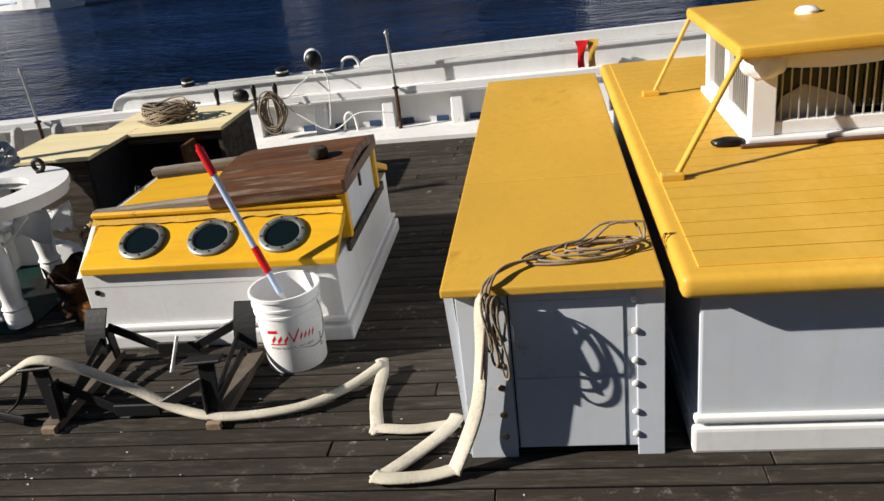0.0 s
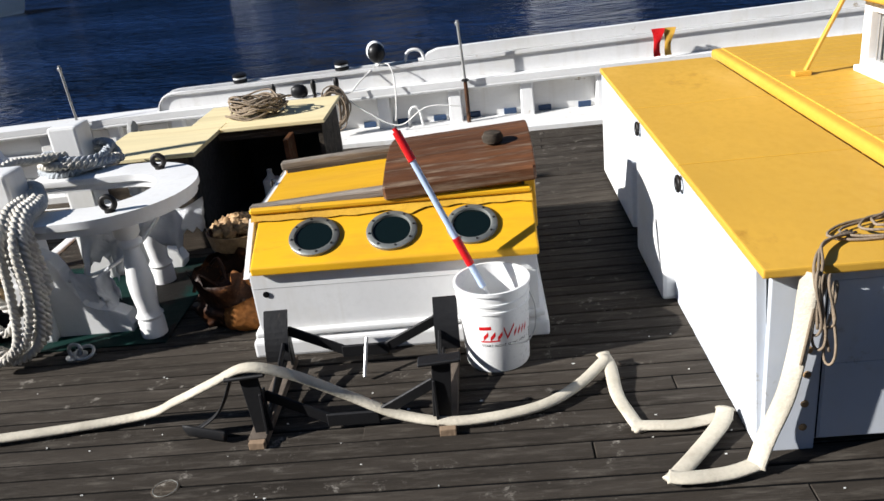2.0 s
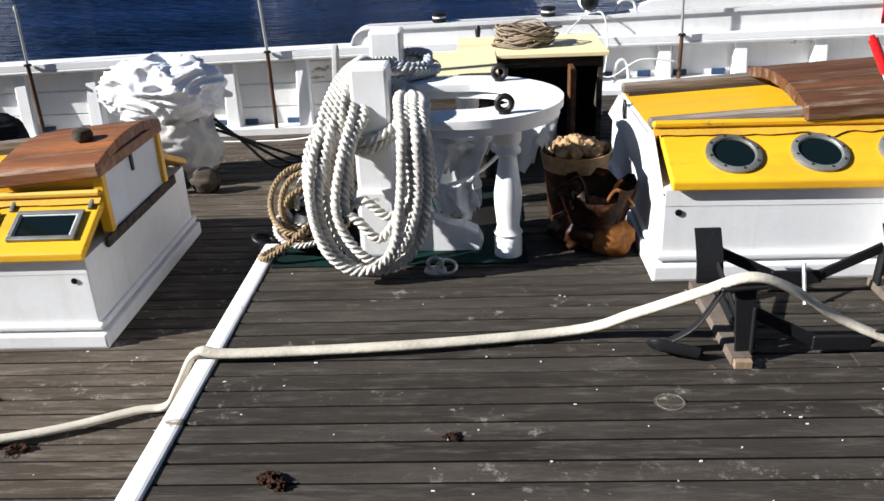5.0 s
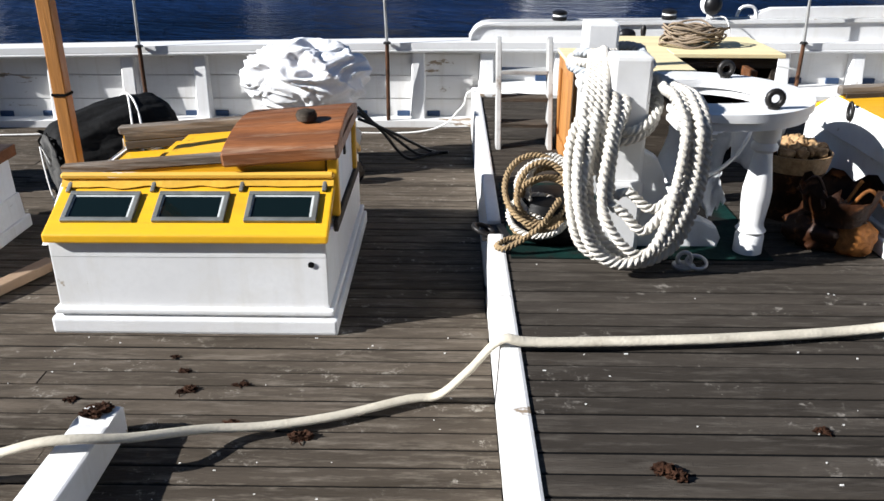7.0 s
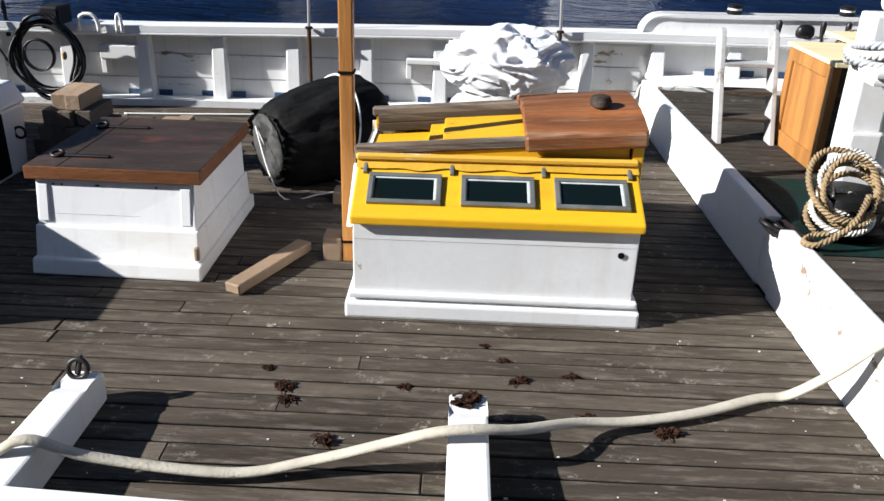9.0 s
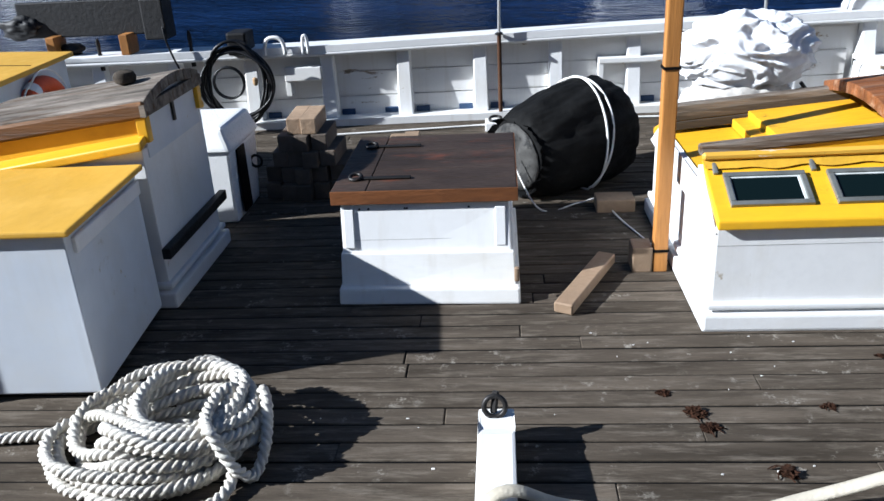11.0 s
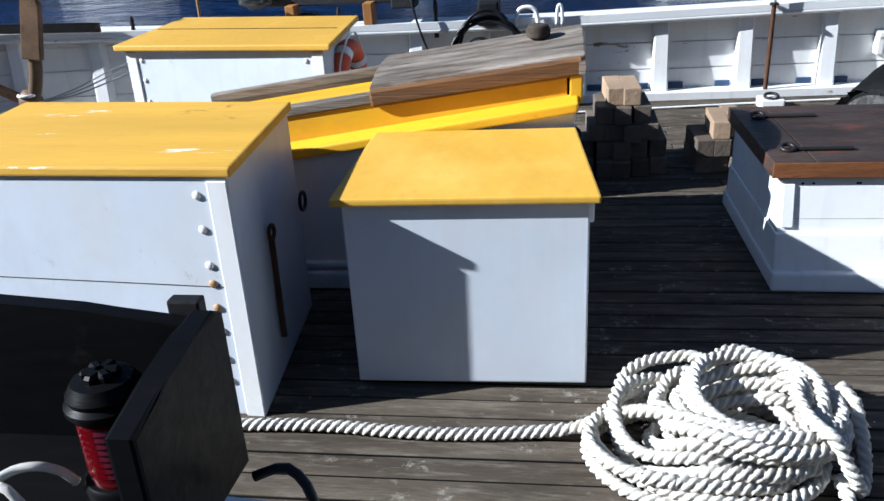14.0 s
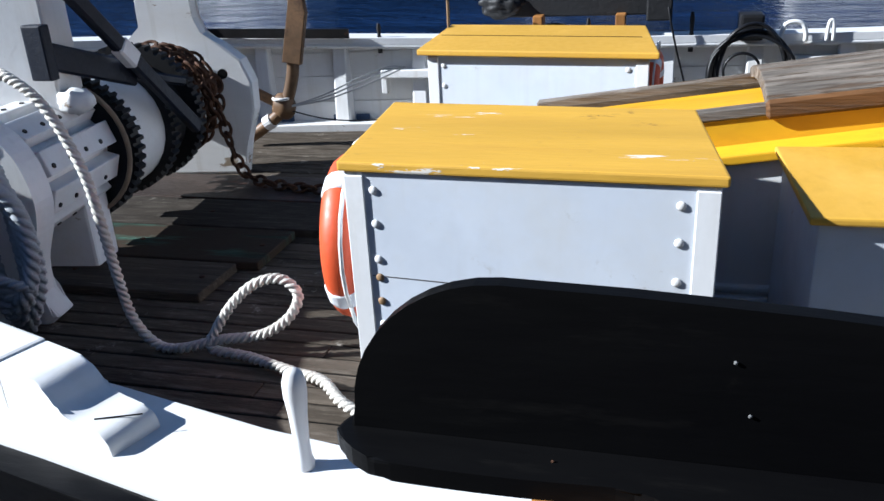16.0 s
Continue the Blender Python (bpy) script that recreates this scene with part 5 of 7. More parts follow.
# thin line coiled on the locker's lid
rng = random.Random(4)
coil = thing("line_coil", (1.2, 4.0, 1.015), "thin grey-brown line coiled on the yellow lid", "rope")
for k in range(5):
    cx, cy, rx, ry = 1.20 + 0.03 * k, 4.03 + rng.uniform(-0.02, 0.02), 0.19 - 0.02 * k, 0.075 - 0.008 * k
    pts = [(cx + rx * math.cos(a) + rng.uniform(-0.012, 0.012), cy + 0.03 * math.cos(a) + ry * math.sin(a), 1.023 + 0.007 * k + (0.045 if 0.5 < a < 2 and k > 2 else 0)) for a in (2 * math.pi * j / 12 for j in range(12))]
    part("turn", tube(curve_through(pts, 0.02, True), 0.0048, 6, None, 1, True), ROPE_GREY, coil, smooth="all")
for k in range(3):
    x = 0.90 + 0.018 * k
    drop = (0.66, 0.78, 0.70, 0.60, 0.72, 0.80)[k]
    part("hanging_end", tube(curve_through([(1.08 + 0.01 * k, 4.0 - 0.01 * k, 1.03), (0.97, 3.90, 1.035 + 0.004 * k), (0.90 + 0.012 * k, 3.79, 1.025), (x - 0.012 * (k % 3), 3.765, 0.92), (x - 0.03 + 0.022 * (k % 3), 3.755, drop + 0.05)], 0.02), 0.0048, 6), ROPE_GREY, coil, smooth="all")
for k, (mid, tall, deep) in enumerate(((0.905, 0.105, 0.034), (0.875, 0.125, 0.027), (0.915, 0.085, 0.040), (0.84, 0.14, 0.020))):
    pts = [(0.905 + 0.016 * k + 0.012 * math.sin(2 * a), 3.772 - 0.004 * k + deep * math.cos(a), mid + tall * math.sin(a)) for a in (2 * math.pi * j / 14 for j in range(14))]
    part("bight", tube(curve_through(pts, 0.02, True), 0.0045, 6, None, 1, True), ROPE_GREY, coil, smooth="all")

# ---- fife rail with its posts and ropes ----
fife = thing("fife_rail", (-2.0, 5.3, Q), "white fife rail with square posts, turned balusters and horseshoe top", "fife rail")
for y0, zt in ((5.05, 1.19), (5.79, 1.225)):
    post = part("post", box(-2.37, -2.205, y0, y0 + 0.17, Q, zt, 0.016, 2), WHITE, fife)
    part("post_cheek", box(-2.375, -2.20, y0 - 0.03, y0, Q, 0.66, 0.02, 2), WHITE, post)
cx, cy, ro, ri = -1.89, 5.30, 0.435, 0.255


def horseshoe(grow, z0, z1):
    out, n = [], 48
    out.append((-2.135, cy - ro - grow))
    out += [(cx + (ro + grow) * math.sin(a), cy - (ro + grow) * math.cos(a)) for a in (math.pi * k / n for k in range(n + 1))]
    out.append((-2.42, cy + ro + grow))
    out.append((-2.42, cy + ri - grow))
    out += [(cx + (ri - grow) * math.sin(a), cy + (ri - grow) * math.cos(a)) for a in (math.pi * k / n for k in range(n + 1))]
    out.append((-2.135, cy - ri + grow))
    return extrude(out, "z", z0, z1, 0.013)


part("rail_top", horseshoe(0.012, 0.965, 1.0), WHITE, fife, smooth=True)
part("rail_bottom", horseshoe(-0.004, 0.928, 0.962), WHITE, fife, smooth=True)
bal = [(0.062, 0.0), (0.062, 0.09), (0.055, 0.10), (0.066, 0.115), (0.055, 0.13), (0.050, 0.15), (0.060, 0.24), (0.062, 0.30), (0.050, 0.38), (0.040, 0.45), (0.038, 0.47), (0.056, 0.485), (0.056, 0.50), (0.044, 0.515), (0.058, 0.535), (0.058, 0.60)]
for x, y in ((-1.705, 5.03), (-1.88, 5.66)):
    part("baluster", lathe(bal, (x, y, Q), 28), WHITE, fife, "turned white baluster", True)
scroll = [(-2.21, Q), (-1.83, Q), (-1.815, Q + 0.05), (-1.84, Q + 0.10), (-1.90, Q + 0.13), (-1.98, Q + 0.13), (-2.04, Q + 0.16), (-2.08, Q + 0.24), (-2.11, Q + 0.36), (-2.14, Q + 0.42), (-2.21, Q + 0.46)]
for y in (5.07, 5.83):
    part("knee_bracket", extrude(scroll, "y", y, y + 0.095, 0.012), WHITE, fife, "scrolled white knee bracket")
for x, y, z in ((-1.72, 4.965, 1.0), (-1.72, 5.60, 1.0)):
    eye = part("eyebolt", torus((x, y, z + 0.042), 0.030, 0.013, Matrix.Rotation(radians(90), 4, "X"), 22, 10), IRON, fife, "black iron eyebolt", "all")
    part("collar", lathe([(0.024, 0), (0.024, 0.008), (0.012, 0.014)], (x, y, z), 14), IRON, eye)
single("green_footing", box(-2.77, -1.62, 4.93, 5.95, Q + 0.003, Q + 0.009), GREEN_MAT, "dark green painted footing on the deck", "footing")

rg = random.Random(11)


def bight(left, right, low, dy):
    """One turn of the hank: behind the post, over the rail and down in front."""
    j = lambda w: rg.uniform(-w, w)
    return [(-2.29, 5.275 + dy * 0.4, 1.08 + j(0.03)), (-2.15, 5.20 + j(0.01), 1.065 + j(0.012)), (right - 0.01, 5.03, 1.045 + dy * 0.3), (right, 4.88, 1.035 + dy * 0.3), (right + 0.012 + j(0.01), 4.815 - dy, 0.95), (right + 0.012 + j(0.015), 4.80 - dy, 0.72),
            (right - 0.05, 4.80 - dy, low + 0.09), ((left + right) / 2 + 0.01, 4.80 - dy, low), (left + 0.07, 4.815 - dy, low + 0.07), (left + 0.01 + j(0.012), 4.85 - dy, 0.66), (left + 0.02 + j(0.012), 4.92 - dy * 0.6, 0.86), (max(left + 0.07, -2.47), 5.04, 1.0 + j(0.02)), (-2.42 + j(0.012), 5.20, 1.07 + j(0.02))]


big = thing("rope_hank", (-2.3, 4.95, Q), "thick white laid rope hung in loops over the post", "rope")
for left, right, low, dy in ((-2.56, -2.11, 0.375, -0.02), (-2.50, -2.06, 0.39, 0.04), (-2.47, -2.045, 0.405, 0.0), (-2.43, -2.09, 0.44, 0.065), (-2.40, -2.12, 0.535, 0.035), (-2.38, -2.05, 0.61, -0.02), (-2.53, -2.15, 0.40, 0.07)):
    part("loop", rope(bight(left, right, low, dy), 0.0225, 0.088, None, True), ROPE_CREAM, big, smooth="all")
for k, (z, r) in enumerate(((0.925, 0.128), (0.965, 0.136))):
    pts = [(-2.288 + r * math.cos(a), 5.135 + r * math.sin(a), z + 0.075 * math.sin(a) + 0.035 * math.cos(a)) for a in (2 * math.pi * j / 16 for j in range(16))]
    part("turn", rope(pts, 0.0225, 0.088, None, True), ROPE_CREAM, big, smooth="all")
for k in range(4):
    d = 0.035 * k
    part("lead", rope([(-2.52 + d, 4.90, 0.80 - d), (-2.49 + d * 0.8, 5.0, 0.98), (-2.45 + d * 0.6, 5.16, 1.09 + d * 0.3), (-2.41 + d * 0.5, 5.36, 1.13 + d * 0.3), (-2.38 + d * 0.5, 5.55, 1.12), (-2.34 + d, 5.68, 1.10)], 0.0225, 0.088), ROPE_CREAM, big, smooth="all")
grey = thing("rope_coil", (-2.28, 5.85, 1.0), "cream and grey laid rope wound round the rear post", "rope")
for k in range(7):
    z, r = 0.99 + 0.030 * (k // 2), 0.108 + 0.040 * (k % 2) + 0.004 * k
    pts = [(-2.235 + (r + 0.035) * math.cos(a) + rg.uniform(-0.012, 0.012), 5.82 + r * math.sin(a) * (1.0 if math.sin(a) > 0 else 1.35), z + 0.016 * math.sin(2 * a + k)) for a in (2 * math.pi * j / 14 for j in range(14))]
    part("turn", rope(pts, 0.0235, 0.09, None, True), ROPE_CREAM if k % 3 else ROPE_BLUE, grey, smooth="all")
tan = thing("rope_coil", (-2.66, 5.25, Q), "tan laid rope heaped in loops beside the post", "rope")
for k in range(9):
    c = (-2.62 + rg.uniform(-0.05, 0.05), 5.20 + rg.uniform(-0.06, 0.05), 0.50 + rg.uniform(-0.10, 0.12))
    r1, r2, tilt = rg.uniform(0.09, 0.15), rg.uniform(0.10, 0.19), rg.uniform(0.4, 1.3)
    pts = [(c[0] + r1 * math.cos(a), c[1] + r2 * math.sin(a) * math.cos(tilt) - 0.05 * math.sin(tilt), max(Q + 0.02, c[2] + r2 * math.sin(a) * math.sin(tilt))) for a in (2 * math.pi * j / 12 for j in range(12))]
    part("loop", rope(pts, 0.0155, 0.06, None, True, 0.012), ROPE_TAN if k % 3 else ROPE_WHITE, tan, smooth="all")
part("tail", rope([(-2.55, 5.1, 0.55), (-2.65, 4.98, 0.46), (-2.78, 4.95, 0.38), (-2.83, 5.0, 0.36), (-2.78, 5.06, 0.37), (-2.70, 5.03, 0.40)], 0.0155, 0.06), ROPE_TAN, tan, smooth="all")
single("bollard_drum", lathe([(0.17, 0), (0.19, 0.02), (0.19, 0.05), (0.15, 0.07), (0.15, 0.13), (0.18, 0.15), (0.16, 0.18), (0.02, 0.19)], (-2.56, 5.23, Q + 0.01), 28), BLACK_PAINT, "low black round bollard beside the posts", "bollard", smooth=True)
ring = thing("deck_eyebolt", (-2.03, 4.87, Q), "galvanised ring in a deck plate", "eyebolt")
part("plate", lathe([(0.05, 0), (0.05, 0.008), (0.03, 0.014)], (-2.03, 4.87, Q), 18), GALV, ring)
part("eye", torus((-2.03, 4.87, Q + 0.035), 0.03, 0.009, Matrix.Rotation(radians(80), 4, "X"), 20, 8), GALV, ring, smooth="all")
part("loose_ring", torus((-1.98, 4.86, Q + 0.025), 0.042, 0.008, Matrix.Rotation(radians(20), 4, "X"), 22, 8), GALV, ring, smooth="all")
rags = thing("canvas_bundle", (-1.95, 5.3, 0.6), "dirty white canvas bundled under the rail", "canvas")
def hung_cloth(x0, x1, y, top, drop, seed, depth=0.05):
    """A torn cloth hanging in folds from its top edge."""
    bm = bmesh.new()
    g = random.Random(seed)
    cols, rows = 26, 9
    grid = []
    for i in range(cols):
        u = i / (cols - 1)
        low = drop * (0.55 + 0.45 * abs(math.sin(u * 5.0 + seed))) * g.uniform(0.8, 1.1)
        grid.append([bm.verts.new((x0 + (x1 - x0) * u + 0.02 * math.sin(3 * v + seed), y + depth * math.sin(u * 11 + seed + v) * (0.4 + v) + 0.02 * noise.noise(Vector((u * 6, v * 6, seed))), top - 0.05 * math.sin(math.pi * u) - low * v)) for v in (k / (rows - 1) for k in range(rows))])
    for a, b in zip(grid, grid[1:]):
        for k in range(rows - 1):
            bm.faces.new((a[k], b[k], b[k + 1], a[k + 1]))
    bmesh.ops.solidify(bm, geom=bm.faces[:], thickness=0.004)
    return bm


part("hanging_end", hung_cloth(-2.08, -1.80, 5.22, 0.86, 0.25, 1.0), CLOTH, rags, smooth="all")
part("hanging_end", hung_cloth(-1.80, -1.46, 5.36, 0.90, 0.24, 2.3), CLOTH, rags, smooth="all")
part("hanging_end", hung_cloth(-2.03, -1.84, 5.06, 0.70, 0.18, 4.1, 0.02), CLOTH, rags, smooth="all")
part("folds", cloth_heap((-1.90, 5.30, 0.81), (0.12, 0.08, 0.07), 5, 4.0, 0.25), CLOTH, rags, smooth="all")
part("tie", tube(curve_through([(-2.1, 5.1, 0.62), (-1.9, 5.12, 0.66), (-1.75, 5.2, 0.74), (-1.66, 5.3, 0.84)], 0.02), 0.009, 6), CORD, rags, smooth="all")

pot = thing("kelp_tub", (-1.31, 5.10, Q), "rusty broken tub with brown dried kelp", "tub")
part("base", lump((-1.34, 5.13, Q + 0.08), (0.165, 0.13, 0.12), 0.3, 2.0, 4, 21, None, False, Q), KELP, pot, smooth="all")
part("crust", lump((-1.245, 5.03, Q + 0.075), (0.10, 0.085, 0.095), 0.16, 1.6, 4, 12, None, False, Q), RUST_BALL, pot, "rust-brown crusted lump", "all")
bm = bmesh.new()
rr = random.Random(5)
rows = []
for k in range(5):
    u = k / 4
    rows.append([bm.verts.new((-1.31 + (0.125 + 0.05 * u) * math.cos(a) * (1 + 0.05 * rr.random()), 5.09 + (0.115 + 0.05 * u) * math.sin(a) * (1 + 0.05 * rr.random()), Q + 0.14 + 0.17 * u + (rr.uniform(-0.05, 0.04) if k == 4 else 0))) for a in (2 * math.pi * j / 22 for j in range(22))])
for r1, r2 in zip(rows, rows[1:]):
    for j in range(22):
        if not (r2 is rows[-1] and j in (15, 16, 17)):
            bm.faces.new((r1[j], r1[(j + 1) % 22], r2[(j + 1) % 22], r2[j]))
bmesh.ops.solidify(bm, geom=bm.faces[:], thickness=0.012)
part("wall", bm, KELP, pot, smooth="all")
part("filling", lump((-1.31, 5.09, Q + 0.17), (0.12, 0.11, 0.05), 0.5, 3, 4, 25), KELP, pot, smooth="all")
for k in range(4):
    a = k * 1.6 + 0.5
    part("frond", tube(curve_through([(-1.31 + 0.05 * math.cos(a), 5.09 + 0.05 * math.sin(a), Q + 0.2), (-1.31 + 0.13 * math.cos(a), 5.09 + 0.12 * math.sin(a), Q + 0.30 + 0.03 * math.sin(k * 3)), (-1.31 + 0.19 * math.cos(a + 0.3), 5.09 + 0.17 * math.sin(a + 0.3), Q + 0.24)], 0.02), 0.009, 6), RUST_BALL if k % 3 == 0 else KELP, pot, smooth="all")
shells = thing("shell_tub", (-1.35, 5.53, Q), "tan tub heaped with dried kelp roots", "tub")
part("tub", lathe([(0.13, 0), (0.15, 0.20), (0.172, 0.33), (0.164, 0.33), (0.14, 0.2), (0.12, 0.03)], (-1.35, 5.53, Q), 26), KELP, shells, smooth=True)
part("rim", lathe([(0.160, 0.25), (0.176, 0.335), (0.168, 0.335), (0.150, 0.25)], (-1.35, 5.53, Q), 26), SHELL, shells, "pale torn rim", True)
for k in range(22):
    a, r = k * 2.4, 0.028 * math.sqrt(k)
    part("root", lump((-1.35 + r * math.cos(a), 5.52 + r * math.sin(a), Q + 0.335 + 0.05 * (1 - r / 0.14)), (0.032, 0.028, 0.03), 0.6, 2.5, 3, 30 + k), SHELL, shells, smooth="all")

# ---- plywood locker, ladder, jugs ----
chest = thing("plywood_locker", (-1.7, 6.6, Q), "two plywood-topped lockers with varnished sides and an open dark front", "locker")
part("left_top", box(-2.375, -1.71, 6.08, 6.78, 0.916, 0.940, 0.004), PLYWOOD, chest, "pale plywood top")
part("right_top", box(-1.95, -1.03, 6.785, 7.28, 0.916, 0.941, 0.004), PLYWOOD, chest, "pale plywood top")
part("right_top_front", box(-1.705, -1.03, 6.60, 6.781, 0.916, 0.941, 0.004), PLYWOOD, chest)
part("left_side", box(-2.35, -2.32, 6.12, 6.76, Q, 0.915, 0.004), WOOD_ORANGE, chest, "varnished panelled side")
for y0, y1, z0, z1 in ((6.12, 6.19, Q, 0.915), (6.69, 6.76, Q, 0.915), (6.19, 6.69, 0.84, 0.915), (6.19, 6.69, Q, Q + 0.09)):
    part("side_frame", box(-2.365, -2.351, y0, y1, z0, z1, 0.003), WOOD_ORANGE, chest)
part("front", box(-2.32, -1.765, 6.12, 6.145, Q, 0.915), WOOD_DARK, chest)
# Partition, back and bottom are coloured black to stand for the shade inside.
part("partition", box(-1.765, -1.74, 6.12, 7.24, Q, 0.915), TARP_AND_VOID, chest)
part("back", box(-1.74, -1.06, 7.22, 7.24, Q, 0.915), TARP_AND_VOID, chest)
part("right_side", box(-1.09, -1.06, 6.64, 7.22, Q, 0.915), WOOD_DARK, chest)
part("front_rail", box(-1.74, -1.09, 6.64, 6.665, 0.85, 0.915), WOOD_DARK, chest)
part("door_edge", box(-1.275, -1.245, 6.44, 6.635, Q, 0.87, 0.004), TEAK, chest, "half-open brown door edge")
part("bottom", box(-1.74, -1.09, 6.67, 7.22, Q, Q + 0.02), TARP_AND_VOID, chest)
for x in (-1.37, -1.50):
    jug = thing("plastic_jug", (x, 6.80, Q + 0.02), "translucent plastic jug in the dark locker", "jug", "jugs in the locker")
    part("body", box(x - 0.05, x + 0.05, 6.75, 6.85, Q + 0.02, Q + 0.20, 0.02, 3), PLASTIC, jug, smooth=True)
    part("neck", lathe([(0.03, 0), (0.018, 0.03), (0.018, 0.06)], (x, 6.80, Q + 0.20), 14), RED if x > -1.4 else PLASTIC, jug)
steps_thing = thing("boarding_steps", (-2.56, 6.8, Q), "small grey-white wooden steps against the locker", "steps")
for x in (-2.735, -2.41):
    side = [(6.62, Q), (6.73, Q), (6.97, 0.90), (6.975, 0.945), (6.955, 0.975), (6.92, 0.985), (6.885, 0.97), (6.865, 0.94)]
    part("stile", extrude(side, "x", x - 0.016, x + 0.016, 0.006), STEP_GREY, steps_thing)
for z in (0.47, 0.62, 0.78):
    y = 6.68 + 0.24 * (z - Q) / 0.6
    part("tread", box(-2.719, -2.426, y - 0.06, y + 0.07, z - 0.012, z + 0.012, 0.004), STEP_GREY if z > 0.7 else WOOD_DARK, steps_thing)


def heap(name, c, rx, ry, n, r, label, mat, seed, lift=0.009, category="rope"):
    g = random.Random(seed)
    t = thing(name, c, label, category)
    for k in range(n):
        ox, oy, f = g.uniform(-0.3, 0.3) * rx, g.uniform(-0.3, 0.3) * ry, g.uniform(0.55, 1.0)
        ph = g.uniform(0, 6)
        tip = g.uniform(-0.25, 0.25)
        pts = [(c[0] + ox + rx * f * math.cos(a) + g.uniform(-0.012, 0.012), c[1] + oy + ry * f * math.sin(a), c[2] + r + lift * k * 0.55 + 0.015 * math.sin(3 * a + ph) + max(0.0, tip * rx * math.cos(a + ph))) for a in (2 * math.pi * j / 12 for j in range(12))]
        part("turn", tube(curve_through(pts, 0.025, True), r, 6, None, 1, True), mat, t, smooth="all")
    return t


heap("line_coil", (-1.52, 6.90, 0.943), 0.18, 0.12, 22, 0.0065, "brown-grey line in a loose heap on the plywood", ROPE_GREY, 8)

# ---- main deck things ----
sack = thing("sail_sack", (-4.0, 7.25, 0), "big crumpled white sail bundle heaped behind the companionway", "sail bundle")
part("upper_folds", cloth_heap((-4.03, 7.24, 0.66), (0.40, 0.28, 0.225), 6, 2.0, 0.26), CLOTH, sack, smooth="all")
part("lower_folds", cloth_heap((-3.90, 7.28, 0.33), (0.17, 0.18, 0.32), 5, 5.0, 0.25), CLOTH_DIRTY, sack, smooth="all")
part("under_folds", cloth_heap((-4.05, 7.24, 0.26), (0.34, 0.24, 0.28), 5, 9.0, 0.25), CLOTH_DIRTY, sack, smooth="all")
for k in range(3):
    part("lashing", tube(curve_through([(-3.68, 7.18, 0.46 - 0.04 * k), (-3.52 + 0.03 * k, 7.25, 0.27), (-3.35 + 0.08 * k, 7.4 + 0.1 * k, 0.03), (-3.15 + 0.05 * k, 7.6, 0.02)], 0.03), 0.012, 6), BLACK_HOSE, sack, smooth="all")

cart = thing("iron_wheel", (-3.95, 6.90, 0), "dark spoked iron wheel lying under the sail bundle", "wheel")
part("rim", torus((-3.95, 6.90, 0.125), 0.10, 0.014, TURN_Y, 32, 8), IRON, cart, smooth="all")
part("hub", lathe([(0.032, -0.04), (0.032, 0.04)], (-3.95, 6.90, 0.125), 16, TURN_Y), IRON, cart)
for k in range(6):
    a = math.pi * k / 3
    part("spoke", tube([Vector((-3.95, 6.90, 0.125)), Vector((-3.95 + 0.095 * math.cos(a), 6.90, 0.125 + 0.095 * math.sin(a)))], 0.010, 6), IRON, cart)
for k, (x, y) in enumerate(((-3.72, 6.92), (-4.18, 6.86))):
    blk = single("pulley_block", lump((x, y, 0.085), (0.10, 0.07, 0.085), 0.3, 2.0, 3, 40 + k, None, False, 0.0), WOOD_DARK, "dark wooden pulley block beside the sail bundle", "pulley", "pulley blocks", "all")
    part("strop", torus((x, y, 0.085), 0.095, 0.010, Matrix.Rotation(radians(80), 4, "X"), 20, 6), BLACK_HOSE, blk, smooth="all")

A, B = Vector((-5.48, 6.47, 0.25)), Vector((-4.90, 6.93, 0.31))
d = (B - A)
fm = Matrix.Translation(A) @ d.to_track_quat("Z", "Y").to_matrix().to_4x4()
L = d.length
prof = [(0.21, -0.01), (0.245, 0.03), (0.278, 0.12), (0.305, 0.28), (0.325, 0.42), (0.322, L * 0.75), (0.30, L * 0.92), (0.24, L)]
fender = thing("fender", (-5.1, 6.7, 0), "big black rubber fender, torn and worn grey at its end", "fender")
bm = lathe(prof, (0, 0, 0), 64)
bmesh.ops.subdivide_edges(bm, edges=[e for e in bm.edges], cuts=2, use_grid_fill=True)
for v in bm.verts:
    if v.co.xy.length > 0.01:
        k = 1 + 0.065 * noise.fractal(Vector((v.co.x * 7, v.co.y * 7, v.co.z * 3)), 0.8, 2, 4) + 0.02 * noise.noise(Vector((v.co.x * 45, v.co.y * 45, v.co.z * 26)))
        v.co.x *= k
        v.co.y *= k
bm.transform(fm)
for v in bm.verts:
    v.co.z = max(v.co.z, 0.004)
part("body", bm, RUBBER, fender, smooth="all")
bm = lathe([(0.198, -0.012), (0.20, -0.025), (0.15, -0.034), (0.06, -0.03), (0.045, -0.012), (0.03, 0.0)], (0, 0, 0), 48)
for v in bm.verts:
    v.co.z += 0.010 * noise.fractal(Vector((v.co.x * 20, v.co.y * 20, 1)), 0.8, 2, 3)
bm.transform(fm)
part("end_face", bm, FOAM, fender, "grey cracked end face", "all")
bm = bmesh.new()
rgt = random.Random(17)
inner, outer = [], []
for k in range(72):
    a = 2 * math.pi * k / 72
    r = 0.225 + 0.02 * math.sin(a * 3) + rgt.uniform(-0.012, 0.022)
    inner.append(bm.verts.new(fm @ Vector((0.20 * math.cos(a), 0.20 * math.sin(a), 0.015))))
    outer.append(bm.verts.new(fm @ Vector((r * math.cos(a), r * math.sin(a), rgt.uniform(-0.045, 0.0)))))
for k in range(72):
    bm.faces.new((inner[k], inner[(k + 1) % 72], outer[(k + 1) % 72], outer[k]))
for v in bm.verts:
    v.co.z = max(v.co.z, 0.004)
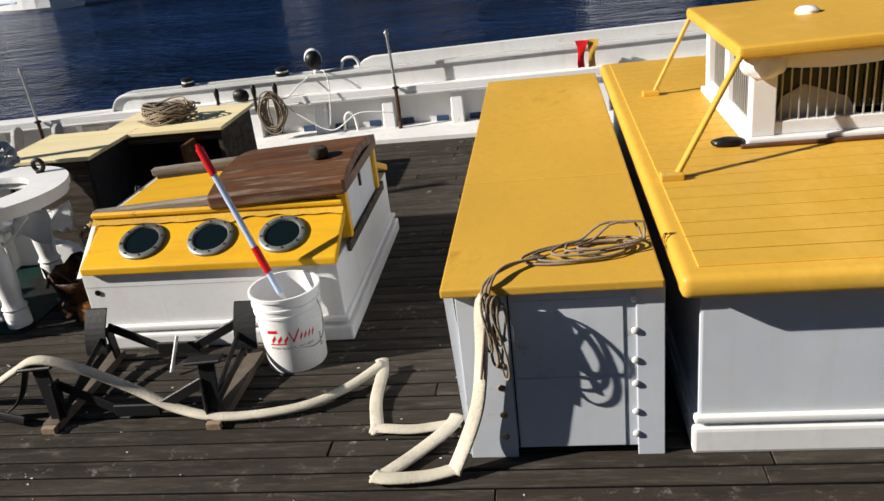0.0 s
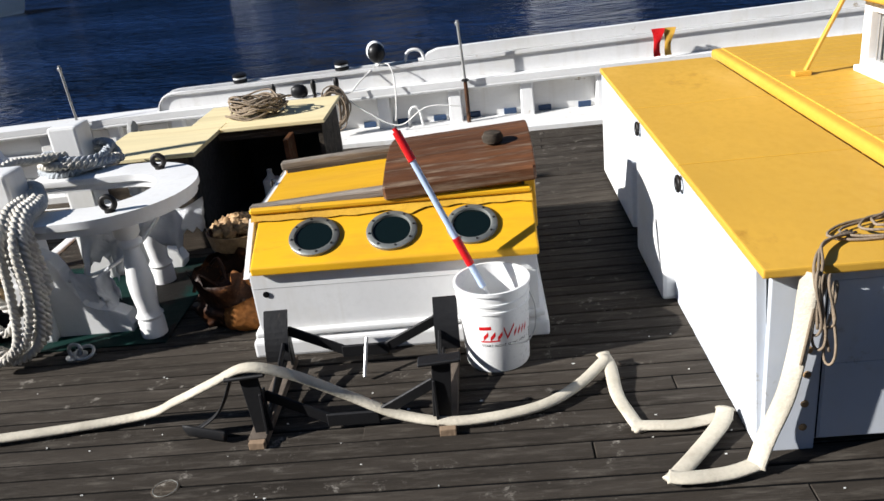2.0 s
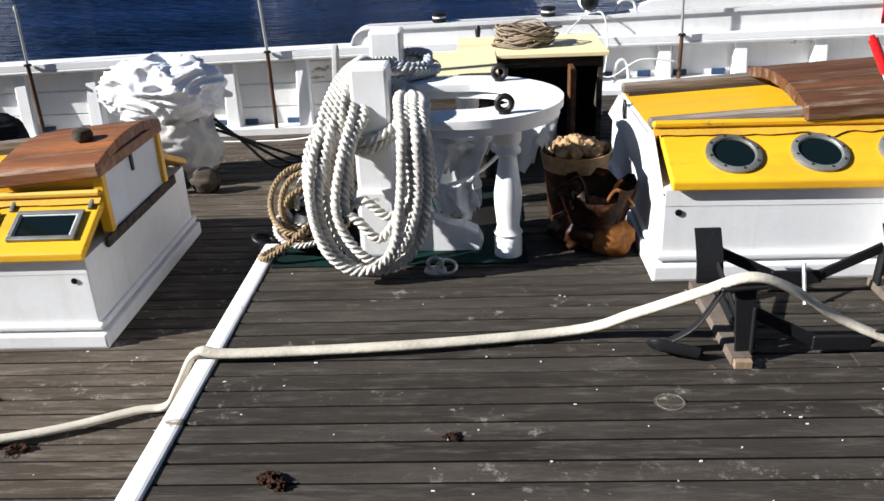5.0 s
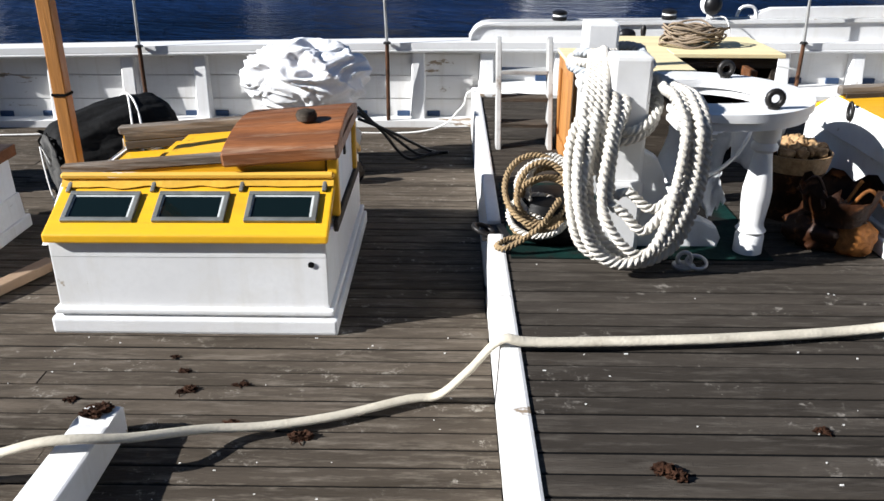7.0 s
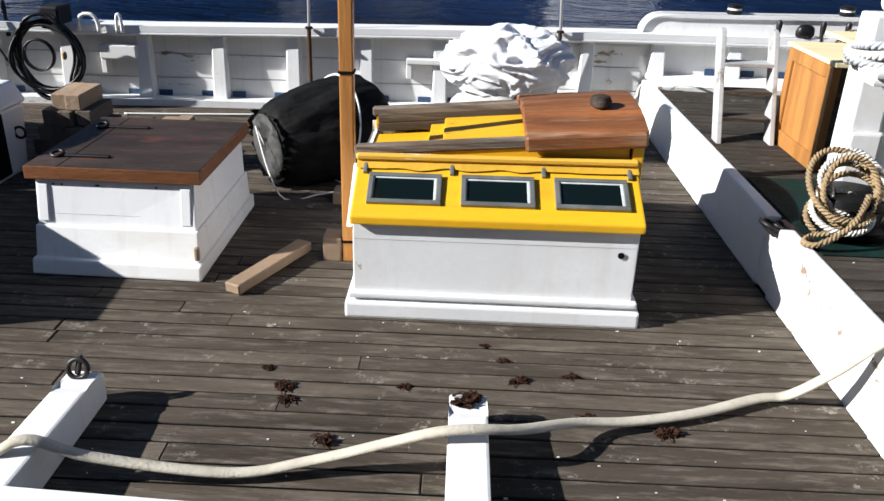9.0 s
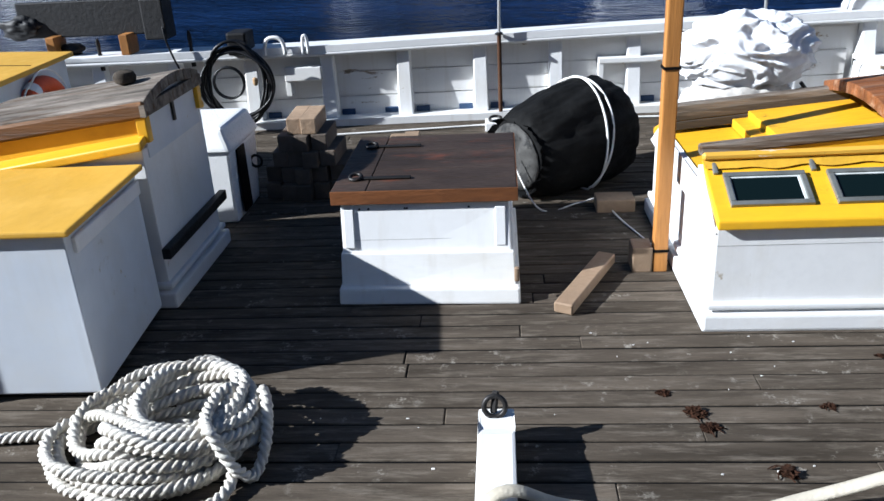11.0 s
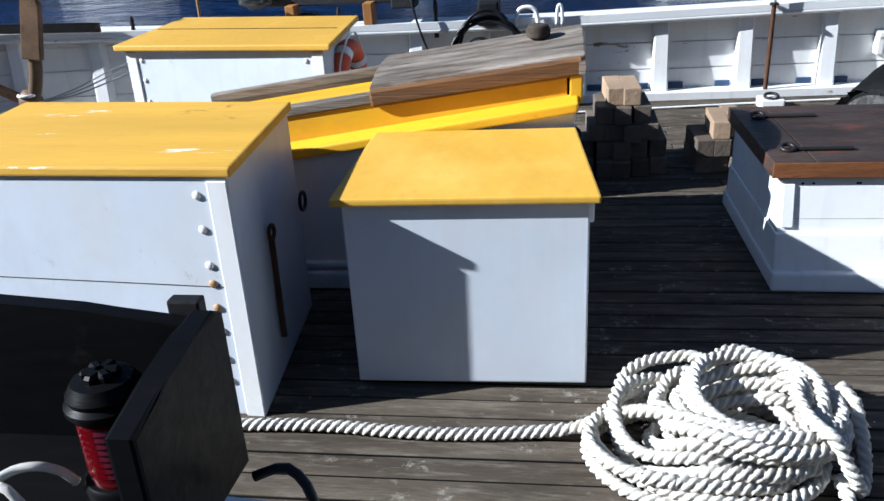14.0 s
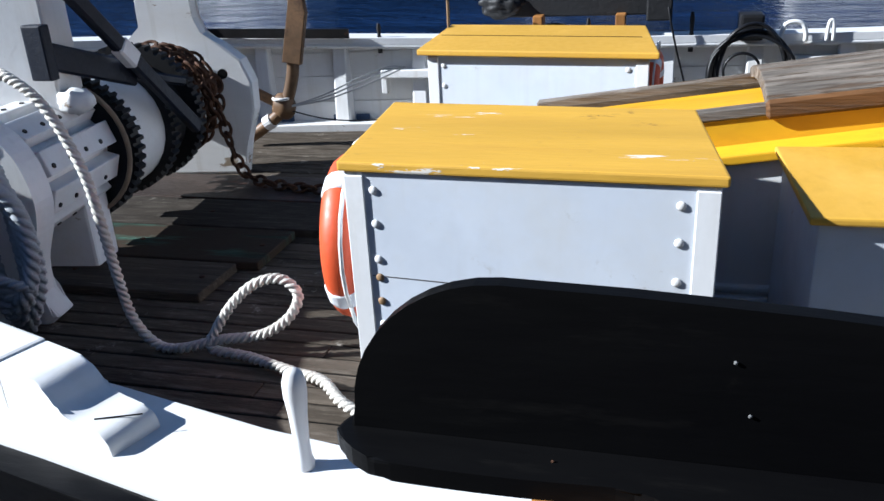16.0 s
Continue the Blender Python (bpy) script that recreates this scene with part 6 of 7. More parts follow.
bmesh.ops.solidify(bm, geom=bm.faces[:], thickness=0.012)
part("torn_rim", bm, RUBBER, fender, "ragged torn rubber rim")
for k, z in enumerate((0.42, 0.47)):
    pts = [fm @ Vector((0.338 * math.cos(a), 0.338 * math.sin(a), z + 0.10 * math.sin(a + 1.1 * k))) for a in (2 * math.pi * j / 24 for j in range(24))]
    part("lashing", tube([Vector((p.x, p.y, max(p.z, 0.012))) for p in curve_through(pts, 0.03, True)], 0.0068, 6, None, 1, True), CORD, fender, "white cord lashing", "all")
part("lashing", tube(curve_through([fm @ Vector((0.02, 0, -0.03)), fm @ Vector((0.05, 0.12, -0.06)), (-5.38, 6.22, 0.02), (-5.15, 6.3, 0.012), (-4.95, 6.42, 0.012), (-4.97, 6.15, 0.012), (-4.85, 5.7, 0.012), (-4.86, 5.42, 0.10)], 0.03), 0.005, 6), CORD, fender, "white cord", "all")

pole = thing("boat_pole", (-4.83, 5.42, 0), "tall square varnished pine pole standing on the deck", "pole")
part("shaft", box(-4.888, -4.824, 5.385, 5.449, 0.0, 3.3, 0.006), WOOD_ORANGE, pole)
for z in (0.10, 0.93):
    part("band", box(-4.892, -4.820, 5.381, 5.453, z, z + 0.012), CAULK, pole)
single("timber_block", box(-4.985, -4.893, 5.38, 5.50, 0.0, 0.125, 0.008), TIMBER, "square timber block beside the pole", "block")
single("timber_block", box(-5.06, -4.85, 6.16, 6.30, 0.0, 0.075, 0.008), TIMBER, "short timber block with a knot behind the pole", "block")
single("plank_offcut", beam((-5.33, 4.98, 0.028), (-5.09, 5.47, 0.045), 0.085, 0.05, 0.006), TIMBER, "weathered plank offcut lying on the deck", "plank")

hatch = thing("deck_hatch", (-5.9, 5.7, 0), "white hatch coaming with a dark teak lid on iron hinges", "hatch")
coam = part("coaming", hexa([(-6.285, 5.165, 0.05), (-5.535, 5.15, 0.05), (-5.535, 6.06, 0.05), (-6.285, 6.06, 0.05)], [(-6.285, 5.235, 0.425), (-5.545, 5.235, 0.425), (-5.545, 6.06, 0.425), (-6.285, 6.06, 0.425)], 0.006), WHITE, hatch)
part("lower_board", hexa([(-6.297, 5.135, 0.0), (-5.518, 5.115, 0.0), (-5.518, 6.08, 0.0), (-6.297, 6.08, 0.0)], [(-6.292, 5.180, 0.215), (-5.528, 5.170, 0.215), (-5.528, 6.07, 0.215), (-6.292, 6.07, 0.215)], 0.006), WHITE_OLD, coam)
part("base_board", hexa([(-6.305, 5.105, 0.0), (-5.503, 5.085, 0.0), (-5.503, 6.10, 0.0), (-6.305, 6.10, 0.0)], [(-6.303, 5.120, 0.072), (-5.505, 5.10, 0.072), (-5.505, 6.10, 0.072), (-6.303, 6.10, 0.072)], 0.010), WHITE_OLD, coam)
for x in (-6.250, -5.585):
    part("cleat", beam((x, 5.192, 0.235), (x, 5.226, 0.405), 0.045, 0.008, 0.003, (0, -1, 0.2)), WHITE, coam)
part("board_seam", beam((-6.286, 5.173, 0.140), (-5.524, 5.163, 0.142), 0.0012, 0.0024, 0), WOOD_DARK, coam)
part("board_seam", beam((-6.27, 5.2055, 0.268), (-5.56, 5.2050, 0.268), 0.0012, 0.0020, 0), STEP_GREY, coam)
part("splinter", box(-5.530, -5.508, 5.098, 5.125, 0.10, 0.165, 0.008), TIMBER, coam, "broken corner showing bare wood")
for x in (-6.20, -6.16, -6.0, -5.99, -5.72):
    part("nail_head", lathe([(0.005, 0), (0.005, 0.002)], (x, 5.229, 0.405), 8, Matrix.Rotation(radians(90), 4, "X")), CAULK, coam)
lidp = None
for x0, x1 in ((-6.318, -6.165), (-6.161, -5.512)):
    n = 1 if lidp is None else 6
    for k in range(n):
        y0, y1 = 5.215 + (6.09 - 5.215) * k / n, 5.215 + (6.09 - 5.215) * (k + 1) / n
        ob = part("lid" if lidp is None else "lid_plank", box(x0, x1, y0, y1 - 0.001, 0.43, 0.495, 0.004), TEAK_DARK, lidp or hatch)
        lidp = lidp or ob
part("front_edge", box(-6.320, -5.510, 5.210, 5.215, 0.432, 0.493, 0.002), TEAK_RIM, lidp, "orange-brown worn edge")
part("side_edge", box(-5.512, -5.507, 5.210, 6.09, 0.432, 0.493, 0.002), TEAK_RIM, lidp, "orange-brown worn edge")
for y in (5.37, 5.88):
    hg = part("hinge", beam((-6.21, y, 0.501), (-5.98, y, 0.501), 0.028, 0.010), IRON, hatch, "black iron strap hinge")
    part("ring", torus((-6.23, y, 0.507), 0.026, 0.009, Matrix.Rotation(radians(15), 4, "X"), 18, 8), IRON, hg, smooth="all")

# Lower rows carry shade in a darker colour; only the top row reads sunlit.
blk_shaded = mesh_of(box(-0.047, 0.047, -0.17, 0.17, -0.048, 0.048, 0.006), "timber_block", TIMBER_DARK)
blk_sunlit = mesh_of(box(-0.047, 0.047, -0.17, 0.17, -0.048, 0.048, 0.006), "timber_block", TIMBER)
rgb = random.Random(3)
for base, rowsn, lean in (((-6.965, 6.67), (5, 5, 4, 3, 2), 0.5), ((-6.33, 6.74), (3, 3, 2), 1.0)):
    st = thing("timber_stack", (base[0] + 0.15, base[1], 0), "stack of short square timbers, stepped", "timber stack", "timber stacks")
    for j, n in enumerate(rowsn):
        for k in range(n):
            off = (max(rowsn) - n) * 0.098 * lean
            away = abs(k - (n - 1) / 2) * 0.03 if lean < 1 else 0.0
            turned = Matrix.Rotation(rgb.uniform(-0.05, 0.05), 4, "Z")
            piece("timber", blk_sunlit if j >= len(rowsn) - 1 else blk_shaded, Matrix.Translation((base[0] + off + k * 0.098 + rgb.uniform(-0.006, 0.006), base[1] + away + rgb.uniform(-0.035, 0.02) + 0.012 * j, 0.049 + j * 0.0975)) @ turned, st)

cool = thing("storage_bin", (-7.25, 6.4, 0), "white plastic bin with a grey stripe and lid", "bin")
part("body", hexa([(-7.40, 6.15, 0), (-7.08, 6.15, 0), (-7.08, 6.60, 0), (-7.40, 6.60, 0)], [(-7.44, 6.12, 0.42), (-7.06, 6.12, 0.42), (-7.06, 6.64, 0.42), (-7.44, 6.64, 0.42)], 0.02), PLASTIC, cool)
part("lid", hexa([(-7.46, 6.10, 0.42), (-7.04, 6.10, 0.42), (-7.04, 6.66, 0.42), (-7.46, 6.66, 0.42)], [(-7.42, 6.14, 0.56), (-7.09, 6.14, 0.56), (-7.09, 6.62, 0.56), (-7.42, 6.62, 0.56)], 0.03, 3), PLASTIC, cool)
part("stripe", box(-7.062, -7.05, 6.22, 6.36, 0.04, 0.41, 0.004), BLACK_PAINT, cool, "dark grey panel")
part("latch", torus((-7.04, 6.5, 0.26), 0.035, 0.009, TURN_Y, 14, 6), BLACK_HOSE, cool, smooth="all")

# thick coil on the open deck, with its lead towards the bow
mass = thing("rope_heap", (-6.72, 4.02, 0), "thick white laid rope in a loose coil on the deck", "rope")
rgc = random.Random(23)
RR = 0.0208


def draped(path, pile):
    """Lay a plan line over what already lies there; pile holds the earlier points."""
    zs = [max([RR] + [min(0.20, q.z + RR * 1.7 * math.sqrt(max(0.0, 1 - ((p.x - q.x) ** 2 + (p.y - q.y) ** 2) / (2.0 * RR) ** 2))) for q in pile if (p.x - q.x) ** 2 + (p.y - q.y) ** 2 < (2.0 * RR) ** 2]) for p in path]
    n = len(zs)
    wide = [max(zs[max(0, i - 1):i + 2]) for i in range(n)]
    soft = [sum(wide[max(0, i - 2):i + 3]) / len(wide[max(0, i - 2):i + 3]) for i in range(n)]
    out = [Vector((p.x, p.y, max(RR, z))) for p, z in zip(path, soft)]
    pile.extend(out)
    return out


pile = []


def ring_turn(cx, cy, rx, ry, ph, over=1.05, skew=0.0):
    flat = []
    for j in range(12):
        a = ph + over * 2 * math.pi * j / 11
        wob = 1 + rgc.uniform(-0.05, 0.05)
        x, y = rx * wob * math.cos(a), ry * wob * math.sin(a)
        flat.append((cx + x + skew * y, cy + y, 0))
    part("turn", rope(draped(curve_through(flat, 0.035), pile), RR, 0.084), ROPE_WHITE, mass, smooth="all")


# wide turns first, leaning towards the rail, then tighter rings, one more open ring on top
for cx, cy, rx, ry, ph, skew in ((-6.76, 4.03, 0.30, 0.22, 0.4, -0.10), (-6.73, 4.07, 0.31, 0.26, 2.0, -0.12), (-6.78, 4.02, 0.275, 0.19, 4.1, -0.08), (-6.71, 4.09, 0.285, 0.24, 5.2, -0.10), (-6.74, 4.10, 0.25, 0.21, 1.3, -0.05),
                                 (-6.63, 4.05, 0.255, 0.165, 1.0, 0.0), (-6.61, 4.06, 0.235, 0.185, 3.0, 0.0), (-6.66, 4.14, 0.20, 0.19, 2.7, 0.0), (-6.605, 4.09, 0.215, 0.175, 3.9, 0.0), (-6.62, 4.14, 0.16, 0.15, 0.9, 0.0), (-6.60, 4.12, 0.175, 0.165, 5.0, 0.0)):
    ring_turn(cx, cy, rx, ry, ph, 1.05, skew)
ring_turn(-6.42, 4.03, 0.085, 0.15, 2.2, 0.8)
for line in ([(-6.42, 3.93, 0.05), (-6.415, 3.86, 0.03), (-6.45, 3.79, RR), (-6.55, 3.755, RR), (-6.70, 3.775, RR), (-6.84, 3.83, RR), (-6.90, 3.90, RR)], [(-6.97, 4.19, 0.07), (-6.945, 4.30, 0.10), (-6.88, 4.36, 0.12), (-6.80, 4.38, 0.13), (-6.72, 4.37, 0.14), (-6.66, 4.30, 0.14)]):
    part("turn", rope(line, RR, 0.084), ROPE_WHITE, mass, smooth="all")
top_turn = [(-6.76, 4.02, 0.16), (-6.785, 4.10, 0.165), (-6.765, 4.20, 0.17), (-6.70, 4.275, 0.18), (-6.62, 4.33, 0.19), (-6.53, 4.285, 0.185), (-6.455, 4.19, 0.175), (-6.43, 4.08, 0.17), (-6.47, 3.98, 0.17), (-6.57, 3.925, 0.175), (-6.69, 3.95, 0.175), (-6.80, 4.01, 0.165), (-6.90, 4.075, 0.14), (-7.0, 4.115, 0.09), (-7.12, 4.12, 0.035)]
forward_run = [
                     (-7.4, 4.10, 0.022), (-7.61, 4.10, 0.022), (-7.89, 4.12, 0.022), (-8.3, 4.10, 0.022), (-8.8, 4.08, 0.024), (-9.12, 4.13, 0.05), (-9.28, 4.26, 0.06), (-9.42, 4.33, 0.04),
                     (-9.64, 4.42, 0.03), (-9.80, 4.44, 0.04), (-9.78, 4.46, 0.11), (-9.71, 4.49, 0.21), (-9.62, 4.51, 0.285), (-9.52, 4.52, 0.305), (-9.455, 4.51, 0.25), (-9.50, 4.49, 0.16), (-9.61, 4.47, 0.095), (-9.76, 4.45, 0.075), (-9.92, 4.43, 0.035), (-10.04, 4.45, 0.03), (-10.13, 4.46, 0.13), (-10.16, 4.46, 0.31), (-10.18, 4.46, 0.51), (-10.22, 4.47, 0.72), (-10.33, 4.48, 0.94), (-10.50, 4.52, 1.04), (-10.62, 4.62, 1.02)]
part("lead", rope(top_turn + forward_run, RR, 0.084), ROPE_WHITE, mass, smooth="all")

# ---- lifebuoys ----
def lifebuoy(c, turn, label, size=1.0):
    t = thing("lifebuoy", c, label, "lifebuoy", "lifebuoys")
    m = Matrix.Translation(c) @ turn @ Matrix.Scale(size, 4)
    bm = torus((0, 0, 0), 0.225, 0.062, None, 40, 14)
    bm.transform(m)
    ringp = part("ring", bm, RING_RED, t, smooth="all")
    for k in range(4):
        bm = bmesh.new()
        tube([Vector((0.225 * math.cos(a), 0.225 * math.sin(a), 0)) for a in (k * math.pi / 2 + 0.4 + 0.05 * j for j in range(6))], 0.0655, 14, bm)
        bm.transform(m)
        part("band", bm, CLOTH, ringp, "white band", "all")
    for k in range(4):
        a0 = k * math.pi / 2 + 0.52
        pts = [Vector(((0.30 + 0.03 * math.sin(math.pi * j / 6)) * math.cos(a0 + j * 0.262), (0.30 + 0.03 * math.sin(math.pi * j / 6)) * math.sin(a0 + j * 0.262), 0.03)) for j in range(7)]
        bm = tube(pts, 0.007, 6)
        bm.transform(m)
        part("grab_line", bm, CORD, t, smooth="all")
    return t


lifebuoy((-9.235, 4.56, 0.475), Matrix.Rotation(radians(8), 4, "Z") @ TURN_X, "red-orange lifebuoy with white bands hung on a box")
lifebuoy((-8.27, 6.52, 0.58), Matrix.Rotation(radians(-4), 4, "Z") @ TURN_X, "red-orange lifebuoy with white rope on a box", 0.8)

# ---- windlass on the foredeck ----
WM = Matrix.Translation((-10.90, 5.68, 0)) @ Matrix.Rotation(radians(8.8), 4, "Z")
wind = thing("windlass", (-10.9, 5.68, 0), "white wooden windlass with black toothed rims and rusty chain", "windlass")


def wpart(name, bm, mat, parent=None, label="", smooth=False):
    bm.transform(WM)
    return part(name, bm, mat, parent or wind, label, smooth)


cheek = [(-0.42, 0.0), (0.22, 0.0), (0.26, 0.20), (0.34, 0.42), (0.345, 0.60), (0.29, 0.74), (0.17, 0.84), (0.04, 0.90), (0.0, 1.0), (0.0, 1.75), (-0.32, 1.75), (-0.32, 0.95), (-0.45, 0.86), (-0.58, 0.76), (-0.66, 0.60), (-0.62, 0.40), (-0.50, 0.2)]
low_cheek = [(-0.52, 0.0), (0.10, 0.0), (0.075, 0.12), (0.08, 0.25), (0.14, 0.42), (0.155, 0.56), (0.11, 0.72), (0.0, 0.84), (-0.15, 0.91), (-0.35, 0.92), (-0.55, 0.86), (-0.68, 0.74), (-0.74, 0.58), (-0.70, 0.38), (-0.60, 0.2)]
wpart("cheek", extrude(cheek, "y", 1.02, 1.15, 0.018), WHITE_OLD, None, "white curved cheek timber")
wpart("cheek", extrude([(p.x, p.y) for p in curve_through([(u, v, 0) for u, v in low_cheek], 0.035)], "y", -1.13, -1.0, 0.018), WHITE, None, "white curved cheek timber")
wpart("bitt_post", box(-0.27, 0.055, -0.62, -0.42, 0.0, 1.8, 0.015), WHITE)
for x, y, z in ((-0.10, -1.135, 0.82), (0.17, 1.0, 0.66)):
    wpart("bearing_hole", lathe([(0.032, 0), (0.032, 0.012)], (x, y - 0.002, z), 18, TURN_Y), CAULK)
barrel = wpart("barrel", lathe([(0.215, 0), (0.215, 1.98)], (-0.12, 0.99, 0.56), 12, TURN_Y), WHITE_OLD, None, "white barrel of staves")
for k in range(10):
    a = 2 * math.pi * k / 10
    bm = box(-0.055, 0.055, -0.97, -0.41, 0.205, 0.272, 0.008)
    bm.transform(Matrix.Translation((-0.12, 0, 0.56)) @ Matrix.Rotation(a, 4, "Y"))
    wpart("whelp", bm, WHITE, barrel)
    for y in (-0.93, -0.8, -0.67, -0.54):
        bm = lathe([(0.011, 0.271), (0.011, 0.278)], (0, 0, 0), 8)
        bm.transform(Matrix.Translation((-0.12, 0, 0.56)) @ Matrix.Rotation(a, 4, "Y") @ Matrix.Translation((0.02, y, 0)))
        wpart("bolt", bm, IRON, barrel)


def toothed(y, r, w, teeth, mat, nm):
    out = []
    for k in range(teeth):
        a = 2 * math.pi * k / teeth
        for f, rr2 in ((0.0, r - 0.02), (0.35, r - 0.02), (0.45, r), (0.8, r)):
            out.append((-0.12 + rr2 * math.cos(a + f * 2 * math.pi / teeth), 0.56 + rr2 * math.sin(a + f * 2 * math.pi / teeth)))
    return wpart(nm, extrude(out, "y", y, y + w), mat, None, "black toothed iron rim")


toothed(-0.40, 0.365, 0.08, 48, BLACK_STEEL, "ratchet_rim")
toothed(0.02, 0.37, 0.08, 48, BLACK_STEEL, "ratchet_rim")
toothed(0.34, 0.385, 0.08, 48, BLACK_STEEL, "ratchet_rim")
for y0, y1, r, m in ((-0.32, 0.02, 0.315, WHITE_OLD), (0.10, 0.34, 0.30, BLACK_STEEL), (0.42, 1.0, 0.22, WHITE_OLD)):
    wpart("drum", lathe([(r, 0), (r, y1 - y0)], (-0.12, y1, 0.56), 28, TURN_Y), m, None, "", True)
# chain: links round the drum, then down to the deck
link = torus((0, 0, 0), 0.030, 0.0105, None, 14, 7)
for v in link.verts:
    v.co.x *= 1.45
link_mesh = mesh_of(link, "link", RUST, True)
chain = thing("anchor_chain", (-10.9, 6.2, 0.5), "rusty anchor chain wound on the windlass and led over the deck", "chain")
line = []
for k in range(5 * 20):
    a = -2 * math.pi * k / 20 - 0.2
    line.append(WM @ Vector((-0.12 + 0.285 * math.cos(a), 0.48 + 0.085 * k / 20, 0.56 + 0.285 * math.sin(a))))
for k in range(2 * 18):
    a = -2 * math.pi * k / 18 + 0.4
    line.append(WM @ Vector((-0.12 + 0.335 * math.cos(a), 0.80 - 0.11 * k / 18, 0.56 + 0.33 * math.sin(a))))
tail = curve_through([line[-1], WM @ Vector((0.26, 0.62, 0.50)), WM @ Vector((0.30, 0.62, 0.30)), WM @ Vector((0.36, 0.66, 0.10)), (-10.35, 6.28, 0.07), (-10.15, 6.25, 0.07), (-9.9, 6.2, 0.06)], 0.065)
line += tail[1:]
for k, (p, q) in enumerate(zip(line, line[1:])):
    dd = (q - p).normalized()
    piece("link", link_mesh, Matrix.Translation((p + q) / 2) @ dd.to_track_quat("X", "Z").to_matrix().to_4x4() @ Matrix.Rotation(radians(45 + 90 * (k % 2)), 4, "X"), chain)
# brake bars and pawl
bar = part("brake_bar", beam((-10.76, 5.04, 1.03), (-10.66, 5.50, 0.87), 0.05, 0.115, 0.010), NAVY_STEEL, wind, "dark navy brake bar")
part("bar_bracket", box(-10.80, -10.70, 4.985, 5.04, 0.93, 1.16, 0.010), NAVY_STEEL, bar)
part("brake_strap", beam((-10.66, 5.50, 0.87), (-10.60, 5.80, 0.78), 0.05, 0.045, 0.010), NAVY_STEEL, bar)
lever = part("brake_lever", beam((-10.60, 4.98, 1.37), (-10.60, 5.86, 0.525), 0.05, 0.075, 0.010), NAVY_STEEL, wind, "dark navy iron lever")
part("lever_sleeve", beam((-10.60, 5.33, 1.034), (-10.60, 5.425, 0.943), 0.062, 0.088, 0.010), WHITE, lever)
part("pawl", beam((-10.93, 5.10, 0.815), (-10.74, 5.12, 0.845), 0.08, 0.06, 0.014), WHITE_OLD, wind)
part("pawl_head", lump((-10.70, 5.10, 0.825), (0.085, 0.06, 0.06), 0.25, 2, 3, 2), WHITE_OLD, wind, "worn white pawl casting", "all")
wpart("belt", torus((-0.12, -0.43, 0.56), 0.335, 0.012, TURN_Y, 40, 6), ROPE_GREY, None, "worn hoop", "all")
bed = thing("windlass_bed", (-10.9, 5.7, 0), "thick bed planks under the windlass, worn green paint over brown wood", "bed planks")
for x1, y0, y1, m in ((-9.75, 6.10, 6.55, TEAK_DARK), (-9.85, 5.66, 6.08, PLANK_DARK), (-10.0, 5.22, 5.64, GREEN), (-10.1, 4.86, 5.20, WOOD_DARK)):
    plank = part("bed_plank", box(-11.9, x1, y0, y1, 0.002, 0.045, 0.008), m, bed)
    for x in (x1 - 0.08, x1 - 0.75):
        part("spike_head", lathe([(0.014, 0.0), (0.014, 0.003), (0.008, 0.006)], (x, (y0 + y1) / 2, 0.045), 12), RUST, plank)
hank = thing("rope_hank", (-10.58, 4.46, 0), "thick pale blue-grey rope hung on the windlass cheek", "rope")
for k in range(5):
    wide, tall, low = 0.085 + 0.018 * (k % 3), 0.36 - 0.035 * k, 0.40 + 0.012 * k
    pts = [(-10.64 + 0.028 * k + wide * math.sin(a), 4.46 - 0.026 * k + 0.012 * math.cos(2 * a + k), low + tall * math.cos(a)) for a in (2 * math.pi * j / 14 for j in range(14))]
    part("loop", rope(pts, 0.030, 0.12, None, True), ROPE_BLUE, hank, smooth="all")
part("lashing", rope([(-10.76, 4.44, 0.34), (-10.66, 4.33, 0.36), (-10.53, 4.30, 0.33), (-10.45, 4.34, 0.29), (-10.50, 4.40, 0.27)], 0.022, 0.09), ROPE_BLUE, hank, smooth="all")

anchor = thing("anchor", (-10.85, 7.4, 0), "brown iron anchor leaning by the bulwark", "anchor")
part("shank", beam((-11.55, 7.25, 0.72), (-10.86, 7.42, 0.30), 0.05, 0.07, 0.012), ANCHOR_BROWN, anchor)
part("crown", lump((-10.85, 7.42, 0.30), (0.09, 0.07, 0.10), 0.15, 1.5, 3, 2), ANCHOR_BROWN, anchor, smooth="all")
part("arm", tube(curve_through([(-11.14, 7.40, 0.07), (-11.0, 7.42, 0.16), (-10.85, 7.42, 0.29), (-10.76, 7.42, 0.50), (-10.72, 7.42, 0.75), (-10.66, 7.42, 1.15)], 0.04), 0.045, 10), ANCHOR_BROWN, anchor, smooth="all")
part("fluke", extrude([(-10.80, 0.62), (-10.66, 0.60), (-10.58, 0.95), (-10.62, 1.25), (-10.70, 1.02)], "y", 7.36, 7.41, 0.008), ANCHOR_BROWN, anchor)
part("band", lathe([(0.055, -0.03), (0.055, 0.03)], (-10.98, 7.42, 0.18), 14, Matrix.Rotation(radians(60), 4, "Y")), WHITE_OLD, anchor)
part("seizing", torus((-10.85, 7.40, 0.36), 0.06, 0.012, None, 18, 6), CORD, anchor, smooth="all")
for k in range(3):
    part("wire", tube(curve_through([(-10.80, 7.38, 0.30), (-10.55, 7.50, 0.33 + 0.02 * k), (-10.32, 7.62, 0.40 + 0.035 * k), (-10.15, 7.75, 0.46 + 0.03 * k), (-10.05, 7.86, 0.50)], 0.04), 0.0055, 6), GALV, anchor, smooth="all")
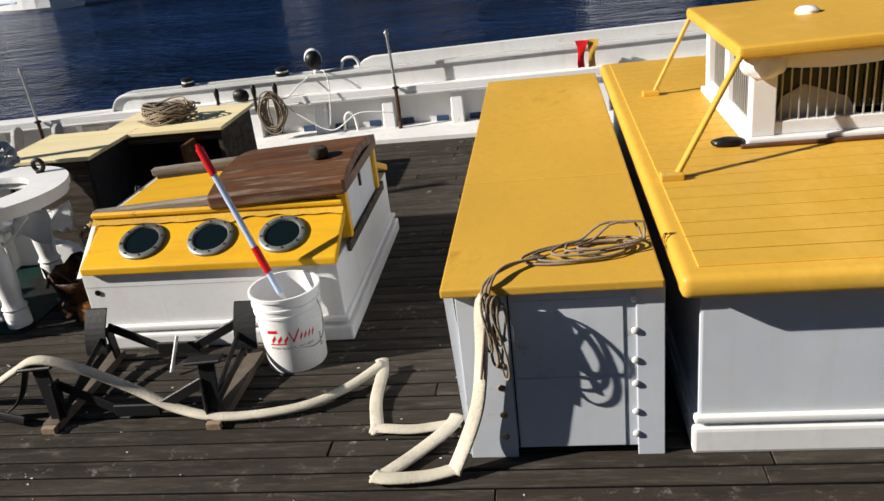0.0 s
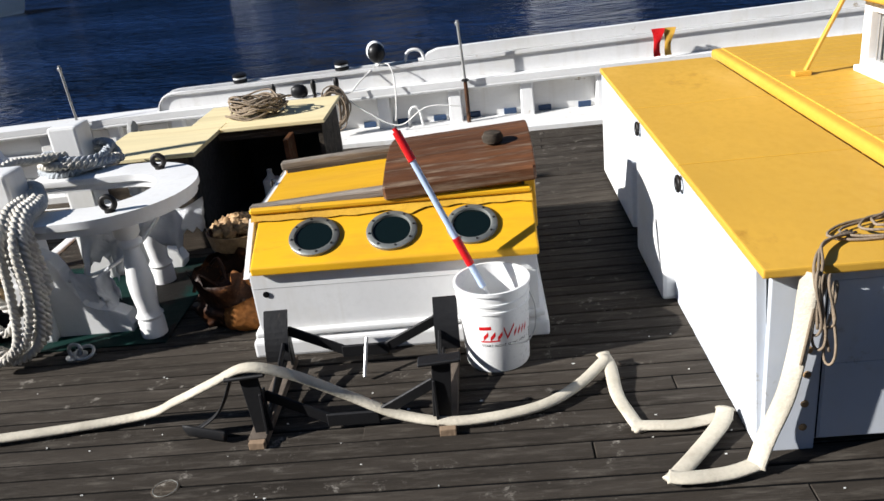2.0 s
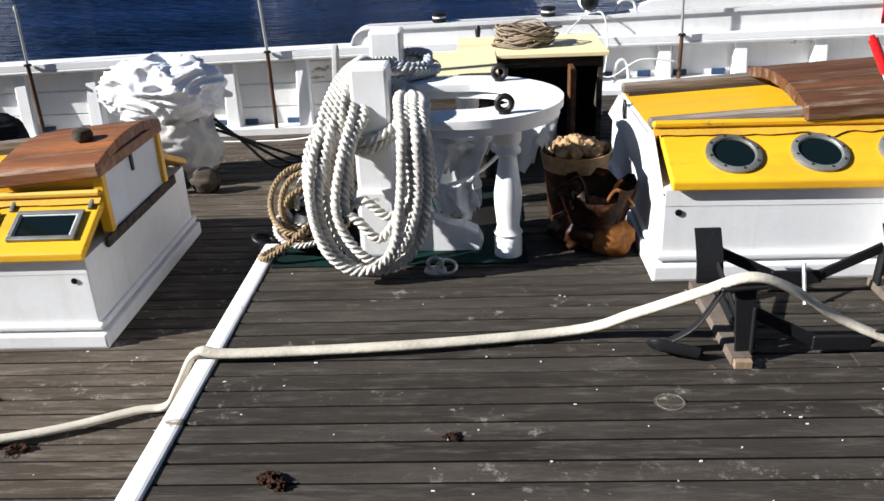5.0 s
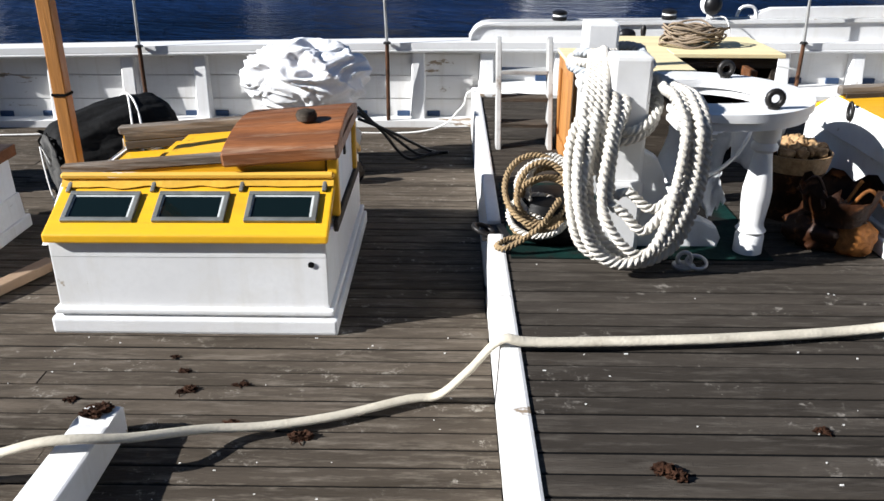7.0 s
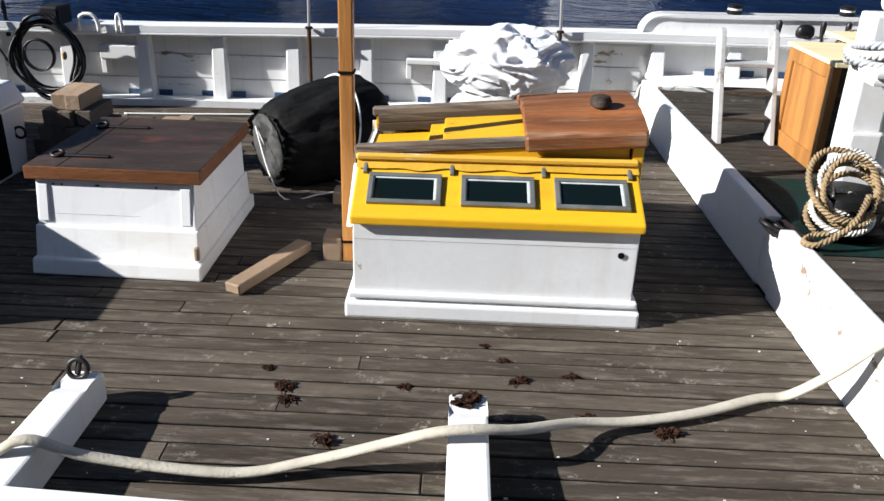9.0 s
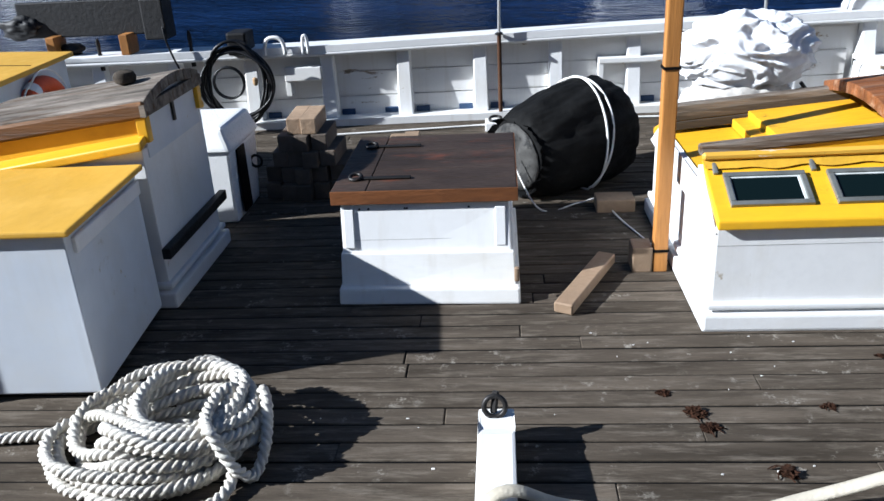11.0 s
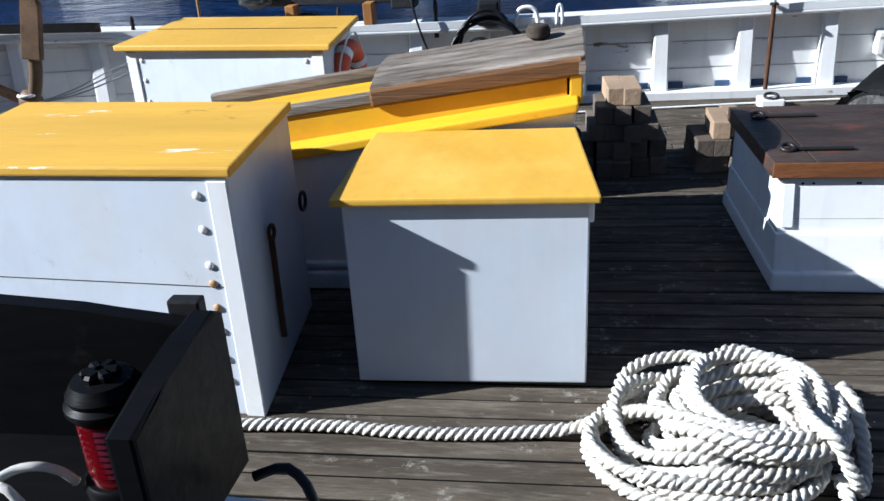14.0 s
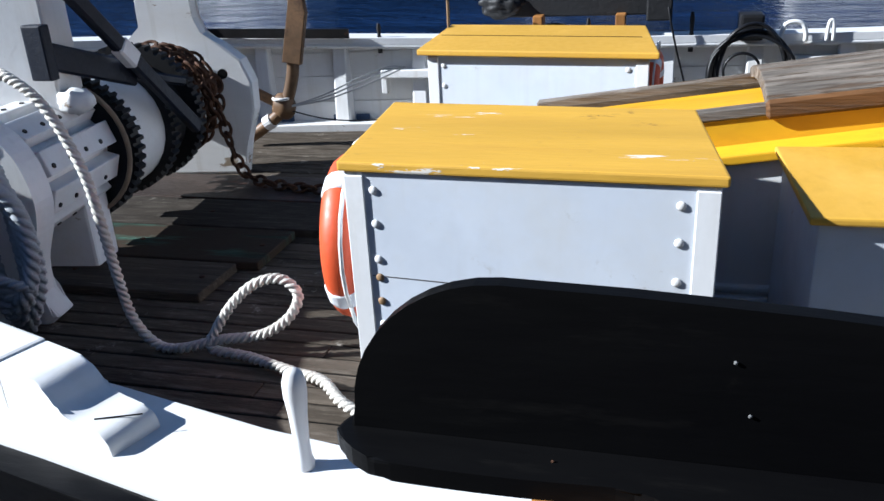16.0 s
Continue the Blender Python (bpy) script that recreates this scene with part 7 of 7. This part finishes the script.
part("wire", tube(curve_through([(-10.80, 7.38, 0.28), (-10.6, 7.48, 0.20), (-10.4, 7.58, 0.16), (-10.15, 7.70, 0.15), (-9.95, 7.85, 0.17)], 0.04), 0.0055, 6), BLACK_HOSE, anchor, smooth="all")

# ---- near rail: pin, chock, side-light board ----
pin = single("belaying_pin", lathe([(0.019, 0.0), (0.020, 0.008), (0.016, 0.025), (0.0145, 0.06), (0.017, 0.11), (0.0215, 0.155), (0.0215, 0.18), (0.016, 0.20), (0.006, 0.207)], (-8.835, 3.225, 0.55), 24), WHITE, "white belaying pin standing in the rail", "belaying pin", smooth=True)
chock = thing("rail_chock", (-9.5, 3.35, 0.55), "white wooden chock on the rail, cracked and chipped", "chock")
turn = Matrix.Translation((-9.195, 3.235, 0.548)) @ Matrix.Rotation(radians(-18), 4, "Z")
bow = [(p.x, p.y) for p in curve_through([(0.0, 0.0, 0), (-0.006, 0.028, 0), (-0.03, 0.042, 0), (-0.075, 0.045, 0), (-0.12, 0.048, 0), (-0.155, 0.062, 0), (-0.185, 0.09, 0), (-0.225, 0.108, 0), (-0.35, 0.112, 0)], 0.01)]
bm = extrude(bow + [(-0.35, 0.0)], "y", -0.058, 0.058, 0.006)
bm.transform(turn)
part("toe", bm, WHITE, chock, smooth=True)
bm = box(-1.15, -0.351, -0.06, 0.06, 0.0, 0.118, 0.010)
bm.transform(turn)
part("timber", bm, WHITE_OLD, chock)
bm = beam((-0.01, 0.03, 0.046), (-0.08, -0.03, 0.0465), 0.0015, 0.003, 0)
bm.transform(turn)
part("crack", bm, CAULK, chock)
pile = thing("dock_post", (-3.705, 2.03, -0.15), "round timber dock post with a grey galvanised cap", "post")
part("shaft", lathe([(0.130, 0.0), (0.127, 0.5), (0.124, 1.50)], (-3.705, 2.03, -0.168), 32), PIER, pile, smooth=True)
part("cap", lathe([(0.126, 1.45), (0.133, 1.452), (0.135, 1.512), (0.131, 1.528), (0.118, 1.538), (0.06, 1.544), (0.004, 1.545)], (-3.705, 2.03, -0.168), 40), CAP_ZINC, pile, "dull blue-grey metal cap", True)

board = thing("light_board", (-8.15, 3.1, 0.72), "black side-light board on wooden blocks above the rail", "light board")
out = [(-8.68, 0.74)]
out += [(-8.67 + 0.23 * (1 - math.cos(a)), 0.78 + 0.22 * math.sin(a)) for a in (math.pi / 2 * k / 10 for k in range(11))]
out += [(-8.26, 0.995), (-8.02, 0.982), (-7.85, 0.968), (-7.672, 0.945), (-7.672, 0.74)]
part("face", extrude(out, "y", 3.10, 3.128, 0.005), BLACK_PAINT, board)
ledge = [(-8.69, 3.128), (-8.70, 3.09), (-8.675, 3.06), (-8.64, 3.035), (-8.59, 3.02), (-8.42, 3.018), (-8.27, 3.025), (-8.235, 3.02), (-8.205, 3.005), (-8.175, 2.98), (-8.15, 2.94), (-8.12, 2.90), (-8.08, 2.87), (-7.675, 2.86), (-7.675, 3.128)]
front = [tuple(p.xy) for p in curve_through([(x, y, 0) for x, y in ledge[:-2]], 0.015)]
part("ledge", extrude(front + ledge[-2:], "z", 0.712, 0.744, 0.006), BLACK_PAINT, board)
part("end_plate", extrude([(2.85, 0.70), (3.135, 0.68), (3.135, 0.95), (3.11, 0.965), (3.04, 0.962), (2.95, 0.952), (2.85, 0.935)], "x", -7.68, -7.642, 0.006), BLACK_PAINT, board)
for x, y, z in ((-8.125, 3.098, 0.91), (-8.10, 3.098, 0.83), (-8.36, 3.065, 0.745)):
    part("screw", lump((x, y, z), (0.0032, 0.002, 0.0032), 0.1, 1, 1, 1), RUST if z < 0.8 else GALV, board)
for x in (-8.30, -7.80):
    part("block", box(x - 0.085, x + 0.085, 2.995, 3.10, ncap(x), 0.712, 0.006), WOOD_ORANGE, board, "varnished wood block")
part("bracket", box(-7.725, -7.675, 3.13, 3.155, 0.90, 0.968, 0.004), BLACK_STEEL, board)
LX, LY = -7.755, 2.985
lampt = thing("side_light", (LX, LY, 0.754), "red ship's side light with a black cap", "navigation light")
part("base", lathe([(0.057, 0), (0.057, 0.03), (0.052, 0.036)], (LX, LY, 0.745), 32), BLACK_PAINT, lampt, smooth=True)
bands = [(0.045, 0.036), (0.045, 0.045)]
for k in range(9):
    bands += [(0.043, 0.048 + 0.010 * k), (0.046, 0.053 + 0.010 * k)]
bands += [(0.043, 0.14)]
part("lens", lathe(bands, (LX, LY, 0.745), 40), REDGLASS, lampt, "ribbed red lens", True)
part("core", lathe([(0.018, 0.036), (0.018, 0.139)], (LX, LY, 0.745), 16), INK, lampt)
part("cap", lathe([(0.050, 0.14), (0.055, 0.148), (0.055, 0.156), (0.048, 0.162), (0.050, 0.170), (0.040, 0.186), (0.02, 0.19)], (LX, LY, 0.745), 32), BLACK_PAINT, lampt, smooth=True)
for a in (0.3, 1.35, 2.4):
    part("cap_rib", beam((LX - 0.026 * math.cos(a), LY - 0.026 * math.sin(a), 0.937), (LX + 0.026 * math.cos(a), LY + 0.026 * math.sin(a), 0.937), 0.016, 0.016, 0.004), BLACK_PAINT, lampt)
part("cable", tube(curve_through([(-7.845, 2.90, 0.755), (-7.85, 2.895, 0.785), (-7.868, 2.897, 0.812), (-7.89, 2.905, 0.815), (-7.875, 2.925, 0.82), (-7.845, 2.935, 0.82), (-7.825, 2.95, 0.80), (-7.815, 2.96, 0.775)], 0.01), 0.0065, 10), CLEAR, lampt, "pale plastic cable", "all")
part("cable", tube(curve_through([(-7.60, 3.05, 0.72), (-7.55, 3.06, 0.73), (-7.51, 3.04, 0.69), (-7.50, 3.0, 0.6)], 0.015), 0.008, 8), BLACK_HOSE, lampt, "black cable", "all")

# ---- far rail fittings ----
far = thing("light_board", (-8.9, 8.35, 0.7), "black covered side-light board on wooden blocks at the far rail", "light board")
part("face", box(-9.42, -8.30, 8.36, 8.40, 0.78, 1.06, 0.012), TARP_AND_VOID, far)
part("cover", lump((-9.40, 8.36, 0.87), (0.16, 0.07, 0.09), 0.3, 2, 4, 4), TARP_AND_VOID, far, "crumpled black cover", "all")
part("end_box", box(-8.34, -8.16, 8.22, 8.42, 0.75, 1.06, 0.012), TARP_AND_VOID, far)
for x in (-9.12, -8.52):
    part("block", box(x - 0.035, x + 0.035, 8.22, 8.40, capz(x), 0.80, 0.006), WOOD_ORANGE, far)
    part("upright", box(x - 0.03, x + 0.03, 8.38, 8.42, 0.66, 0.85, 0.004), WOOD_ORANGE, far)
part("cable", tube(curve_through([(-8.2, 8.25, 0.9), (-8.17, 8.2, 0.75), (-8.12, 8.22, 0.55), (-8.05, 8.3, 0.3)], 0.03), 0.008, 6), BLACK_HOSE, far, smooth="all")
single("mooring_cleat", lump((-9.0, 8.33, capz(-9) + 0.045), (0.10, 0.05, 0.045), 0.35, 2, 3, 8, None, False, capz(-9)), IRON, "dark cleat with a turn of line on the far rail", "cleat", smooth="all")
for x, h in ((-8.02, 0.16), (-8.75, 0.13), (-10.3, 0.1)):
    single("belaying_pin", lathe([(0.018, -0.12), (0.018, 0), (0.013, 0.02), (0.018, h * 0.7), (0.010, h)], (x, fin(x) + 0.02, capz(x)), 14), IRON, "dark belaying pin in the far rail", "belaying pin", "belaying pins", True)
coilh = thing("hose_coil", (-7.62, 8.15, 0.45), "black water hose coiled on the bulwark with a brass end", "hose")
rgh = random.Random(9)
part("hook", box(-7.70, -7.54, 8.22, 8.45, 0.60, 0.78, 0.02), BLACK_STEEL, coilh, "black hanger")
for k in range(9):
    rx, rz = 0.275 + rgh.uniform(-0.06, 0.03), 0.315 + rgh.uniform(-0.07, 0.02)
    pts = [(-7.62 + rx * math.cos(a) + rgh.uniform(-0.01, 0.01), 8.16 - 0.012 * k + rgh.uniform(-0.02, 0.02), 0.405 + rz * math.sin(a)) for a in (2 * math.pi * j / 14 for j in range(14))]
    part("turn", tube(curve_through(pts, 0.03, True), 0.012, 8, None, 1, True), BLACK_HOSE, coilh, smooth="all")
for k in range(3):
    pts = [(-7.68 + 0.12 * math.cos(a), 8.10 - 0.012 * k, 0.42 + 0.12 * math.sin(a)) for a in (2 * math.pi * j / 12 for j in range(12))]
    part("turn", tube(curve_through(pts, 0.03, True), 0.009, 8, None, 1, True), BLACK_HOSE, coilh, smooth="all")
part("nozzle", lathe([(0.012, 0), (0.02, 0.02), (0.02, 0.05), (0.012, 0.06)], (-7.46, 8.05, 0.40), 12), SHELL, coilh, "brass end")


def hoop(x, y, z, w, h, r, label):
    pts = [(x - w / 2, y, z - 0.05), (x - w / 2, y, z), (x - w / 2 + w * 0.15, y, z + h * 0.8), (x, y, z + h), (x + w / 2 - w * 0.15, y, z + h * 0.8), (x + w / 2, y, z), (x + w / 2, y, z - 0.05)]
    return single("rail_hoop", tube(curve_through(pts, 0.02), r, 10), WHITE, label, "hoop", "rail hoops", "all")


hoop(-7.34, 8.28, capz(-7.3), 0.16, 0.085, 0.016, "white bent pipe hoop on the rail cap")
hoop(-7.10, 8.30, capz(-7.1), 0.04, 0.09, 0.013, "small white eye on the rail cap")
hoop(-0.58, fin(-0.6) + 0.14, raised(-0.6), 0.17, 0.10, 0.014, "white bent pipe hoop on the rail cap")
hoop(-0.62, fin(-0.6) - 0.02, Q + 0.03, 0.12, 0.17, 0.012, "white bent pipe hoop on the waterway")
for x, top, lean in ((-0.16, 1.22, -0.02), (-3.56, 1.20, -0.02), (-5.58, 1.15, 0.01), (-9.75, 1.1, 0.0)):
    low = 0.05 if x < STEP else Q + 0.03
    st = single("stanchion_rod", tube([Vector((x, fin(x) - 0.075, low)), Vector((x, fin(x) - 0.075, capz(x)))], 0.0165, 10), RUST, "thin stanchion rod, rusty below the rail and pale above", "stanchion", "stanchion rods", True)
    part("upper_rod", tube([Vector((x, fin(x) - 0.075, capz(x))), Vector((x + lean, fin(x) - 0.07, top))], 0.0120, 10), STEEL_ROD if x < -9 else GALV, st, "pale galvanised upper rod", True)
    part("rod_eye", torus((x + lean, fin(x) - 0.07, top - 0.03), 0.016, 0.006, TURN_Y, 14, 6), GALV, st, smooth="all")
    part("collar", lathe([(0.032, 0), (0.032, 0.012), (0.02, 0.02)], (x, fin(x) - 0.075, capz(x)), 16), IRON, st)
for x in (-2.13, -1.22):
    sh = thing("rail_sheave", (x, fin(x) + 0.15, raised(x)), "black sheave with a white groove on the rail", "sheave", "rail sheaves")
    part("wheel", lathe([(0.055, 0), (0.062, 0.01), (0.062, 0.03), (0.05, 0.036), (0.05, 0.046), (0.062, 0.052), (0.062, 0.07), (0.045, 0.08), (0.01, 0.082)], (x, fin(x) + 0.15, raised(x)), 26), BLACK_HOSE, sh, smooth=True)
    part("groove", lathe([(0.057, 0.034), (0.057, 0.048)], (x, fin(x) + 0.15, raised(x)), 26), PLASTIC, sh)
bulb = thing("search_light", (-0.90, 8.62, 0.85), "round black lamp with a white back on the rail", "lamp")
part("shell", lump((-0.905, 8.60, 1.01), (0.078, 0.075, 0.09), 0.02, 1, 4, 1), PLASTIC, bulb, smooth="all")
part("face", lump((-0.893, 8.552, 1.003), (0.074, 0.064, 0.085), 0.02, 1, 4, 1), BLACK_HOSE, bulb, "black face", "all")
part("stem", lathe([(0.03, 0), (0.02, 0.03), (0.02, 0.10)], (-0.90, 8.60, 0.85), 14), PLASTIC, bulb)
for k, ln in enumerate(([(-0.90, 8.58, 0.90), (-0.80, 8.50, 0.91), (-0.76, 8.45, 0.80), (-0.76, 8.38, 0.60), (-0.78, 8.36, 0.45)], [(-0.92, 8.58, 0.89), (-1.05, 8.45, 0.80), (-1.15, 8.40, 0.72), (-1.30, 8.38, 0.74)], [(-1.2, 8.38, 0.70), (-1.0, 8.33, 0.55), (-0.75, 8.32, 0.42), (-0.5, 8.33, 0.55), (-0.2, 8.36, 0.52)])):
    part("cord", tube(curve_through(ln, 0.03), 0.006, 6), CORD, bulb, smooth="all")
for x in (-1.81, -1.46, -1.26):
    single("belaying_pin", lathe([(0.020, -0.10), (0.020, 0), (0.014, 0.02), (0.024, 0.09), (0.022, 0.12), (0.010, 0.14)], (x, fin(x) - 0.02, capz(x)), 16), IRON, "black belaying pin in the inner rail", "belaying pin", "belaying pins", True)
single("rail_bitt", lump((-1.59, fin(-1.7) - 0.01, capz(-1.7) + 0.05), (0.075, 0.045, 0.065), 0.1, 1.5, 3, 2, None, False, capz(-1.7)), BLACK_HOSE, "black rounded fairlead on the inner rail", "fairlead", "fairleads", "all")
hung = thing("line_coil", (-1.28, 8.38, 0.62), "brown-grey line hung in a coil on a pin", "rope")
rgl = random.Random(14)
for k in range(13):
    rx, rz = 0.085 + rgl.uniform(-0.055, 0.04), 0.165 + rgl.uniform(-0.05, 0.04)
    pts = [(-1.28 + rx * math.cos(a) + rgl.uniform(-0.01, 0.01), 8.38 - 0.006 * k, 0.62 + rz * math.sin(a)) for a in (2 * math.pi * j / 12 for j in range(12))]
    part("turn", tube(curve_through(pts, 0.03, True), 0.0065, 6, None, 1, True), ROPE_GREY, hung, smooth="all")
single("rail_line", tube(curve_through([(-7.0, 7.95, 0.012), (-6.4, 8.02, 0.012), (-5.6, 8.12, 0.012), (-4.6, 8.2, 0.012), (-3.3, 8.2, 0.012), (-2.95, 8.25, 0.2), (-2.86, 8.25, Q + 0.02), (-2.4, 8.02, Q + 0.05), (-2.0, 7.9, Q + 0.05)], 0.04), 0.008, 6), CORD, "thin white line along the deck edge", "rope", smooth="all")
mr = thing("pad_eye", (-5.62, 8.02, 0), "white pad with a black ring on the deck edge", "pad eye")
part("pad", box(-5.70, -5.54, 7.94, 8.10, 0.0, 0.07, 0.01), WHITE_OLD, mr)
part("ring", torus((-5.62, 8.0, 0.085), 0.045, 0.011, Matrix.Rotation(radians(15), 4, "X"), 18, 8), IRON, mr, smooth="all")

# ---- small things lying about ----
plug = thing("deck_plate", (-1.24, 3.86, Q), "small round metal deck plate", "deck plate")
part("disc", lathe([(0.05, 0.0), (0.05, 0.002), (0.046, 0.003)], (-1.24, 3.86, Q), 28), PLANK, plug)
part("disc_rim", torus((-1.24, 3.86, Q + 0.002), 0.043, 0.002, None, 28, 6), BRONZE, plug, smooth="all")
weeds = [(-1.935, 3.69, Q, 0.035), (-2.44, 3.49, Q, 0.055), (-4.934, 4.256, 0, 0.045), (-4.90, 4.18, 0, 0.05), (-4.50, 4.295, 0, 0.035), (-3.856, 4.13, 0, 0.05), (-3.57, 4.06, 0, 0.05), (-4.74, 3.96, 0, 0.055), (-3.87, 4.42, 0, 0.035),
         (-5.03, 4.38, 0, 0.03), (-4.12, 4.51, 0, 0.03), (-4.07, 4.36, 0, 0.045), (-4.2, 4.62, 0, 0.02), (-4.27, 4.045, 0.125, 0.06)]
rgw = random.Random(6)
for k, (x, y, z, s) in enumerate(weeds):
    bm = bmesh.new()
    for j in range(5):
        f = rgw.uniform(0.18, 0.42) * s
        lump((x + rgw.uniform(-0.55, 0.55) * s, y + rgw.uniform(-0.38, 0.38) * s, z + f * 0.4), (f * rgw.uniform(0.8, 1.6), f * 0.8, f * 0.7), 1.0, 2.6, 3, k * 3.1 + j, bm, False, z)
    for j in range(5):
        a0, r0 = rgw.uniform(0, 6.28), s * rgw.uniform(0.6, 1.0)
        tube(curve_through([(x, y, z + s * 0.2), (x + 0.6 * r0 * math.cos(a0), y + 0.6 * r0 * math.sin(a0), z + s * 0.25), (x + r0 * math.cos(a0 + 0.4), y + r0 * math.sin(a0 + 0.4), z + 0.004)], 0.01), 0.0022, 4, bm)
    single("weed_clump", bm, DUNG, "dried dark brown weed clump on the deck", "weed clump", "weed clumps")
bm = bmesh.new()
rgs = random.Random(12)
for k in range(190):
    x = rgs.uniform(-6.8, 1.0)
    y = 3.3 + rgs.random() ** 1.4 * 1.6
    if -2.95 < x < -2.75 or (-5.65 < x < -5.5) or (-4.36 < x < -4.2) or (-7.15 < x < -6.3):
        continue
    z = Q if x > STEP else 0.0
    s = rgs.uniform(0.0015, 0.0045)
    box(x, x + s * rgs.uniform(1, 3), y, y + s, z - 0.001, z + 0.003, 0, 1, bm)
tagged(part("specks", bm, CORD), "pale flecks of paint and shell on the deck", "specks", "", "stuff")

# ---- deck planks ----
def lay_deck(name, x0, x1, top, material, label, joints, seed, wide, y):
    """Planks along the ship with caulked seams, cut where the side comes in."""
    bm, _ = ribbon(steps(x0, x1), lambda x: nin(x) - 0.1, lambda x: fin(x) + 0.1, lambda x: top - 0.06, lambda x: top - 0.005)
    deck = structure(name, bm, CAULK, label, "deck")
    rg = random.Random(seed)
    gap = 0.0105
    cache = {}
    while y < 8.55:
        xs_ok = [x for x in steps(x0, x1, 0.1) if nin(x) - 0.05 < y and y + wide < fin(x) + 0.08]
        if xs_ok:
            a, b = xs_ok[0], xs_ok[-1]
            cuts = sorted(x for x in (j + rg.uniform(-1.6, 1.6) for j in joints) if a + 0.3 < x < b - 0.3)
            for s, e in zip([a] + cuts, cuts + [b]):
                key = round(e - s, 2)
                if key not in cache:
                    cache[key] = mesh_of(box(0, key - 0.0025, 0, wide - gap, -0.03, 0, 0.003, 1), "deck_plank", material)
                piece("deck_plank", cache[key], Matrix.Translation((s, y, top + rg.uniform(-0.002, 0.002))), deck)
        y += wide
    return deck


lay_deck("floor_main", -12.9, STEP - 0.0125, 0.0, PLANK, "weathered grey-brown planked main deck", (-9.4, -6.0), 2, 0.0983, 2.842)
lay_deck("floor_aft", STEP + 0.06, 6.0, Q, PLANK_DARK, "dark grey planked quarterdeck", (0.6,), 3, 0.0938, 2.84)
